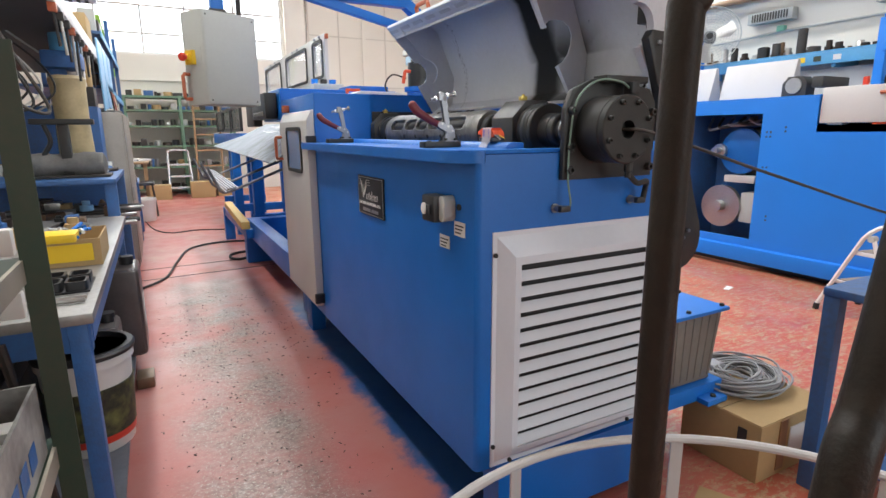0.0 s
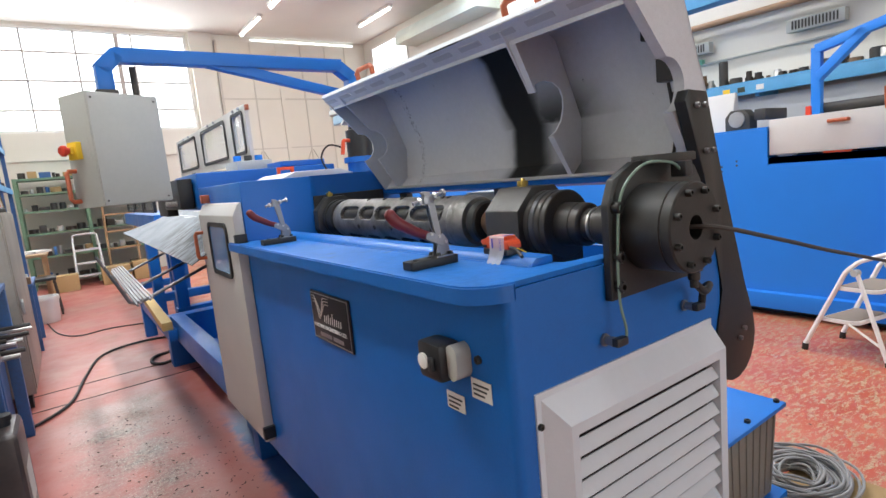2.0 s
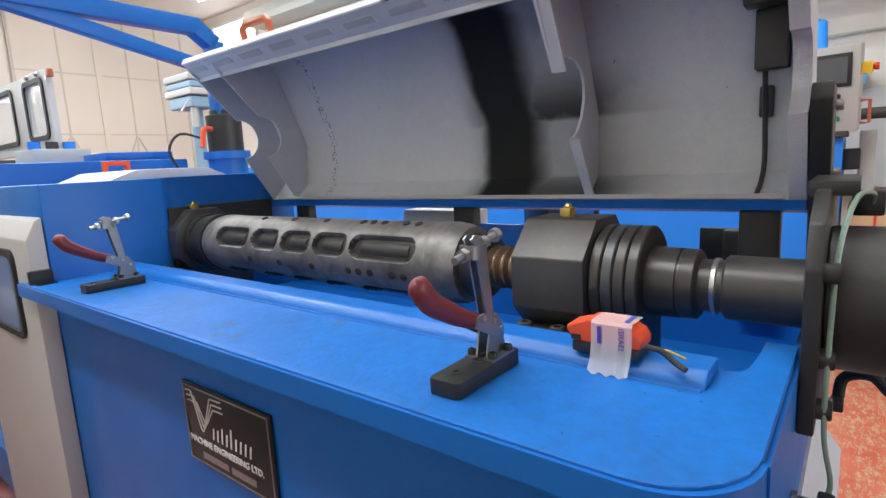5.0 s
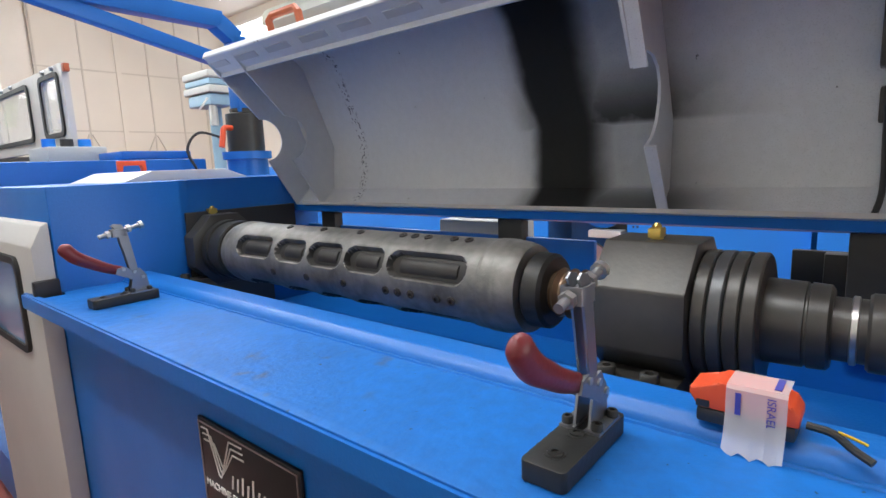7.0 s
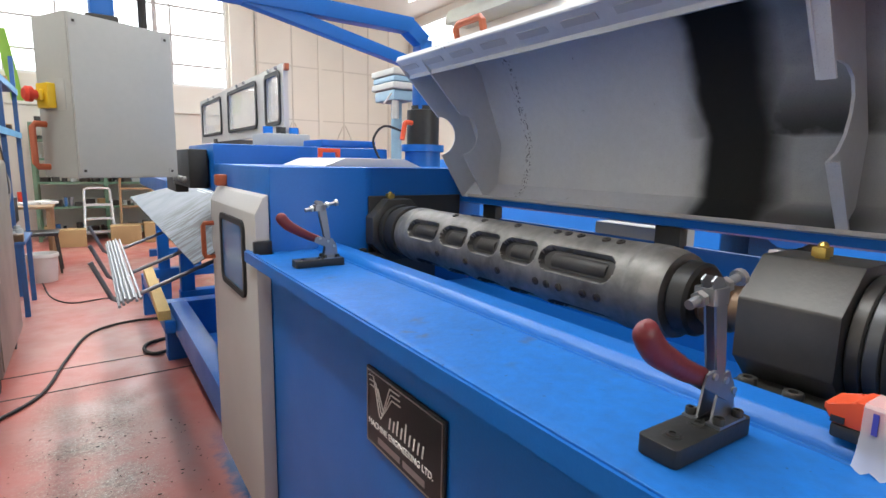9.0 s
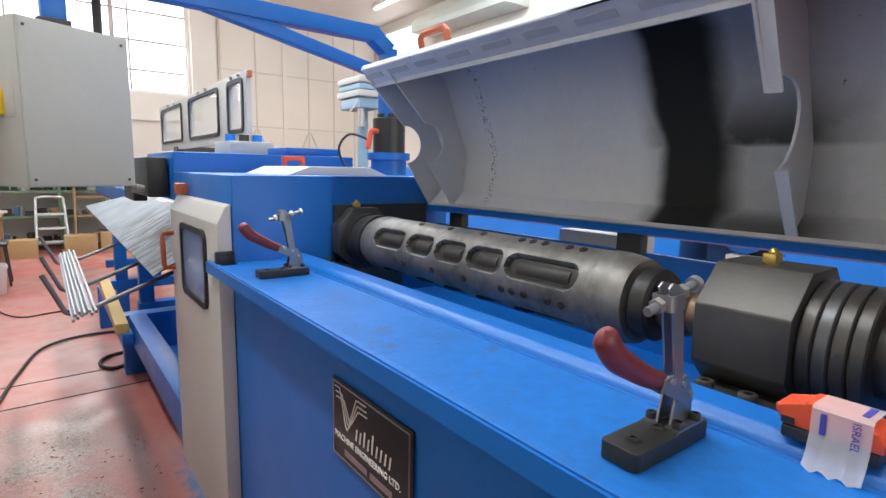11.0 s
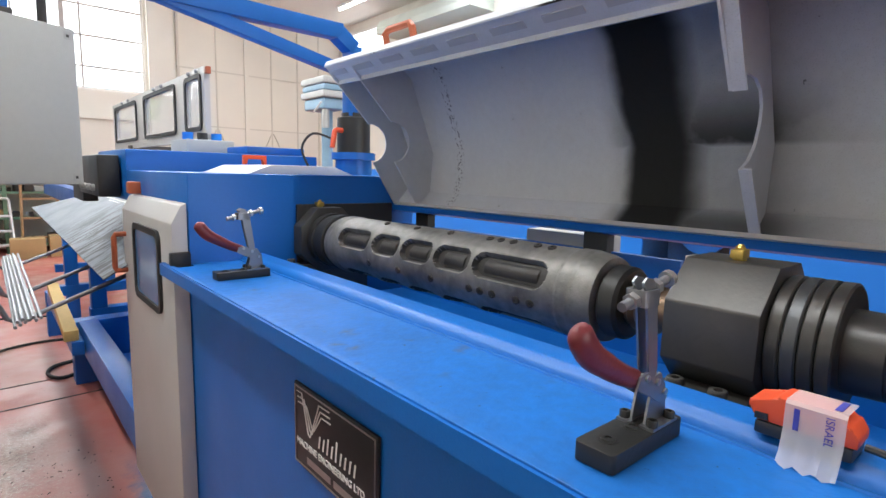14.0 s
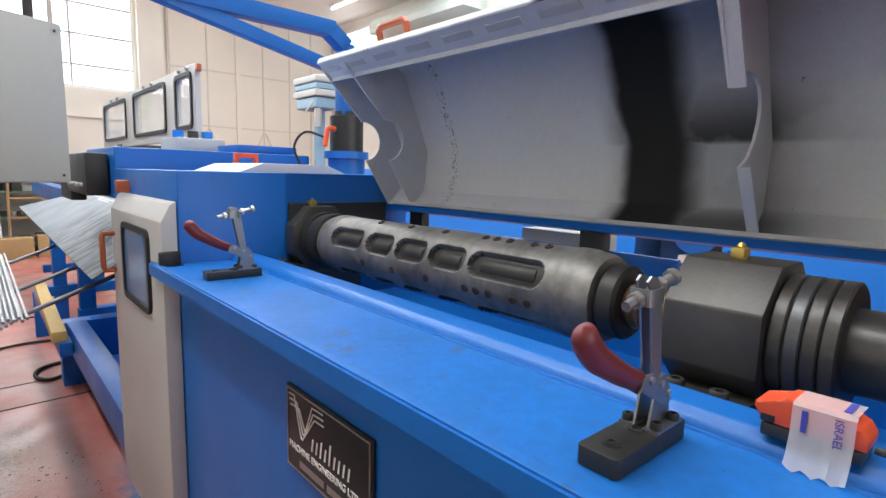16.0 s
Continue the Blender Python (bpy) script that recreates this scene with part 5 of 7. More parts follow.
for y in (3.72, 5.9):
    part("foot", box(1.87, 1.97, y - 0.05, y + 0.05, 0.0, 0.12, 0.004), M_BLUE, co)
for y in (3.83, 4.28, 5.05):
    part("rod_arm", tube([(1.47, y + 0.05, 0.945), (1.25, y + 0.02, 0.866), (1.03, y, 0.785), (0.985, y, 0.775), (0.965, y, 0.785), (0.905, y, 0.93)], 0.0085, 8), M_ZINC, co)
M_ROD = mat("drawn_steel", (0.34, 0.35, 0.37), 0.42, metal=0.6, grain=0.2, stain=0.2)
for k in range(10):
    x = 0.981 + 0.0135 * (k % 6) + 0.007 * (k // 6)
    z = 0.794 + (x - 0.985) * 0.30 + 0.0095 * (k // 6)
    single("steel_rod", rod((x, 3.66 + 0.012 * (k * 5 % 4), z), (x, 5.15 + 0.012 * (k * 7 % 4), z + 0.016), 0.0052, seg=10), M_ROD, "straight bright steel rod lying on the arms", "steel rod", "straightened rods")
single("timber_batten", box(-0.035, 0.035, 0, 1.55, 0.0, 0.06, 0.005, turn=pose(1.245, 5.03, 0.3455, 0, 0, -1.5)), mat("yellow_painted_wood", (0.62, 0.42, 0.14), 0.6, grain=0.2), "yellow wooden batten lying on the machine frame", "batten")


# ---- the second machine along the open floor ----
MX = 4.85
m2 = thing("second_machine", (5.3, 3.2, 0.0), "long bright blue machine with an open service bay", "machine")
hole = [(3.045, 0.245), (3.70, 0.245), (3.70, 1.241), (3.045, 1.241)]
fp = bmesh.new()
box(MX, MX + 0.02, 1.92, 3.045, 0.14, 1.147, bm=fp)
fpp = part("front_panel", fp, M_BLUE2, m2)
part("front_panel", box(MX, MX + 0.02, 2.65, 3.045, 1.147, 1.345), M_BLUE2, m2)
part("front_panel", box(MX, MX + 0.02, 3.045, 3.70, 1.241, 1.345), M_BLUE2, m2)
part("front_panel", box(MX, MX + 0.02, 3.045, 3.70, 0.14, 0.245), M_BLUE2, m2)
part("front_panel", box(MX, MX + 0.02, 3.70, 8.6, 0.14, 1.345), M_BLUE2, m2)
part("skirt", prism([(MX + 0.02, 0.19), (MX - 0.03, 0.175), (MX - 0.03, 0.06), (MX + 0.02, 0.06)], "y", 1.92, 8.6, 0.003), M_BLUE2, m2)
part("top_plate", box(MX, 5.75, 2.65, 8.6, 1.346, 1.36), M_BLUE2, m2)
part("step_plate", box(MX, 5.75, 1.92, 2.645, 1.10, 1.147), M_BLUE2, m2)
part("inner_bed", box(MX + 0.12, 5.6, 1.93, 2.645, 1.148, 1.159), M_DARK, m2)
part("back_panel", box(5.75, 5.77, 1.92, 8.6, 0.06, 1.36), M_BLUE2, m2)
part("bay_back", box(5.30, 5.31, 3.0, 3.75, 0.14, 1.34), M_BLUEOLD, m2)
part("bay_side", box(MX + 0.02, 5.30, 3.71, 3.72, 0.14, 1.34), M_BLUEOLD, m2)
part("bay_side", box(MX + 0.02, 5.30, 3.03, 3.04, 0.14, 1.34), M_BLUEOLD, m2)
part("underside", box(4.95, 5.7, 1.95, 8.5, 0.0, 0.06), M_DARK, m2)
for y, z in ((3.0, 1.10), (2.97, 1.10), (3.0, 1.065), (2.97, 1.065), (2.86, 1.135), (2.86, 1.105), (3.0, 0.83), (2.97, 0.83), (3.0, 0.80), (2.97, 0.80), (2.93, 0.45), (2.93, 0.42)):
    part("bolt_hole", rod((MX - 0.002, y, z), (MX + 0.002, y, z), 0.008, seg=10), M_DARK, m2)
bm_ = lathe([(0, 0.05), (0.0, 0.15), (0.05, 0.19), (0.22, 0.19), (0.24, 0.12)], (5.28, 3.33, 0.94), (-1, 0, 0), 24)
gear = part("gearbox", bm_, M_BLUE, m2)
part("hub", lathe([(0, 0.06), (0.05, 0.06), (0.05, 0.03), (0.12, 0.03)], (5.06, 3.50, 0.94), (-1, 0, 0), 18), M_STEEL, m2)
part("drive_wheel", lathe([(0, 0.05), (0, 0.20), (0.03, 0.215), (0.08, 0.215), (0.10, 0.18), (0.10, 0.06)], (5.20, 3.20, 0.93), (-1, 0, 0), 30), M_BLACK, m2)
part("pulley", lathe([(0, 0.05), (0, 0.18), (0.04, 0.18), (0.04, 0.05), (0.10, 0.05)], (5.02, 3.42, 0.47), (-1, 0, 0), 30), M_STEEL, m2)
part("valve_block", box(5.0, 5.15, 3.08, 3.25, 0.35, 0.60, 0.01), M_GREYBOX, m2)
part("bracket", box(5.0, 5.2, 3.15, 3.42, 0.68, 0.74, 0.008), M_CREAM, m2)
for k in range(5):
    part("hose", tube(glide([(5.1, 3.65 - 0.1 * k, 1.22), (5.0, 3.6 - 0.09 * k, 1.12 + 0.02 * k), (5.05, 3.45 - 0.07 * k, 1.16), (5.12, 3.3 - 0.05 * k, 1.2)], 5), 0.012, 6), M_RUBBER if k % 2 else M_ZINC, m2)
# covers and fittings on top
part("cover", prism([(MX + 0.25, 1.361), (MX + 0.33, 1.66), (MX + 0.36, 1.66), (MX + 0.42, 1.361)], "y", 3.02, 3.62, 0.004), M_CREAM, m2)
part("cover", prism([(MX + 0.25, 1.361), (MX + 0.33, 1.66), (MX + 0.36, 1.66), (MX + 0.42, 1.361)], "y", 3.72, 4.6, 0.004), M_CREAM, m2)
part("long_cover", box(MX + 0.015, 5.6, 1.93, 2.645, 1.160, 1.405, 0.008), M_CREAM, m2)
part("handle", tube([(MX + 0.03, 2.29, 1.352), (MX, 2.285, 1.352), (MX - 0.002, 2.18, 1.352), (MX + 0.03, 2.175, 1.352)], 0.012, 8), M_HANDLE, m2)
part("orange_block", box(MX + 0.02, MX + 0.12, 2.16, 2.32, 1.147, 1.19, 0.006), M_ORANGE, m2)
part("rag", box(MX + 0.03, MX + 0.12, 2.50, 2.60, 1.147, 1.17, 0.01), M_PAPER, m2)
ch = part("bearing_housing", prism([(2.82, 1.361), (2.82, 1.46), (2.86, 1.51), (2.96, 1.51), (3.0, 1.46), (3.0, 1.361)], "x", MX + 0.12, MX + 0.24, 0.008), M_DARK, m2)
part("bore", lathe([(0, 0.035), (0, 0.058), (0.012, 0.058), (0.012, 0.035)], (MX + 0.12, 2.91, 1.44), (-1, 0, 0), 20), M_STEEL, ch)
part("clamp_bar", box(MX + 0.14, MX + 0.5, 2.72, 2.80, 1.42, 1.50, 0.01), M_DARK, m2)
part("shaft", rod((5.25, 1.2, 1.455), (5.25, 2.45, 1.455), 0.035, seg=18), M_DARK, m2)
part("lamp_red", box(5.0, 5.03, 2.44, 2.47, 1.40, 1.47, 0.004), M_ESTOP, m2)
# low stand carrying the panel
part("panel_stand", box(4.70, 5.2, 1.57, 1.88, 0.14, 1.315, 0.006), M_BLUE2, m2)
part("stand_foot", box(4.70, 4.82, 1.57, 1.72, 0.0, 0.14, 0.004), M_BLUE2, m2)
part("stand_foot", box(5.05, 5.2, 1.57, 1.72, 0.0, 0.14, 0.004), M_BLUE2, m2)
part("switch_box", box(4.80, 4.90, 1.49, 1.57, 1.13, 1.25, 0.006), M_BLACKPLASTIC, m2)
part("side_panel", box(4.85, 5.3, 1.42, 1.50, 0.6, 1.35, 0.005), M_GREYBOX, m2)

cp = thing("operator_panel", (4.69, 1.7, 1.34), "light grey operator panel with a dark screen and rows of buttons", "control panel")
pm = pose(4.69, 1.71, 1.345, 0, -8, -4)
part("panel_box", box(-0.01, 0.16, -0.2, 0.2, 0.0, 0.46, 0.006, turn=pm), M_GREYBOX, cp)
part("screen_frame", box(-0.020, -0.0105, -0.165, 0.07, 0.245, 0.42, 0.004, turn=pm), M_BLACKPLASTIC, cp)
part("screen", box(-0.0225, -0.0205, -0.145, 0.05, 0.265, 0.40, turn=pm), M_SCREEN, cp)
cols_b = [M_ESTOP, M_BLACKPLASTIC, mat("green_button", (0.02, 0.25, 0.08), 0.4)]
for r in range(3):
    for k in range(5):
        y = 0.125 - 0.058 * k
        z = 0.195 - 0.06 * r
        c = {(0, 0): 0, (1, 0): 2, (2, 0): 0, (2, 2): 2, (2, 3): 2, (2, 4): 2, (1, 3): 2}.get((r, k), 1)
        part("button", joined(None, lathe([(0, 0.014), (0.006, 0.014), (0.006, 0.010), (0.016, 0.010)], (-0.010, y, z), (-1, 0, 0), 14), pm), cols_b[c], cp)
for z in (0.36, 0.31, 0.26):
    part("key_switch", joined(None, lathe([(0, 0.012), (0.008, 0.012), (0.012, 0.007)], (-0.010, 0.125, z), (-1, 0, 0), 12), pm), M_BLACKPLASTIC, cp)
for s in (0.215, -0.215):
    part("handle", joined(None, tube([(0.03, s * 0.95, 0.16), (0.03, s * 1.14, 0.16), (0.03, s * 1.14, 0.04), (0.03, s * 0.95, 0.04)], 0.009, 8), pm), M_HANDLE, cp)
part("stop_box", box(0.01, 0.07, -0.25, -0.20, 0.30, 0.36, 0.004, turn=pm), M_YELLOW, cp)
part("stop_button", joined(None, lathe([(0, 0.012), (0.01, 0.02), (0.025, 0.018)], (0.04, -0.25, 0.33), (0, -1, 0), 16), pm), M_ESTOP, cp)
part("stand_plate", box(4.66, 4.9, 1.55, 1.87, 1.316, 1.35, 0.004), M_DARK, cp)

sa = thing("swing_arm", (5.2, 2.47, 1.40), "bright blue braced swing arm on the second machine", "arm")
for name, a, b in (("post", (5.2, 2.47, 1.40), (5.2, 2.47, 1.87)), ("beam", (5.2, 2.47, 1.86), (5.05, 1.72, 2.0)), ("brace", (5.2, 2.47, 1.66), (5.14, 2.17, 1.92))):
    d = (Vector(b) - Vector(a))
    m = Matrix.Translation(a) @ d.to_track_quat("X", "Z").to_matrix().to_4x4()
    part(name, box(0, d.length, -0.03, 0.03, -0.03, 0.03, 0.004, turn=m), M_BLUE2, sa)
part("drop_tube", rod((5.05, 1.72, 2.0), (4.80, 1.70, 1.80), 0.03, seg=14), M_BLUE2, sa)

# ---- pale blue column drill beyond the machine ----
M_DRILL = mat("pale_grey_blue_paint", (0.22, 0.36, 0.46), 0.5, grain=0.15, stain=0.2)
cd = thing("column_drill", (3.60, 6.5, 0.0), "pale blue column drill with a banded white and blue head", "drill")
part("base_plate", box(3.36, 3.86, 6.25, 6.80, 0.0, 0.05, 0.01), M_DRILL, cd)
part("column", rod((3.61, 6.5, 0.05), (3.61, 6.5, 1.93), 0.055, seg=22), M_DRILL, cd)
part("work_table", box(3.40, 3.72, 6.2, 6.62, 0.98, 1.03, 0.01), M_DARK, cd)
hd = part("head", box(3.47, 3.71, 6.30, 6.72, 1.915, 2.02, 0.02, seg=3), M_DRILL, cd)
part("belt_cover", box(3.45, 3.71, 6.27, 6.76, 2.024, 2.09, 0.018, seg=3), M_GREYBOX, hd)
part("belt_cover", box(3.46, 3.71, 6.28, 6.74, 2.094, 2.15, 0.018, seg=3), M_DRILL, hd)
part("belt_cover", box(3.45, 3.71, 6.27, 6.76, 2.154, 2.22, 0.022, seg=3), M_GREYBOX, hd)
part("quill", rod((3.52, 6.36, 1.74), (3.52, 6.36, 1.915), 0.035, seg=16), M_STEEL, cd)
part("feed_lever", rod((3.44, 6.30, 1.97), (3.34, 6.26, 1.86), 0.009, seg=8), M_STEEL, cd)

# ---- step ladder ----
ld = thing("step_ladder", (4.4, 2.0, 0.0), "small white two-step folding ladder on the floor", "ladder")
U, V = Vector((0.968, -0.25, 0.0)), Vector((-0.13, -0.99, 0.0))      # across the steps, and from front to rear
L0 = Vector((4.27, 2.20, 0.0))
M_TREAD = mat("tread_rubber", (0.30, 0.25, 0.20), 0.8)


def lad(u, v, z):
    return L0 + U * u + V * v + Vector((0, 0, z))


for u, uu in ((0.0, 0.02), (0.34, 0.32)):
    part("front_leg", tube([lad(u, 0.0, 0.03), lad(uu, 0.20, 0.49), lad(uu, 0.23, 0.525)], 0.013, 8), M_WHITE, ld)
    part("rear_leg", tube([lad(u - 0.01 if u == 0 else u + 0.01, 0.42, 0.03), lad(uu, 0.255, 0.50)], 0.012, 8), M_WHITE, ld)
    part("rubber_foot", rod(lad(u, 0.0, 0.0), lad(u, 0.005, 0.04), 0.017, seg=10), M_RUBBER, ld)
    part("rubber_foot", rod(lad(u, 0.425, 0.0), lad(u, 0.42, 0.05), 0.019, seg=10), M_RUBBER, ld)
    part("pivot", rod(lad(uu - 0.018, 0.25, 0.495), lad(uu + 0.018, 0.25, 0.495), 0.02, seg=12), M_GREYBOX, ld)
    part("brace", rod(lad(uu, 0.22, 0.195), lad(u, 0.405, 0.09), 0.007, seg=8), M_WHITE, ld)
part("hand_rail", tube(glide([lad(0.02, 0.23, 0.525), lad(0.03, 0.27, 0.56), lad(0.06, 0.36, 0.60), lad(0.12, 0.41, 0.62), lad(0.22, 0.41, 0.62), lad(0.28, 0.36, 0.60), lad(0.31, 0.27, 0.56), lad(0.32, 0.23, 0.525)], 5), 0.012, 8), M_WHITE, ld)
part("floor_bar", rod(lad(0.0, 0.42, 0.035), lad(0.34, 0.42, 0.035), 0.011, seg=8), M_WHITE, ld)
TURN_L = Matrix(((U.x, V.x, 0, L0.x), (U.y, V.y, 0, L0.y), (0, 0, 1, 0), (0, 0, 0, 1)))
for v0, v1, z in ((0.155, 0.36, 0.385), (0.075, 0.26, 0.19)):
    sb = prism([(0.018, v0), (0.322, v0), (0.322, v1 - 0.03), (0.29, v1), (0.05, v1), (0.018, v1 - 0.03)], "z", z, z + 0.022, 0.004)
    bmesh.ops.transform(sb, matrix=TURN_L, verts=sb.verts)
    bmesh.ops.recalc_face_normals(sb, faces=sb.faces)
    stp = part("step", sb, M_WHITE, ld)
    tb_ = prism([(0.03, v0 + 0.012), (0.31, v0 + 0.012), (0.31, v1 - 0.035), (0.285, v1 - 0.012), (0.055, v1 - 0.012), (0.03, v1 - 0.035)], "z", z + 0.0225, z + 0.026)
    bmesh.ops.transform(tb_, matrix=TURN_L, verts=tb_.verts)
    bmesh.ops.recalc_face_normals(tb_, faces=tb_.faces)
    part("tread", tb_, M_TREAD, stp)

# ---- carton, cable coil, loose card ----
ct = thing("cardboard_carton", (2.43, 1.44, 0.0), "closed brown cardboard carton with a label", "carton")
part("carton_body", box(2.242, 2.625, 1.315, 1.60, 0.0, 0.198, 0.003), M_CARD, ct)
part("flap", box(2.244, 2.623, 1.317, 1.455, 0.1985, 0.2015), M_CARD, ct)
part("flap", box(2.244, 2.623, 1.459, 1.598, 0.1985, 0.2015), M_CARD, ct)
part("tape", box(2.34, 2.38, 1.3115, 1.3145, 0.02, 0.197), mat("brown_tape", (0.24, 0.13, 0.06), 0.35), ct)
part("label", box(2.40, 2.50, 1.3115, 1.3145, 0.06, 0.16), M_PAPER, ct)
part("print_bar", box(2.2385, 2.2415, 1.36, 1.39, 0.10, 0.17), M_DARK, ct)
cl = thing("cable_coil", (2.50, 1.58, 0.2), "loose coil of grey electric cable on the carton", "cable")
for k in range(42):
    rr = 0.062 + 0.0066 * (k % 13) + random.uniform(-0.009, 0.009)
    cx, cy, cz = 2.47 + random.uniform(-0.025, 0.03), 1.545 + random.uniform(-0.02, 0.02), 0.209 + 0.0046 * (k // 4)
    ph = random.uniform(0, 6.28)
    loop = [(cx + rr * 1.15 * math.cos(a + ph), cy + rr * (1 + 0.05 * math.sin(2 * a + 2 * ph)) * math.sin(a + ph), cz + 0.008 * math.sin(2 * a + ph * 3) + 0.004 * math.sin(3 * a + ph)) for a in [2 * math.pi * i / 26 for i in range(26)]]
    part("loop", tube(loop, 0.0042, 6, closed=True), mat("grey_cable", (0.30, 0.30, 0.30), 0.45) if k == 0 else bpy.data.materials["grey_cable"], cl)
part("wrapping", box(2.40, 2.46, 1.60, 1.66, 0.23, 0.262, 0.01), M_TAPE, cl)
for x, y, r, w in ((2.02, 1.30, 25, 0.18), (1.95, 1.18, -15, 0.16), (2.12, 1.16, 40, 0.12)):
    single("card_scrap", box(-w / 2, w / 2, -0.06, 0.06, 0.001, 0.004, turn=pose(x, y, 0, 0, 0, r)), M_CARD, "torn flat scrap of brown cardboard on the floor", "cardboard", "card scraps")
single("carton_sheet", box(-0.15, 0.15, -0.01, 0.01, 0, 0.5, turn=pose(2.55, 2.6, 0.0, -6, 0, 10)), M_CARD, "folded brown cardboard sheet leaning on the machine", "cardboard")
bc = thing("tall_carton", (4.85, 1.36, 0.2), "tall brown carton with red tape on a pallet", "carton")
part("carton_body", box(4.75, 5.35, 0.75, 1.535, 0.16, 0.905, 0.004), mat("pale_cardboard", (0.52, 0.36, 0.20), 0.8, grain=0.1), bc)
part("tape", box(4.747, 4.7495, 1.40, 1.412, 0.16, 0.905), M_ESTOP, bc)
part("pallet", box(4.74, 5.36, 0.74, 1.54, 0.0, 0.159), M_WOOD, bc)

# ---- blue stand and the wire pay-off cage ----
bt = thing("blue_stand", (2.7, 0.9, 0.0), "worn blue steel stand with a tray top", "stand")
part("tray_top", box(2.36, 3.1, 0.55, 1.26, 0.635, 0.66, 0.004), M_BLUEOLD, bt)
for x in (2.385, 3.07):
    for y in (0.58, 1.235):
        part("leg", box(x - 0.022, x + 0.022, y - 0.022, y + 0.022, 0.0, 0.635, 0.003), M_BLUEOLD, bt)
part("lower_shelf", box(2.40, 3.06, 0.60, 1.215, 0.12, 0.14), M_BLUEOLD, bt)
cx, cy = 1.42, 0.655
pay = thing("pay_off_cage", (cx, cy, 0.0), "wire pay-off cage with bent dark posts and a white hoop", "pay-off stand")
hoop = [(cx + 0.757 * math.cos(2 * math.pi * k / 72), cy + 0.757 * math.sin(2 * math.pi * k / 72), 0.30) for k in range(72)]
part("hoop", tube(hoop, 0.012, 10, closed=True), M_CREAM, pay)
for k in range(10):
    a = 2 * math.pi * (k + 0.62) / 10
    part("stay", box(-0.016, 0.016, -0.003, 0.003, 0.0, 0.289, turn=pose(cx + 0.757 * math.cos(a), cy + 0.757 * math.sin(a), 0, 0, 0, math.degrees(a) + 90)), M_CREAM, pay)
part("hub", lathe([(0, 0.20), (0.05, 0.20), (0.06, 0.08), (0.34, 0.06)], (cx, cy, 0.0), (0, 0, 1), 24), M_DARK, pay)
part("turntable", lathe([(0, 0.44), (0.012, 0.44)], (cx, cy, 0.10), (0, 0, 1), 40), M_RUST, pay)
for foot_line in ([(1.052, 0.772, 0.11), (1.057, 0.775, 0.6), (1.058, 0.775, 1.16)], [(0.985, 0.597, 0.11), (1.0, 0.594, 0.6), (1.017, 0.592, 0.882), (1.046, 0.596, 0.95), (1.09, 0.598, 1.16)]):
    qx, qy = foot_line[-1][:2]
    ux, uy = (cx - qx), (cy - qy)
    part("post", tube(glide(foot_line + [(qx + ux * 0.02, qy + uy * 0.02, 1.225), (qx + ux * 0.13, qy + uy * 0.13, 1.30), (qx + ux * 0.45, qy + uy * 0.45, 1.345), (cx, cy, 1.36)], 6), 0.0160, 14), M_POST, pay)

# ---- along the right wall ----
sh = thing("wall_shelf", (6.75, 4.0, 1.75), "blue steel beam shelf on the wall, crowded with machined parts", "shelf")
part("beam", box(6.58, 6.62, 1.5, 6.5, 1.75, 1.86, 0.004), M_LIGHTBLUE, sh)
part("board", box(6.585, 7.04, 1.5, 6.5, 1.862, 1.88), M_LIGHTBLUE, sh)
for y in (2.0, 3.5, 5.0, 6.3):
    part("bracket", box(6.62, 7.04, y - 0.02, y + 0.02, 1.72, 1.86), M_LIGHTBLUE, sh)
for k, (y, c) in enumerate(((3.75, M_YELLOW), (3.6, M_OLIVE), (3.42, M_PAPER))):
    part("tag", box(6.575, 6.5795, y, y + 0.07, 1.78, 1.83), c, sh)
rnd = random.Random(4)
y = 2.05
while y < 6.3:
    r = rnd.uniform(0.025, 0.065)
    h = rnd.choice((0.06, 0.09, 0.12, 0.16, 0.05))
    m = rnd.choice((M_DARK, M_TARNISH, M_RUST, M_STEEL, M_BLACK))
    x = rnd.uniform(6.66, 6.92)
    prof = [(0, r), (h * 0.5, r), (h * 0.5, r * 0.7), (h, r * 0.7)] if rnd.random() < 0.5 else [(0, r), (h * 0.9, r), (h, r * 0.85)]
    single("machined_part", lathe(prof, (x, y, 1.881), (0, 0, 1), 14), m, "turned steel machine part standing on the wall shelf", "machine part", "parts on the wall shelf")
    y += r + rnd.uniform(0.02, 0.07)
single("tall_cylinder", rod((6.68, 3.86, 1.881), (6.68, 3.86, 2.13), 0.045, seg=20, bevel=0.004), M_DARK, "tall dark steel cylinder on the wall shelf", "cylinder")
single("tall_cylinder", rod((6.68, 4.12, 1.881), (6.68, 4.12, 2.02), 0.04, seg=20, bevel=0.004), M_DARK, "short dark steel cylinder on the wall shelf", "cylinder")


def heater(y0, y1, z):
    t = thing("wall_heater", (7.03, (y0 + y1) / 2, z), "long grey radiant heater with a mesh front on the wall", "heater", "wall heaters")
    part("case", box(6.93, 7.03, y0, y1, z, z + 0.12, 0.008), M_GREYBOX, t)
    for k in range(14):
        yy = y0 + 0.06 + (y1 - y0 - 0.12) * k / 13
        part("grille_bar", box(6.922, 6.9295, yy - 0.006, yy + 0.006, z + 0.02, z + 0.10, turn=None), M_DARK, t)
    part("bracket", box(7.03, 7.048, (y0 + y1) / 2 - 0.02, (y0 + y1) / 2 + 0.02, z, z + 0.12), M_GREYBOX, t)


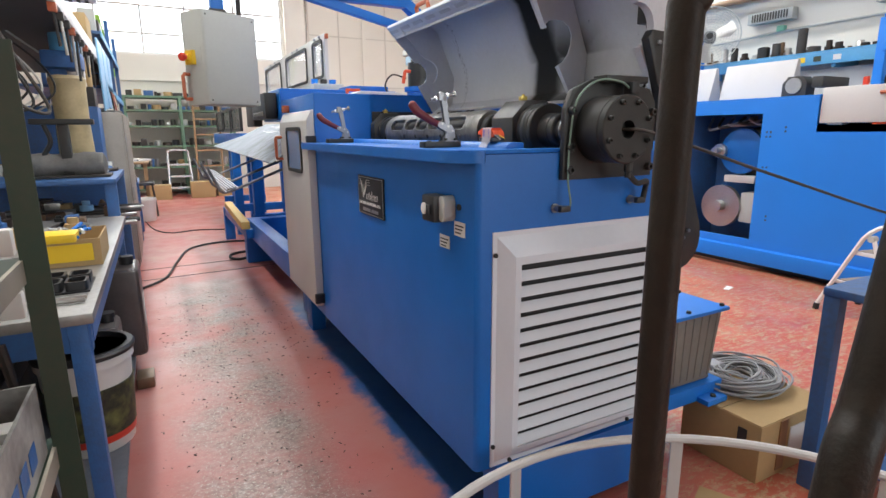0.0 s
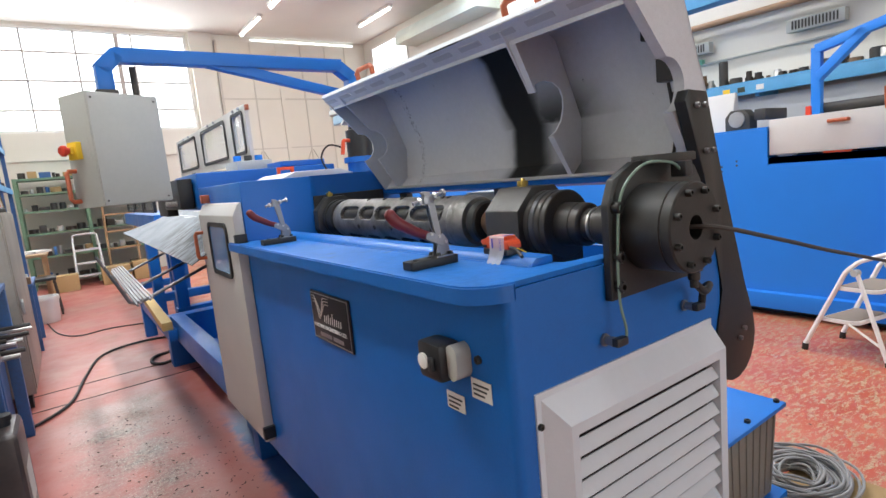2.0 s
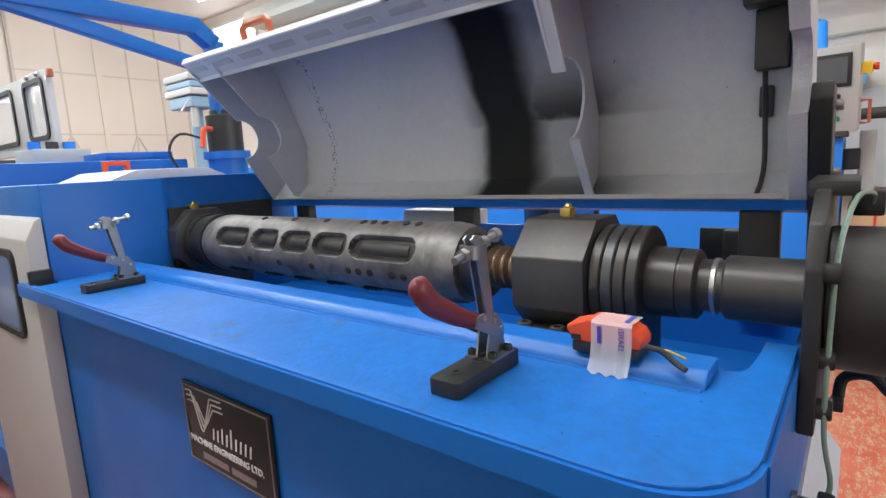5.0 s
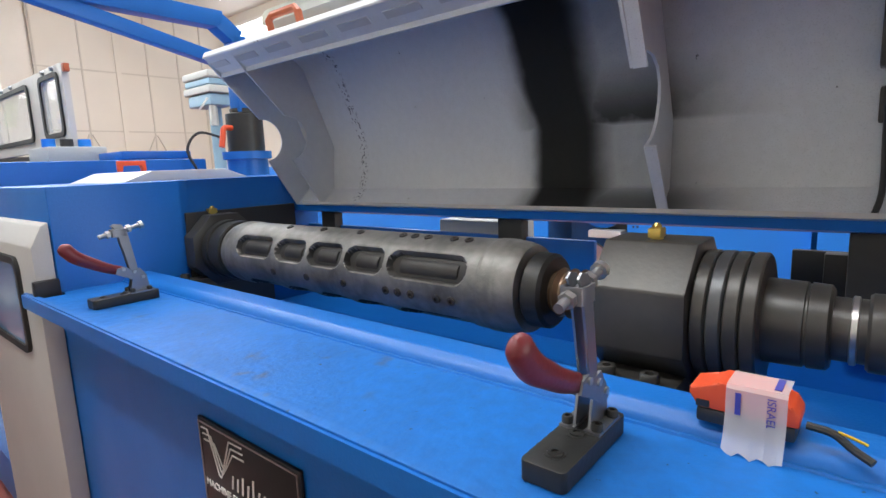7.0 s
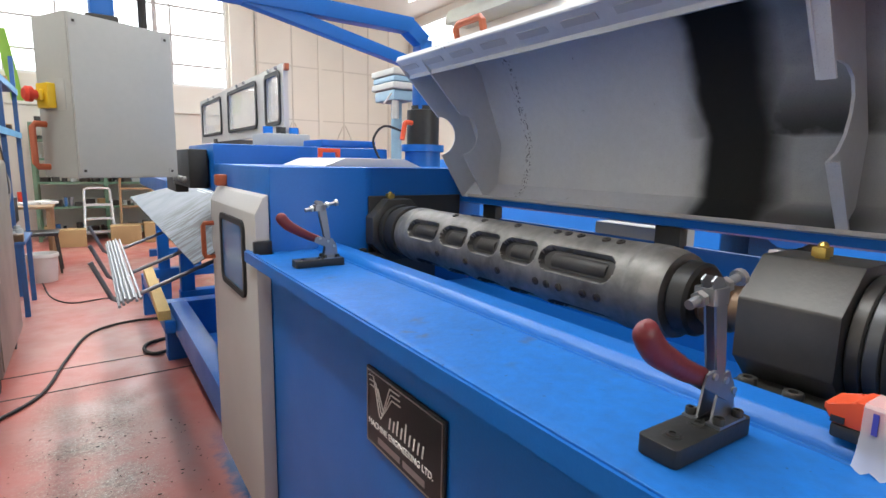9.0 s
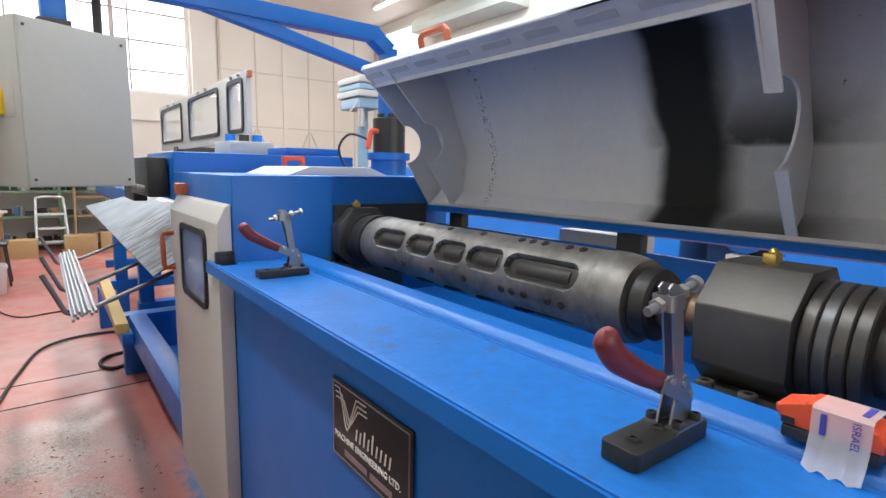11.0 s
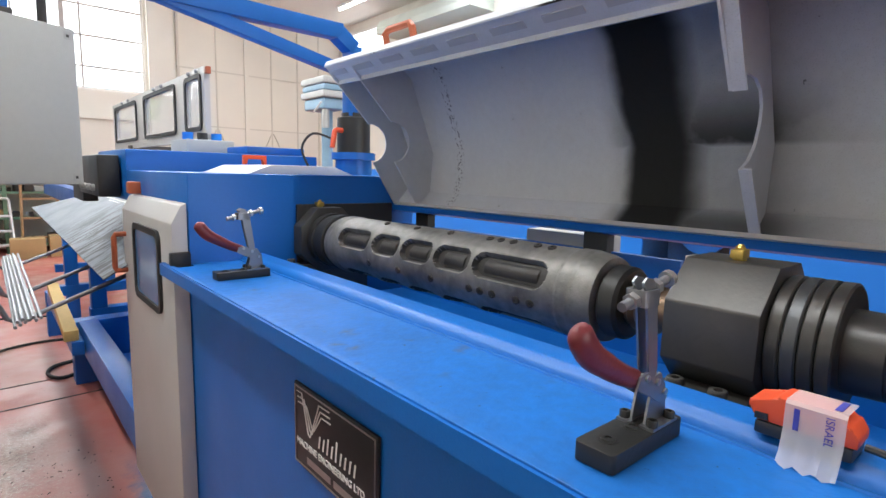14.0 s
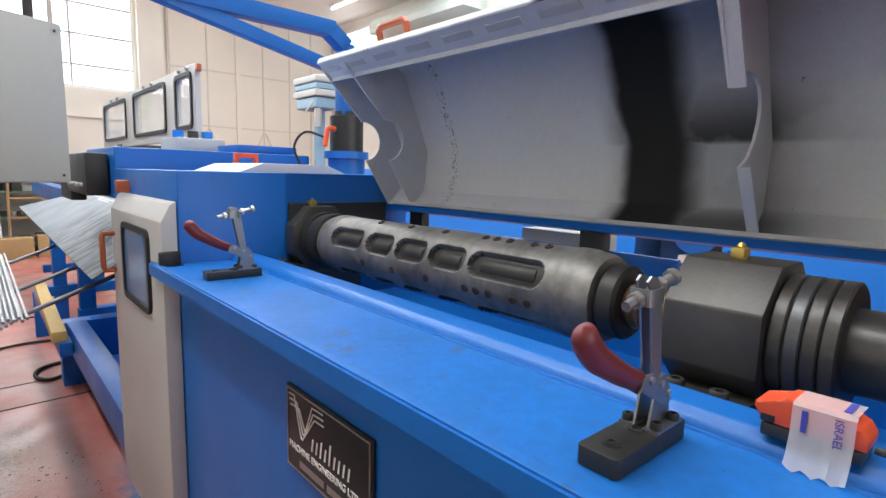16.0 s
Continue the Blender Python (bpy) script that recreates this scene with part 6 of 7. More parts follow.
heater(4.14, 4.65, 2.31)
heater(2.86, 3.36, 2.31)
single("wall_pipe", rod((7.0, -2.0, 2.56), (7.0, 9.0, 2.66), 0.035, seg=12), mat("brown_pipe", (0.36, 0.22, 0.13), 0.6), "brown painted pipe along the wall", "pipe")
single("conduit", tube(glide([(7.02, -1.0, 2.24), (7.02, 1.5, 2.22), (7.02, 3.1, 2.21), (7.02, 4.3, 2.20), (7.02, 5.4, 2.16), (7.02, 7.5, 2.18)], 6), 0.014, 6), M_GREYBOX, "thin grey conduit sagging along the wall", "conduit")
single("junction_box", box(6.98, 7.045, 4.25, 4.33, 2.20, 2.26, 0.006), mat("green_plastic", (0.15, 0.42, 0.30), 0.4), "small green junction box on the conduit", "junction box")
single("crane_beam", box(6.3, 6.5, 1.0, 9.0, 2.66, 2.84, 0.01), M_LIGHTBLUE, "pale blue steel beam along the wall", "beam")
ub = thing("unit_heater", (6.75, 9.6, 3.75), "pale green boxed ventilation unit high on the wall", "ventilation unit")
part("case", prism([(6.55, 3.80), (6.55, 3.90), (6.62, 4.05), (7.04, 4.05), (7.04, 3.80)], "y", 7.6, 10.1, 0.006), mat("pale_green_paint", (0.55, 0.60, 0.54), 0.5), ub)
for y0, y1 in ((5.6, 7.2), (10.4, 11.9)):
    wn_ = thing("window_2", (7.04, y0, 3.55), "bright high window in the side wall", "window", kind="structure")
    part("window_frame", ring_prism([(y0, 3.50), (y1, 3.50), (y1, 4.2), (y0, 4.2)], [(y0 + 0.05, 3.55), (y1 - 0.05, 3.55), (y1 - 0.05, 4.15), (y0 + 0.05, 4.15)], "x", 7.02, 7.046), M_WHITE, wn_)
    part("pane", box(7.038, 7.044, y0 + 0.05, y1 - 0.05, 3.55, 4.15), M_SKYPANE, wn_)

fan = thing("pedestal_fan", (6.3, 4.87, 0.0), "large wire-caged industrial fan on a pole", "fan")
fc = Vector((6.30, 4.66, 2.15))
fd = Vector((-0.80, -0.60, 0)).normalized()
fs = Vector((-fd.y, fd.x, 0))
for r in [0.04 + 0.027 * k for k in range(11)]:
    part("cage_ring", tube([fc + fs * (r * math.cos(a)) + Vector((0, 0, 1)) * (r * math.sin(a)) + fd * (0.05 * (1 - r / 0.31)) for a in [2 * math.pi * i / 40 for i in range(40)]], 0.0025 if r < 0.3 else 0.007, 5, closed=True), M_GREYBOX, fan)
for k in range(28):
    a = 2 * math.pi * k / 28
    part("cage_wire", rod(fc + fd * 0.05 + (fs * math.cos(a) + Vector((0, 0, 1)) * math.sin(a)) * 0.04, fc + (fs * math.cos(a) + Vector((0, 0, 1)) * math.sin(a)) * 0.31, 0.0022, seg=5), M_GREYBOX, fan)
for k in range(3):
    a = 2 * math.pi * k / 3 + 0.3
    u = fs * math.cos(a) + Vector((0, 0, 1)) * math.sin(a)
    w = fs * -math.sin(a) + Vector((0, 0, 1)) * math.cos(a)
    bl = bmesh.new()
    pts = [u * 0.05 + w * 0.03, u * 0.26 + w * 0.10, u * 0.28 - w * 0.02, u * 0.20 - w * 0.07, u * 0.05 - w * 0.03]
    lo = [bl.verts.new(fc - fd * (0.06 + 0.02 * (i in (0, 1))) + p) for i, p in enumerate(pts)]
    hi = [bl.verts.new(fc - fd * (0.063 + 0.02 * (i in (0, 1))) + p) for i, p in enumerate(pts)]
    bl.faces.new(lo)
    bl.faces.new(hi[::-1])
    for i in range(5):
        bl.faces.new((lo[i], lo[(i + 1) % 5], hi[(i + 1) % 5], hi[i]))
    part("blade", bl, M_STEEL, fan)
part("motor", rod(fc - fd * 0.05, fc - fd * 0.22, 0.07, seg=18, bevel=0.01), M_DARK, fan)
part("pole", rod((6.44, 4.83, 0.0), (6.44, 4.83, 2.2), 0.025, seg=12), M_BLUE2, fan)
part("foot_plate", rod((6.44, 4.83, 0.0), (6.44, 4.83, 0.03), 0.25, seg=24), M_DARK, fan)
# light backing panel of stored sheets under the shelf
single("stored_sheet", box(6.72, 6.75, 0.5, 3.9, 0.9, 1.72), mat("grey_sheet", (0.45, 0.47, 0.48), 0.5, stain=0.2), "grey sheet leaning under the wall shelf", "sheet")


# ---- benches along the left side ----
wb = thing("work_bench", (0.1, 2.78, 0.0), "blue steel work bench with a worn grey sheet top", "work bench")
part("bench_top", box(-0.35, 0.478, 1.90, 3.66, 0.675, 0.702, 0.004), mat("worn_sheet_top", (0.27, 0.26, 0.24), 0.36, metal=0.4, grain=0.35, stain=0.45, alt=(0.12, 0.11, 0.10)), wb)
for x in (-0.30, 0.44):
    for y in (1.945, 3.62):
        part("leg", box(x - 0.021, x + 0.021, y - 0.021, y + 0.021, 0.0, 0.675, 0.004), M_BLUEOLD, wb)
part("apron", box(-0.33, 0.466, 1.93, 1.955, 0.60, 0.674), M_BLUEOLD, wb)
part("apron", box(0.44, 0.466, 1.97, 3.60, 0.61, 0.674), M_BLUEOLD, wb)
part("under_shelf", box(-0.33, 0.47, 2.0, 3.70, 0.085, 0.10), M_GALV, wb)

yb = thing("parts_box", (0.38, 2.62, 0.702), "open cardboard parts box with a yellow label and steel bits", "box")
part("box_base", box(0.29, 0.462, 2.46, 2.74, 0.703, 0.71), M_CARD, yb)
for a in ((0.29, 0.294, 2.46, 2.74), (0.458, 0.462, 2.46, 2.74), (0.294, 0.458, 2.46, 2.464), (0.294, 0.458, 2.736, 2.74)):
    part("side", box(*a, 0.71, 0.79), M_CARD, yb)
part("label", box(0.31, 0.44, 2.457, 2.4595, 0.72, 0.775), M_YELLOW, yb)
part("yellow_lip", box(0.30, 0.40, 2.45, 2.56, 0.782, 0.81, 0.006), M_YELLOW, yb)
for k in range(14):
    x, y = random.uniform(0.30, 0.44), random.uniform(2.50, 2.72)
    part("steel_bit", rod((x, y, 0.79 + 0.004 * (k % 4)), (x + random.uniform(-0.05, 0.05), y + random.uniform(-0.08, 0.08), 0.795 + 0.004 * (k % 5)), 0.006, seg=8), M_STEEL if k % 3 else M_BLUE, yb)
tr = thing("socket_tray", (0.40, 2.19, 0.702), "black tray of four round sockets on the bench", "tray")
for i in range(2):
    for j in range(2):
        x, y = 0.365 + 0.06 * i, 2.15 + 0.085 * j
        part("cup", ring_prism(rounded(x - 0.026, x + 0.026, y - 0.034, y + 0.034, 0.012), rounded(x - 0.020, x + 0.020, y - 0.028, y + 0.028, 0.010), "z", 0.706, 0.732), M_BLACKPLASTIC, tr)
part("tray_base", box(0.335, 0.455, 2.11, 2.275, 0.703, 0.7065), M_BLACKPLASTIC, tr)
pl = thing("pliers", (0.40, 2.02, 0.702), "steel pliers lying on the bench", "pliers")
for s in (-1, 1):
    part("handle", tube(glide([(0.36, 2.02, 0.71), (0.40, 2.02 + s * 0.012, 0.71), (0.455, 2.02 + s * 0.016, 0.71)], 5), 0.006, 6), M_STEEL, pl)
part("jaw", box(0.33, 0.362, 2.012, 2.028, 0.704, 0.716, 0.003), M_STEEL, pl)
sc = thing("storage_bin", (0.20, 2.05, 0.702), "grey plastic storage bin on the bench", "bin")
part("bin_body", box(0.10, 0.285, 2.02, 2.20, 0.703, 0.83, 0.006), M_GREYBOX, sc)
part("pull", box(0.286, 0.292, 2.06, 2.16, 0.75, 0.78, 0.002), M_BLACKPLASTIC, sc)
for k in range(5):
    t = single("steel_strip", box(-0.02, 0.02, 0, 0.42, 0, 0.012, 0.002, turn=pose(0.16 + 0.055 * k, 3.05 + 0.03 * (k % 2), 0.703, 0, 0, -12 + 7 * k)), M_GALV if k % 2 else M_DARK, "loose steel strip lying on the bench", "steel strip", "steel strips")


def bucket(x, y, r, h, m, label, z=0.0, lid=None):
    t = thing("bucket", (x, y, z), label, "bucket")
    part("pail", lathe([(0.0, r * 0.82), (0.004, r * 0.84), (h * 0.86, r * 0.97), (h * 0.87, r * 1.03), (h * 0.93, r * 1.03), (h, r), (h, r * 0.94), (h * 0.4, r * 0.88)], (x, y, z), (0, 0, 1), 32), m, t)
    return t


b1 = bucket(0.375, 2.44, 0.135, 0.34, M_BUCKET, "white paint pail with a dark printed label and oily black rim", 0.1005)
part("rim", lathe([(0.0, 0.145), (0.012, 0.147), (0.02, 0.14), (0.02, 0.125), (0.0, 0.125)], (0.375, 2.44, 0.425), (0, 0, 1), 32), M_BLACKPLASTIC, b1)
part("label", lathe([(0.06, 0.1215), (0.225, 0.1315)], (0.375, 2.44, 0.1005), (0, 0, 1), 32), mat("dark_printed_label", (0.012, 0.013, 0.012), 0.5, grain=0.2, stain=0.5, stain_scale=22, alt=(0.16, 0.17, 0.05)), b1)
part("red_band", lathe([(0.035, 0.1190), (0.058, 0.1212)], (0.375, 2.44, 0.1005), (0, 0, 1), 32), M_ESTOP, b1)


def jerrycan(x, y, w, d, h, m, label, z=0.1005):
    t = thing("jerrycan", (x, y, z), label, "jerrycan")
    part("can_body", box(x - w / 2, x + w / 2, y - d / 2, y + d / 2, z, z + h, 0.03, seg=3), m, t)
    part("neck", lathe([(0, 0.025), (0.02, 0.025), (0.02, 0.03), (0.04, 0.03)], (x + w * 0.2, y, z + h - 0.002), (0, 0, 1), 16), M_BLACKPLASTIC, t)
    part("handle", tube(glide([(x - w * 0.35, y, z + h - 0.01), (x - w * 0.3, y, z + h + 0.035), (x, y, z + h + 0.04), (x + w * 0.1, y, z + h - 0.005)], 5), 0.011, 8), m, t)
    part("label", box(x + w / 2 + 0.0005, x + w / 2 + 0.002, y - d * 0.3, y + d * 0.25, z + h * 0.3, z + h * 0.65), M_PAPER, t)


jerrycan(0.445, 3.30, 0.16, 0.26, 0.42, M_JERRY, "smoky grey plastic jerrycan under the bench")
jerrycan(0.38, 2.88, 0.14, 0.20, 0.28, M_JERRY, "dark plastic canister with a white label under the bench")
jerrycan(0.30, 2.72, 0.13, 0.14, 0.24, M_GREYBOX, "dull grey plastic bottle under the bench")
single("brick_scrap", box(0.47, 0.54, 3.02, 3.14, 0.0, 0.05, 0.006), M_TARNISH, "brown block lying on the floor by the bench", "block")

# dark boxes added in place of the deep shade under the bench
for k, (x0, x1, y0, y1, h, m) in enumerate(((-0.30, 0.20, 2.10, 2.55, 0.34, M_DARK), (-0.28, 0.16, 2.60, 3.05, 0.42, M_BLACKPLASTIC), (-0.30, 0.24, 3.10, 3.55, 0.30, M_DARK), (-0.25, 0.10, 2.15, 2.50, 0.10, M_RUST))):
    z0 = 0.1005 if k < 3 else 0.4405
    t = thing("shade_box", ((x0 + x1) / 2, (y0 + y1) / 2, z0), "dark lidded box added for the deep shade under the bench", "crate", "crates under the bench")
    part("shade_box_body", box(x0, x1, y0, y1, z0, z0 + h * 0.8, 0.008), m, t)
    part("shade_box_lid", box(x0 - 0.008, x1 + 0.008, y0 - 0.008, y1 + 0.008, z0 + h * 0.8, z0 + h, 0.008), M_BLACKPLASTIC, t)
for k in range(3):
    single("leaning_pipe", rod((0.40 - 0.05 * k, 1.80 + 0.012 * k, 0.0), (0.30 - 0.16 * k, 1.885, 0.66 - 0.03 * k), 0.011, seg=10), (M_RUST, M_STEEL, M_DARK)[k], "dark pipe leaning on the bench end", "pipe", "leaning pipes")

# green shelving upright by the path
gs = thing("green_shelving", (0.2, 1.5, 0.0), "olive green slotted steel shelving with crates", "shelving")
for x, y in ((0.425, 1.70), (-0.25, 1.70), (0.30, -0.2), (-0.25, -0.2)):
    part("upright", prism([(x - 0.022, y - 0.022), (x + 0.022, y - 0.022), (x + 0.022, y - 0.017), (x - 0.017, y - 0.017), (x - 0.017, y + 0.022), (x - 0.022, y + 0.022)], "z", 0.0, 1.28, 0.0), M_OLIVE, gs)
for z in (0.20, 0.47, 0.86):
    part("shelf", box(-0.26, 0.40, 1.05, 1.73, z, z + 0.02), M_OLIVE, gs)
    part("edge_angle", box(0.401, 0.408, 1.06, 1.72, z - 0.02, z + 0.025), mat("bare_angle_steel", (0.42, 0.38, 0.30), 0.45, metal=0.4, stain=0.4) if z == 0.20 else bpy.data.materials["bare_angle_steel"], gs)
part("cross_brace", rod((0.36, 1.735, 0.15), (-0.2, 1.735, 1.0), 0.009, seg=8), M_DARK, gs)


M_GRIMY = mat("grimy_white_plastic", (0.36, 0.35, 0.32), 0.5, grain=0.3, stain=0.5, stain_scale=10, alt=(0.12, 0.11, 0.10))


def crate(x, y, z, m, label):
    t = thing("plastic_crate", (x, y, z), label, "crate", "crates on the green shelving")
    w, d, h = 0.15, 0.2, 0.15
    part("crate_base", box(x - w + 0.006, x + w - 0.006, y - d + 0.006, y + d - 0.006, z, z + 0.006), m, t)
    for a in ((x - w, x - w + 0.006, y - d, y + d), (x + w - 0.006, x + w, y - d, y + d), (x - w + 0.006, x + w - 0.006, y - d, y - d + 0.006), (x - w + 0.006, x + w - 0.006, y + d - 0.006, y + d)):
        part("crate_side", box(*a, z, z + h), m, t)
    for k in range(4):
        part("print_bar", box(x + w + 0.0005, x + w + 0.0015, y - d + 0.05 + 0.07 * k, y - d + 0.10 + 0.07 * k, z + 0.03, z + 0.075), M_BLUEOLD, t)
    for k in range(5):
        part("content", box(x - w + 0.02, x + w - 0.03, y - d + 0.03 + 0.07 * k, y - d + 0.08 + 0.07 * k, z + 0.01, z + 0.09 + 0.01 * (k % 3), 0.004), M_GREYBOX if k % 2 else M_PAPER, t)


crate(0.245, 1.46, 0.2205, M_GRIMY, "white plastic crate printed in blue on the shelving")
crate(0.245, 1.47, 0.4905, M_GRIMY, "pale plastic crate on the shelving")
for k in range(3):
    single("white_tub", box(0.12, 0.36, 1.86, 1.89, 0.72 + 0.07 * k, 0.78 + 0.07 * k, 0.006), M_BUCKET, "stacked white plastic tub at the bench end", "tub", "stacked tubs")

# second table with the vice and press
vt = thing("machine_table", (0.1, 4.2, 0.0), "dark blue steel table with a lower shelf of bars", "table")
part("table_top", box(-0.35, 0.45, 3.78, 4.72, 0.86, 0.885, 0.004), M_BLUEOLD, vt)
for x in (-0.30, 0.42):
    for y in (3.82, 4.68):
        part("leg", box(x - 0.028, x + 0.028, y - 0.028, y + 0.028, 0.0, 0.86, 0.004), M_BLUEOLD, vt)
part("bar_shelf", box(-0.33, 0.44, 3.85, 4.66, 0.60, 0.615), M_BLUEOLD, vt)
for k in range(12):
    single("bar_stock", rod((-0.2, 3.9 + 0.062 * k, 0.630 + 0.02 * (k % 2)), (0.46 + random.uniform(-0.02, 0.09), 3.9 + 0.06 * k, 0.632 + 0.02 * (k % 2)), 0.012, seg=8), M_DARK if k % 3 else M_STEEL, "short steel bar stacked on the table shelf", "steel bar", "bar stock")
vc = thing("screw_press", (0.25, 4.1, 0.885), "black hand screw press with a round grey body", "press")
part("press_body", lathe([(0, 0.03), (0.004, 0.060), (0.10, 0.068), (0.12, 0.058), (0.25, 0.064), (0.27, 0.070), (0.36, 0.062), (0.375, 0.03)], (0.03, 4.05, 0.955), (1, 0, 0), 22), mat("grimy_grey_casting", (0.20, 0.195, 0.18), 0.5, grain=0.4, stain=0.5, stain_scale=12), vc)
part("press_bed", box(0.0, 0.42, 3.95, 4.15, 0.886, 0.90, 0.004), M_DARK, vc)
part("press_column", box(0.20, 0.25, 4.0, 4.05, 0.90, 1.17, 0.004), M_BLACK, vc)
part("press_cross", box(0.08, 0.37, 3.99, 4.06, 1.17, 1.20, 0.006), M_BLACK, vc)
part("press_hook", tube(glide([(0.14, 4.02, 1.17), (0.16, 4.02, 1.08), (0.12, 4.02, 1.0), (0.15, 4.02, 0.95), (0.19, 4.02, 0.93)], 5), 0.012, 8), M_BLACK, vc)
dp = thing("pillar_drill", (0.2, 4.5, 0.885), "old blue pillar drill with a cream sheet-wrapped column", "drill")
part("drill_column", rod((0.18, 4.5, 0.886), (0.18, 4.5, 1.52), 0.05, seg=18), M_BLUEOLD, dp)
part("wrapped_guard", lathe([(0, 0.085), (0.03, 0.095), (0.2, 0.088), (0.40, 0.092), (0.46, 0.10), (0.48, 0.085)], (0.23, 4.45, 0.98), (0, 0, 1), 11), mat("yellowed_plastic", (0.55, 0.44, 0.24), 0.5, grain=0.2, stain=0.4, stain_scale=9), dp)
part("drill_head", box(0.12, 0.32, 4.38, 4.62, 1.50, 1.60, 0.02), M_BLUEOLD, dp)
part("drill_motor", rod((0.24, 4.46, 1.59), (0.24, 4.46, 1.70), 0.075, seg=20, bevel=0.01), M_LIGHTBLUE, dp)
os_ = thing("overhead_shelf", (0.0, 4.6, 1.66), "dark overhead shelf with a white lit edge", "shelf")
part("board", box(-0.5, 0.30, 3.4, 7.2, 1.72, 1.76), M_DARK, os_)
part("edge", box(0.301, 0.33, 3.4, 7.2, 1.69, 1.775, 0.004), M_WHITE, os_)
part("hanger", box(-0.48, -0.44, 3.45, 3.5, 0.0, 1.72), M_BLUEOLD, os_)
part("hanger", box(-0.48, -0.44, 5.5, 5.55, 0.0, 1.72), M_BLUEOLD, os_)
for k in range(3):
    single("plastic_curtain", box(0.331, 0.345, 5.55 + 0.5 * k, 5.98 + 0.5 * k, 1.30 + 0.05 * k, 1.85, 0.006), M_BLUEPLAST, "hanging blue plastic sheet over the shelf", "plastic sheet", "hanging sheets")
single("stacked_cardboard", box(0.06, 0.28, 5.7, 6.1, 1.7605, 2.05, 0.006), M_CARD, "stack of flattened cardboard on the high rack", "cardboard")
single("green_cloth", prism([(0.02, 2.15), (0.17, 2.15), (0.12, 2.6), (0.03, 3.2), (-0.1, 3.2)], "y", 12.26, 12.299), mat("green_sheet", (0.22, 0.42, 0.06), 0.7), "hanging bright green plastic sheet by the window", "plastic sheet")
bf = thing("blue_cabinet_rack", (0.2, 5.0, 0.0), "dark blue steel rack with boxes and bottles on top", "rack")
part("rack_frame", box(-0.35, 0.34, 4.80, 5.08, 0.0, 1.30, 0.006), M_BLUEOLD, bf)
single("carton_dark", box(0.10, 0.33, 4.84, 5.06, 1.301, 1.43, 0.004), M_DARK, "dark open box on the blue rack", "box")
single("white_bottle", lathe([(0, 0.05), (0.14, 0.05), (0.18, 0.03), (0.2, 0.018), (0.22, 0.018)], (0.24, 4.92, 1.431), (0, 0, 1), 16), M_BUCKET, "white plastic bottle on the rack", "bottle")
tc = thing("steel_cabinet", (0.2, 5.65, 0.0), "tall grey-brown steel cabinet on castors", "cabinet")
part("cabinet_body", box(-0.25, 0.46, 5.12, 6.15, 0.11, 1.275, 0.006), mat("grey_brown_steel", (0.33, 0.30, 0.26), 0.4, metal=0.35, grain=0.15, stain=0.3), tc)
part("cabinet_door", box(0.461, 0.468, 5.14, 6.13, 0.14, 1.26, 0.003), bpy.data.materials["grey_brown_steel"], tc)
for y in (5.22, 6.05):
    part("castor", rod((0.38, y, 0.055), (0.43, y, 0.055), 0.055, seg=16), M_RUBBER, tc)
part("latch", box(0.469, 0.485, 5.18, 5.20, 0.62, 0.72, 0.003), M_STEEL, tc)
for k in range(4):
    single("air_hose", tube(glide([(-0.2 + 0.05 * k, 4.0 + 0.2 * k, 1.72), (0.0 + 0.06 * k, 3.95 + 0.2 * k, 1.52), (0.12 + 0.03 * k, 3.9 + 0.2 * k, 1.36), (0.05, 3.86 + 0.2 * k, 1.25)], 6), 0.006, 8), M_GREYBOX if k % 2 else M_RUBBER, "thin air hose hanging from the overhead shelf", "hose", "hanging hoses")

# ---- far end of the shop ----
fsf = thing("green_rack", (1.15, 11.9, 0.0), "green steel shelving loaded with small parts", "shelving")
for x in (0.25, 1.15, 2.05):
    for y in (11.66, 12.16):
        part("upright", box(x - 0.025, x + 0.025, y - 0.025, y + 0.025, 0.0, 1.80), M_GREEN, fsf)
shelf_z = (0.10, 0.50, 0.88, 1.24, 1.52, 1.76)
for z in shelf_z:
    part("shelf", box(0.23, 2.07, 11.65, 12.17, z, z + 0.035), M_GREEN, fsf)
rnd = random.Random(9)
for z in shelf_z:
    x = 0.30
    while x < 1.98:
        w, h = rnd.uniform(0.04, 0.16), rnd.uniform(0.05, 0.16 if z < 1.2 else 0.11)
        m = rnd.choice((M_DARK, M_GREYBOX, M_CARD, M_RUST, M_STEEL, M_BLUEOLD, M_DARK, M_BLACK))
        if rnd.random() < 0.5:
            bmx = box(x, x + w, 11.70, 11.70 + rnd.uniform(0.1, 0.3), z + 0.0355, z + 0.0355 + h, 0.004)
        else:
            bmx = rod((x + w / 2, 11.78, z + 0.0355), (x + w / 2, 11.78, z + 0.0355 + h), w / 2, seg=12)
        single("stored_part", bmx, m, "small stored part on the green shelving", "stored part", "parts on the green rack")
        x += w + rnd.uniform(0.0, 0.05)
sl = thing("aluminium_ladder", (0.9, 11.35, 0.0), "small aluminium step ladder before the green shelving", "ladder")
M_ALU2 = mat("pale_aluminium_tube", (0.72, 0.73, 0.74), 0.35, metal=0.3, grain=0.06, stain=0.08)
for x in (0.82, 1.22):
    lean = 0.03 if x < 1.0 else -0.03
    part("rail", tube([(x, 11.2, 0.0), (x + lean, 11.43, 0.77)], 0.017, 8), M_ALU2, sl)
    part("rear_leg", tube([(x, 11.62, 0.0), (x + lean, 11.45, 0.56)], 0.013, 8), M_ALU2, sl)
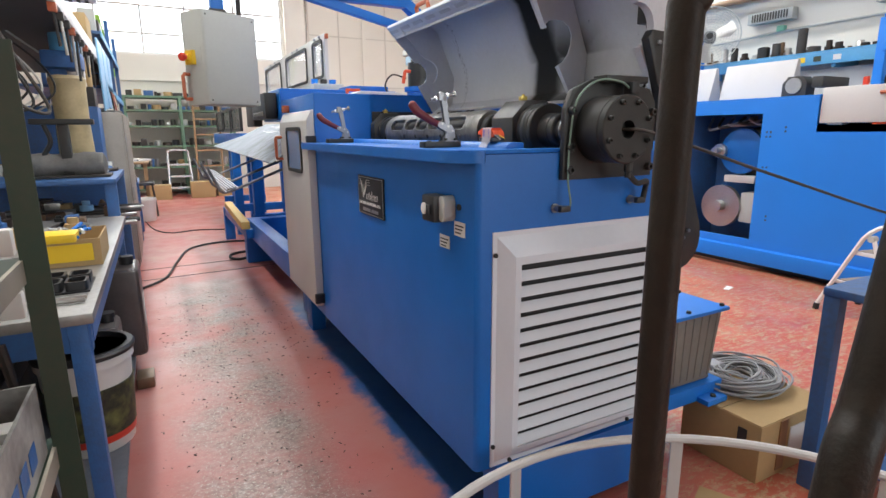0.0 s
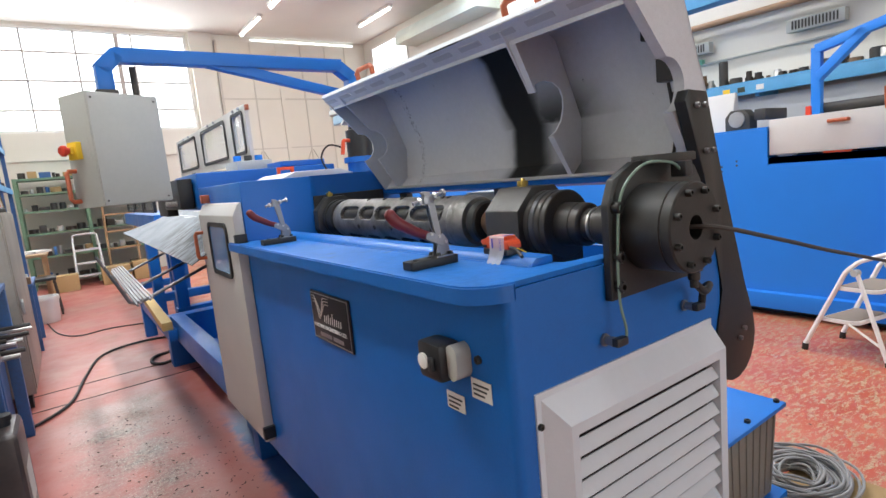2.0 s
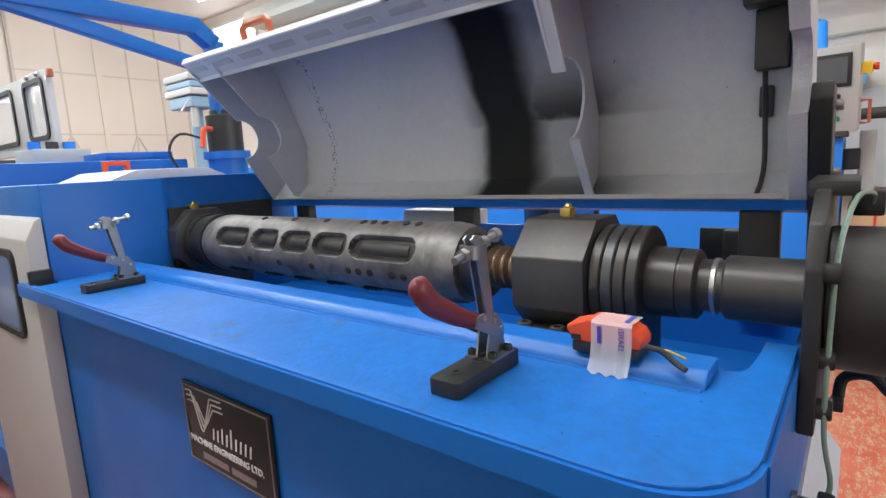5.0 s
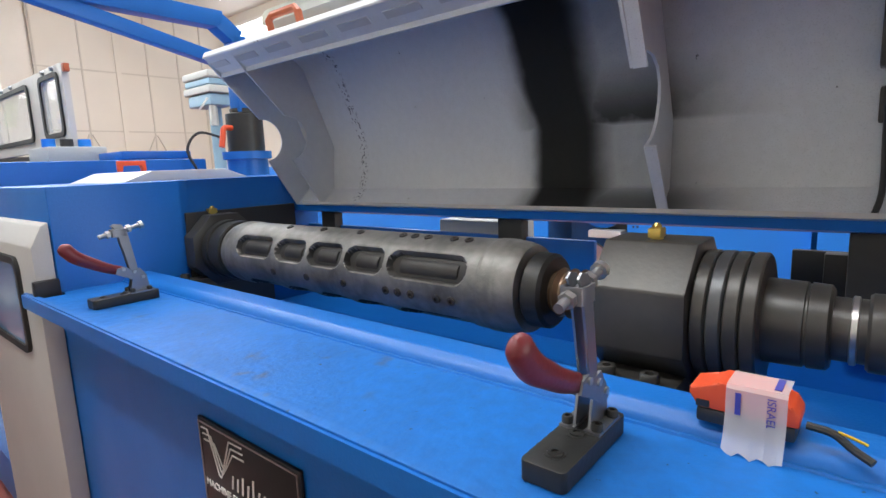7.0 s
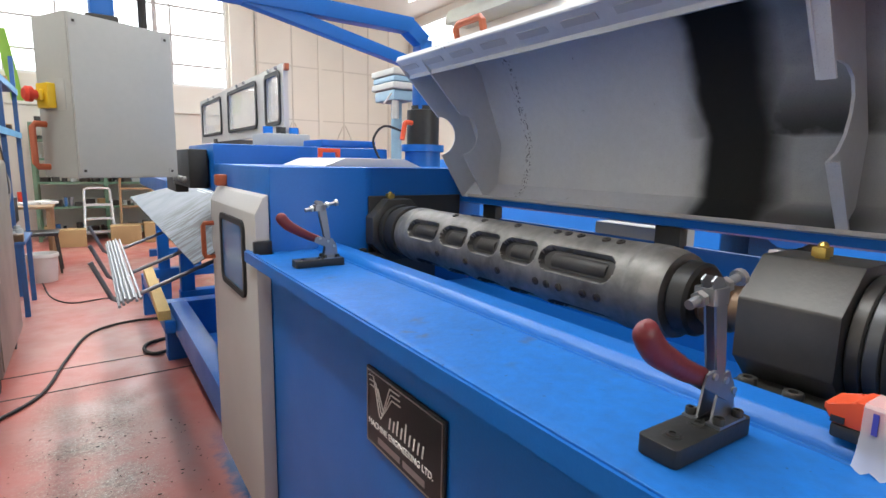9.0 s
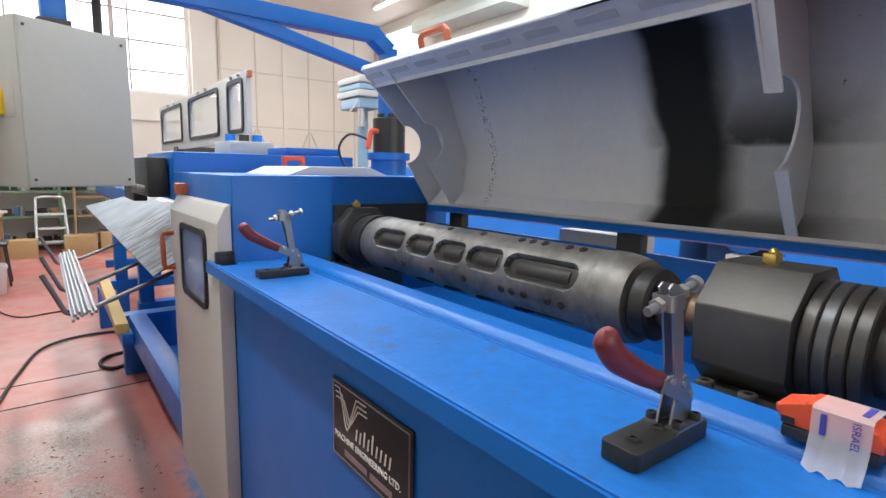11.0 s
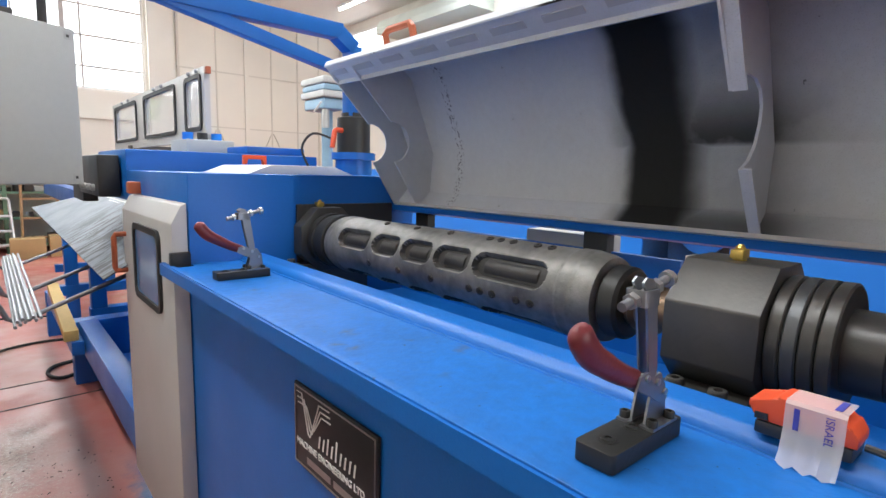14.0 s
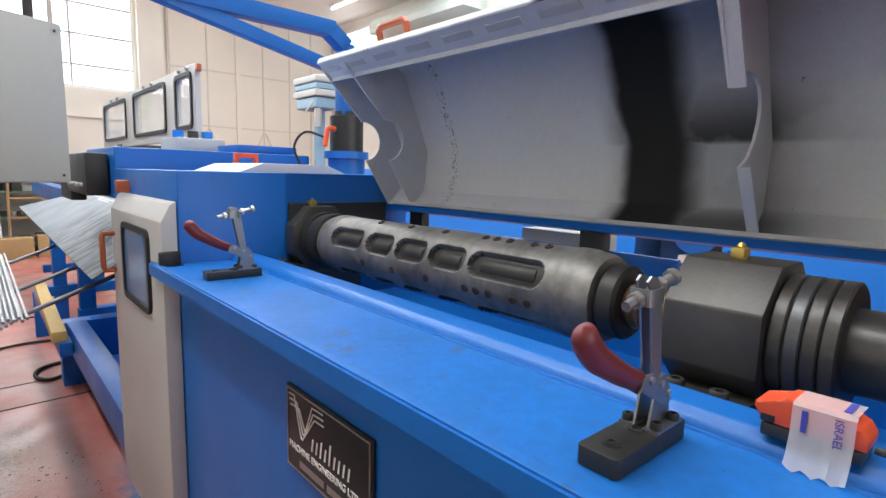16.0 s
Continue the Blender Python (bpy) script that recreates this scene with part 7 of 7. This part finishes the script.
part("top_rail", tube(glide([(0.85, 11.43, 0.76), (0.87, 11.44, 0.82), (1.02, 11.44, 0.83), (1.17, 11.44, 0.82), (1.19, 11.43, 0.76)], 4), 0.017, 8), M_ALU2, sl)
for z in (0.15, 0.35, 0.56):
    part("step", box(0.84, 1.20, 11.20 + z * 0.26, 11.34 + z * 0.26, z, z + 0.028, 0.003), M_ALU2, sl)
wl = thing("wooden_rack", (1.55, 11.35, 0.0), "narrow wooden ladder rack before the green shelving", "rack")
for x in (1.35, 1.78):
    part("rail", tube([(x - 0.05, 11.2, 0.0), (x, 11.45, 1.75)], 0.02, 6), M_WOOD, wl)
for k in range(6):
    part("rung", box(1.33, 1.79, 11.22 + 0.035 * k, 11.34 + 0.035 * k, 0.25 + 0.28 * k, 0.275 + 0.28 * k), M_WOOD, wl)
for x0, x1, y0, h in ((0.48, 0.84, 10.9, 0.25), (1.15, 1.55, 10.9, 0.28), (1.6, 1.95, 11.0, 0.3)):
    single("carton", box(x0, x1, y0, y0 + 0.28, 0, h, 0.004), M_CARD, "open brown cardboard carton on the floor", "carton", "cartons by the rack")
wt = thing("small_table", (0.15, 9.6, 0.0), "small wooden table with papers", "table")
part("tabletop", box(-0.3, 0.55, 9.2, 10.1, 0.70, 0.73, 0.004), M_WOOD, wt)
for x in (-0.25, 0.50):
    for y in (9.26, 10.04):
        part("leg", box(x - 0.02, x + 0.02, y - 0.02, y + 0.02, 0.0, 0.70), M_WOOD, wt)
for k in range(3):
    single("paper_stack", box(-0.11, 0.11, -0.14, 0.14, 0, 0.012 + 0.008 * k, turn=pose(0.08 + 0.17 * k, 9.5 + 0.1 * k, 0.731, 0, 0, 20 * k)), M_PAPER, "loose white papers on the small table", "papers", "paper stacks")
single("red_tin", rod((0.22, 9.95, 0.731), (0.22, 9.95, 0.86), 0.05, seg=16, bevel=0.004), M_ESTOP, "red round tin on the small table", "tin")
chd = thing("chair", (0.42, 9.0, 0.0), "dark padded chair with thin steel legs", "chair")
part("seat", box(0.20, 0.60, 8.8, 9.15, 0.43, 0.47, 0.015), M_BLACKPLASTIC, chd)
part("backrest", box(0.20, 0.24, 8.82, 9.13, 0.58, 0.85, 0.01), M_BLACKPLASTIC, chd)
for x in (0.23, 0.57):
    for y in (8.83, 9.12):
        part("leg", rod((x, y, 0.43), (x + (0.03 if x > 0.4 else -0.02), y, 0.0), 0.011, seg=8), M_DARK, chd)
bucket(0.46, 8.45, 0.14, 0.30, M_BUCKET, "white plastic bucket on the floor by the chair")
tb = thing("blue_stool_table", (0.30, 7.3, 0.0), "low dark blue steel stand", "stand")
part("stand_top", box(0.05, 0.46, 6.9, 7.6, 0.60, 0.625, 0.004), M_BLUEOLD, tb)
for x in (0.08, 0.43):
    for y in (6.94, 7.56):
        part("leg", box(x - 0.018, x + 0.018, y - 0.018, y + 0.018, 0.0, 0.60), M_BLUEOLD, tb)

# hoses, joints and swarf on the floor
single("air_line", tube(glide([(0.42, 4.75, 0.012), (0.62, 5.05, 0.012), (0.72, 5.6, 0.012), (0.85, 6.15, 0.012), (1.1, 6.35, 0.012), (1.4, 6.3, 0.012), (1.6, 6.0, 0.012)], 8), 0.0095, 8), M_RUBBER, "black rubber hose snaking over the floor", "hose")
single("air_line", tube(glide([(1.5, 5.7, 0.012), (1.25, 5.45, 0.012), (1.16, 5.55, 0.012), (1.22, 5.72, 0.012), (1.5, 5.8, 0.012)], 8), 0.012, 8), M_RUBBER, "loop of black rubber hose beside the machine", "hose")
single("thin_cable", tube(glide([(0.45, 8.3, 0.006), (0.55, 7.6, 0.006), (0.72, 7.25, 0.006), (1.0, 7.3, 0.006), (1.4, 7.15, 0.006)], 6), 0.007, 6), M_RUBBER, "thin dark cable on the floor", "cable")
for y in (5.05, 5.42):
    single("floor_joint", box(0.0, 1.9, -0.006, 0.006, 0.0005, 0.0025, turn=pose(-0.1, y, 0.0, 0, 0, 3)), M_DARK, "dark joint line in the floor", "joint", kind="structure")
sf = bmesh.new()
rnd = random.Random(2)
for k in range(420):
    x, y = rnd.uniform(0.55, 1.28), rnd.uniform(1.4, 4.6)
    if k < 40:
        x, y = rnd.gauss(1.05, 0.10), rnd.gauss(3.6, 0.35)
    s = rnd.uniform(0.0012, 0.0052) * (1.5 if k < 40 else 1.0)
    box(-s * rnd.uniform(0.8, 2.0), s, -s * rnd.uniform(0.2, 0.5), s * 0.3, 0.0005, 0.0025, bm=sf, turn=pose(x, y, 0, 0, 0, rnd.uniform(0, 180)))
single("floor_swarf", sf, M_RUST, "scattered dark swarf and rust flakes on the floor", "swarf", kind="stuff")
single("paper_scrap", box(-0.05, 0.05, -0.02, 0.02, 0.001, 0.004, turn=pose(4.2, 2.75, 0, 0, 0, 20)), M_PAPER, "scrap of white paper on the floor", "paper")

# ---- clutter on the left side ----
rnd = random.Random(21)


def odd_piece(x, y, z, size, m):
    """A small workshop piece: a block, a collar, a bar or a flat plate."""
    k = rnd.randrange(4)
    if k == 0:
        return box(x - size, x + size, y - size * 1.3, y + size * 1.3, z, z + size * rnd.uniform(0.8, 1.8), size * 0.12)
    if k == 1:
        return lathe([(0, size), (size * 0.9, size), (size * 0.9, size * 0.6), (size * 1.6, size * 0.6)], (x, y, z), (0, 0, 1), 14)
    if k == 2:
        return rod((x - size, y - size * 1.5, z + size * 0.5), (x + size, y + size * 1.5, z + size * 0.5), size * 0.48, seg=10)
    return prism(rounded(x - size, x + size, y - size * 1.6, y + size * 1.6, size * 0.3, 2), "z", z, z + size * 0.5, 0.001)


spots = [(rnd.uniform(-0.05, 0.30), rnd.uniform(2.3, 3.6), 0.7025) for _ in range(34)]
spots += [(rnd.uniform(-0.2, 0.42), rnd.uniform(4.2, 4.7), 0.8855) for _ in range(22)]
spots += [(rnd.uniform(0.0, 0.27), rnd.uniform(3.45, 5.5), 1.7605) for _ in range(26)]
spots += [(rnd.uniform(0.0, 0.42), rnd.uniform(3.9, 4.6), 0.6705) for _ in range(16)]
spots += [(rnd.uniform(0.1, 0.42), rnd.uniform(5.2, 6.1), 1.2755) for _ in range(18)]
spots += [(rnd.uniform(0.1, 0.42), rnd.uniform(6.95, 7.55), 0.6255) for _ in range(10)]
tones = (M_DARK, M_BLUEOLD, M_STEEL, M_TARNISH, M_GREYBOX, M_BLACK, M_CARD, M_RUST, M_BLUEPLAST, M_PAPER)
for x, y, z in spots:
    single("workshop_piece", odd_piece(x, y, z, rnd.uniform(0.018, 0.045), rnd), rnd.choice(tones), "small loose workshop piece among the bench clutter", "workshop piece", "bench clutter")
# pale panel added as a nearer stretch of the white wall behind the tools
single("near_wall_panel", box(-0.47, -0.44, 3.50, 5.50, 0.90, 1.715, 0.003), M_WALL, "off-white panel added for the pale wall behind the hanging hoses", "tool board")
for k in range(10):
    y, z = 3.60 + 0.17 * k, 1.62 - 0.03 * (k % 3)
    t = thing("spanner", (-0.435, y, z - 0.3), "steel spanner hanging on the off-white wall panel", "spanner", "spanners on the board")
    part("shank", rod((-0.432, y, z), (-0.432, y + 0.02 * (k % 2), z - 0.22 - 0.04 * (k % 3)), 0.009, seg=8), M_STEEL if k % 3 else M_DARK, t)
    part("jaw", ring_prism(rounded(y - 0.026, y + 0.026, z - 0.01, z + 0.045, 0.02), rounded(y - 0.013, y + 0.013, z + 0.004, z + 0.032, 0.01), "x", -0.439, -0.428), M_STEEL if k % 3 else M_DARK, t)
for k in range(9):
    y = 3.5 + 0.22 * k
    t = thing("hand_tool", (0.31, y, 1.45), "dark hand tool hanging from the overhead shelf", "hand tool", "hanging tools")
    part("shank", rod((0.315, y, 1.69), (0.315 + rnd.uniform(-0.01, 0.01), y + rnd.uniform(-0.03, 0.03), 1.47 + rnd.uniform(-0.06, 0.06)), 0.007, seg=8), M_STEEL if k % 2 else M_DARK, t)
    part("tool_head", box(0.298, 0.332, y - 0.02, y + 0.02, 1.65, 1.69, 0.005), M_DARK if k % 3 else M_HANDLE, t)
for k in range(4):
    single("cable_hank", tube(glide([(0.33, 6.3 + 0.2 * k, 1.30), (0.40, 6.35 + 0.2 * k, 1.1), (0.36, 6.42 + 0.2 * k, 0.9), (0.30, 6.38 + 0.2 * k, 1.1), (0.33, 6.3 + 0.2 * k, 1.30)], 6), 0.008, 6), (M_HANDLE, M_RUBBER, M_BLUE, M_GREYBOX)[k], "coloured cable hanging beside the cabinet", "cable", "hanging cables")
single("cable_rail", box(0.26, 0.345, 6.2, 7.1, 1.29, 1.32), M_BLUEOLD, "blue rail that carries hanging cables", "rail")
for y in (6.22, 7.06):
    single("rail_post", box(0.28, 0.32, y - 0.02, y + 0.02, 0.0, 1.289), M_BLUEOLD, "blue post under the cable rail", "post", "cable rail posts")

# long blue shelf behind the cabinet, with boxes, rolls and hoses
ls = thing("long_shelf", (0.1, 7.6, 0.0), "blue steel wall shelf crowded with small boxes", "shelf")
for z in (1.52, 1.98):
    part("shelf_board", box(-0.35, 0.335, 6.25, 9.1, z, z + 0.025), M_BLUEOLD, ls)
    part("shelf_edge", box(0.336, 0.345, 6.25, 9.1, z - 0.03, z + 0.03), M_LIGHTBLUE, ls)
for y in (7.78, 9.06):
    for x in (-0.32, 0.315):
        part("post", box(x - 0.02, x + 0.02, y - 0.02, y + 0.02, 0.0, 2.35), M_BLUEOLD, ls)
for k in range(26):
    y = 6.32 + 0.105 * k
    for z in (1.5455, 2.0055):
        if rnd.random() < 0.8:
            w, d, h = rnd.uniform(0.03, 0.07), rnd.uniform(0.03, 0.05), rnd.uniform(0.05, 0.20)
            x = rnd.uniform(0.12, 0.26)
            single("stored_box", box(x - w, x + w, y - d, y + d, z, z + h, 0.006), rnd.choice((M_DARK, M_BLUEOLD, M_GREYBOX, M_CARD, M_PAPER, M_BLUEPLAST, M_RUST)), "small stored box on the long blue shelf", "box", "boxes on the long shelf")
for k in range(5):
    y = 6.3 + 0.11 * k
    single("hose_loop", tube(glide([(0.352, y, 1.50), (0.375, y + 0.02, 1.25), (0.40, y + 0.10, 1.02), (0.385, y + 0.17, 1.22), (0.352, y + 0.18, 1.50)], 6), 0.007, 6), (M_RUBBER, M_HANDLE, M_GREYBOX, M_CARD, M_RUBBER)[k], "thin hose looped over the shelf edge", "hose", "hose loops")
# wall unit over the benches, grey louvred case
wu = thing("wall_heater", (0.1, 6.6, 2.35), "pale grey wall unit with a slotted underside", "heater")
part("unit_body", box(-0.2, 0.30, 6.3, 7.2, 2.40, 2.85, 0.01), M_WHITE, wu)
for k in range(6):
    part("slot", box(-0.15 + 0.07 * k, -0.12 + 0.07 * k, 6.33, 7.17, 2.394, 2.3995), M_DARK, wu)
for y in (6.4, 7.1):
    part("hanger", box(-1.35, -0.19, y - 0.015, y + 0.015, 2.6, 2.63), M_DARK, wu)
# rag and bottles on the drill and rack
single("spray_can", lathe([(0, 0.03), (0.15, 0.03), (0.17, 0.018), (0.2, 0.018)], (0.29, 4.99, 1.431), (0, 0, 1), 14), M_CARD, "brown spray can on the dark box", "can")
for k in range(4):
    single("wall_hose", tube(glide([(-0.1 + 0.05 * k, 3.43 + 0.03 * k, 1.70), (0.02 + 0.04 * k, 3.42, 1.5), (0.10 + 0.05 * k, 3.41 + 0.02 * k, 1.33 - 0.03 * k), (0.02 + 0.06 * k, 3.40, 1.22), (-0.06 + 0.05 * k, 3.41, 1.30)], 6), 0.006 + 0.002 * (k % 2), 8), (M_GREYBOX, M_ZINC, M_RUBBER, M_DARK)[k], "air hose hung in a loop by the bench", "hose", "hoses by the bench")
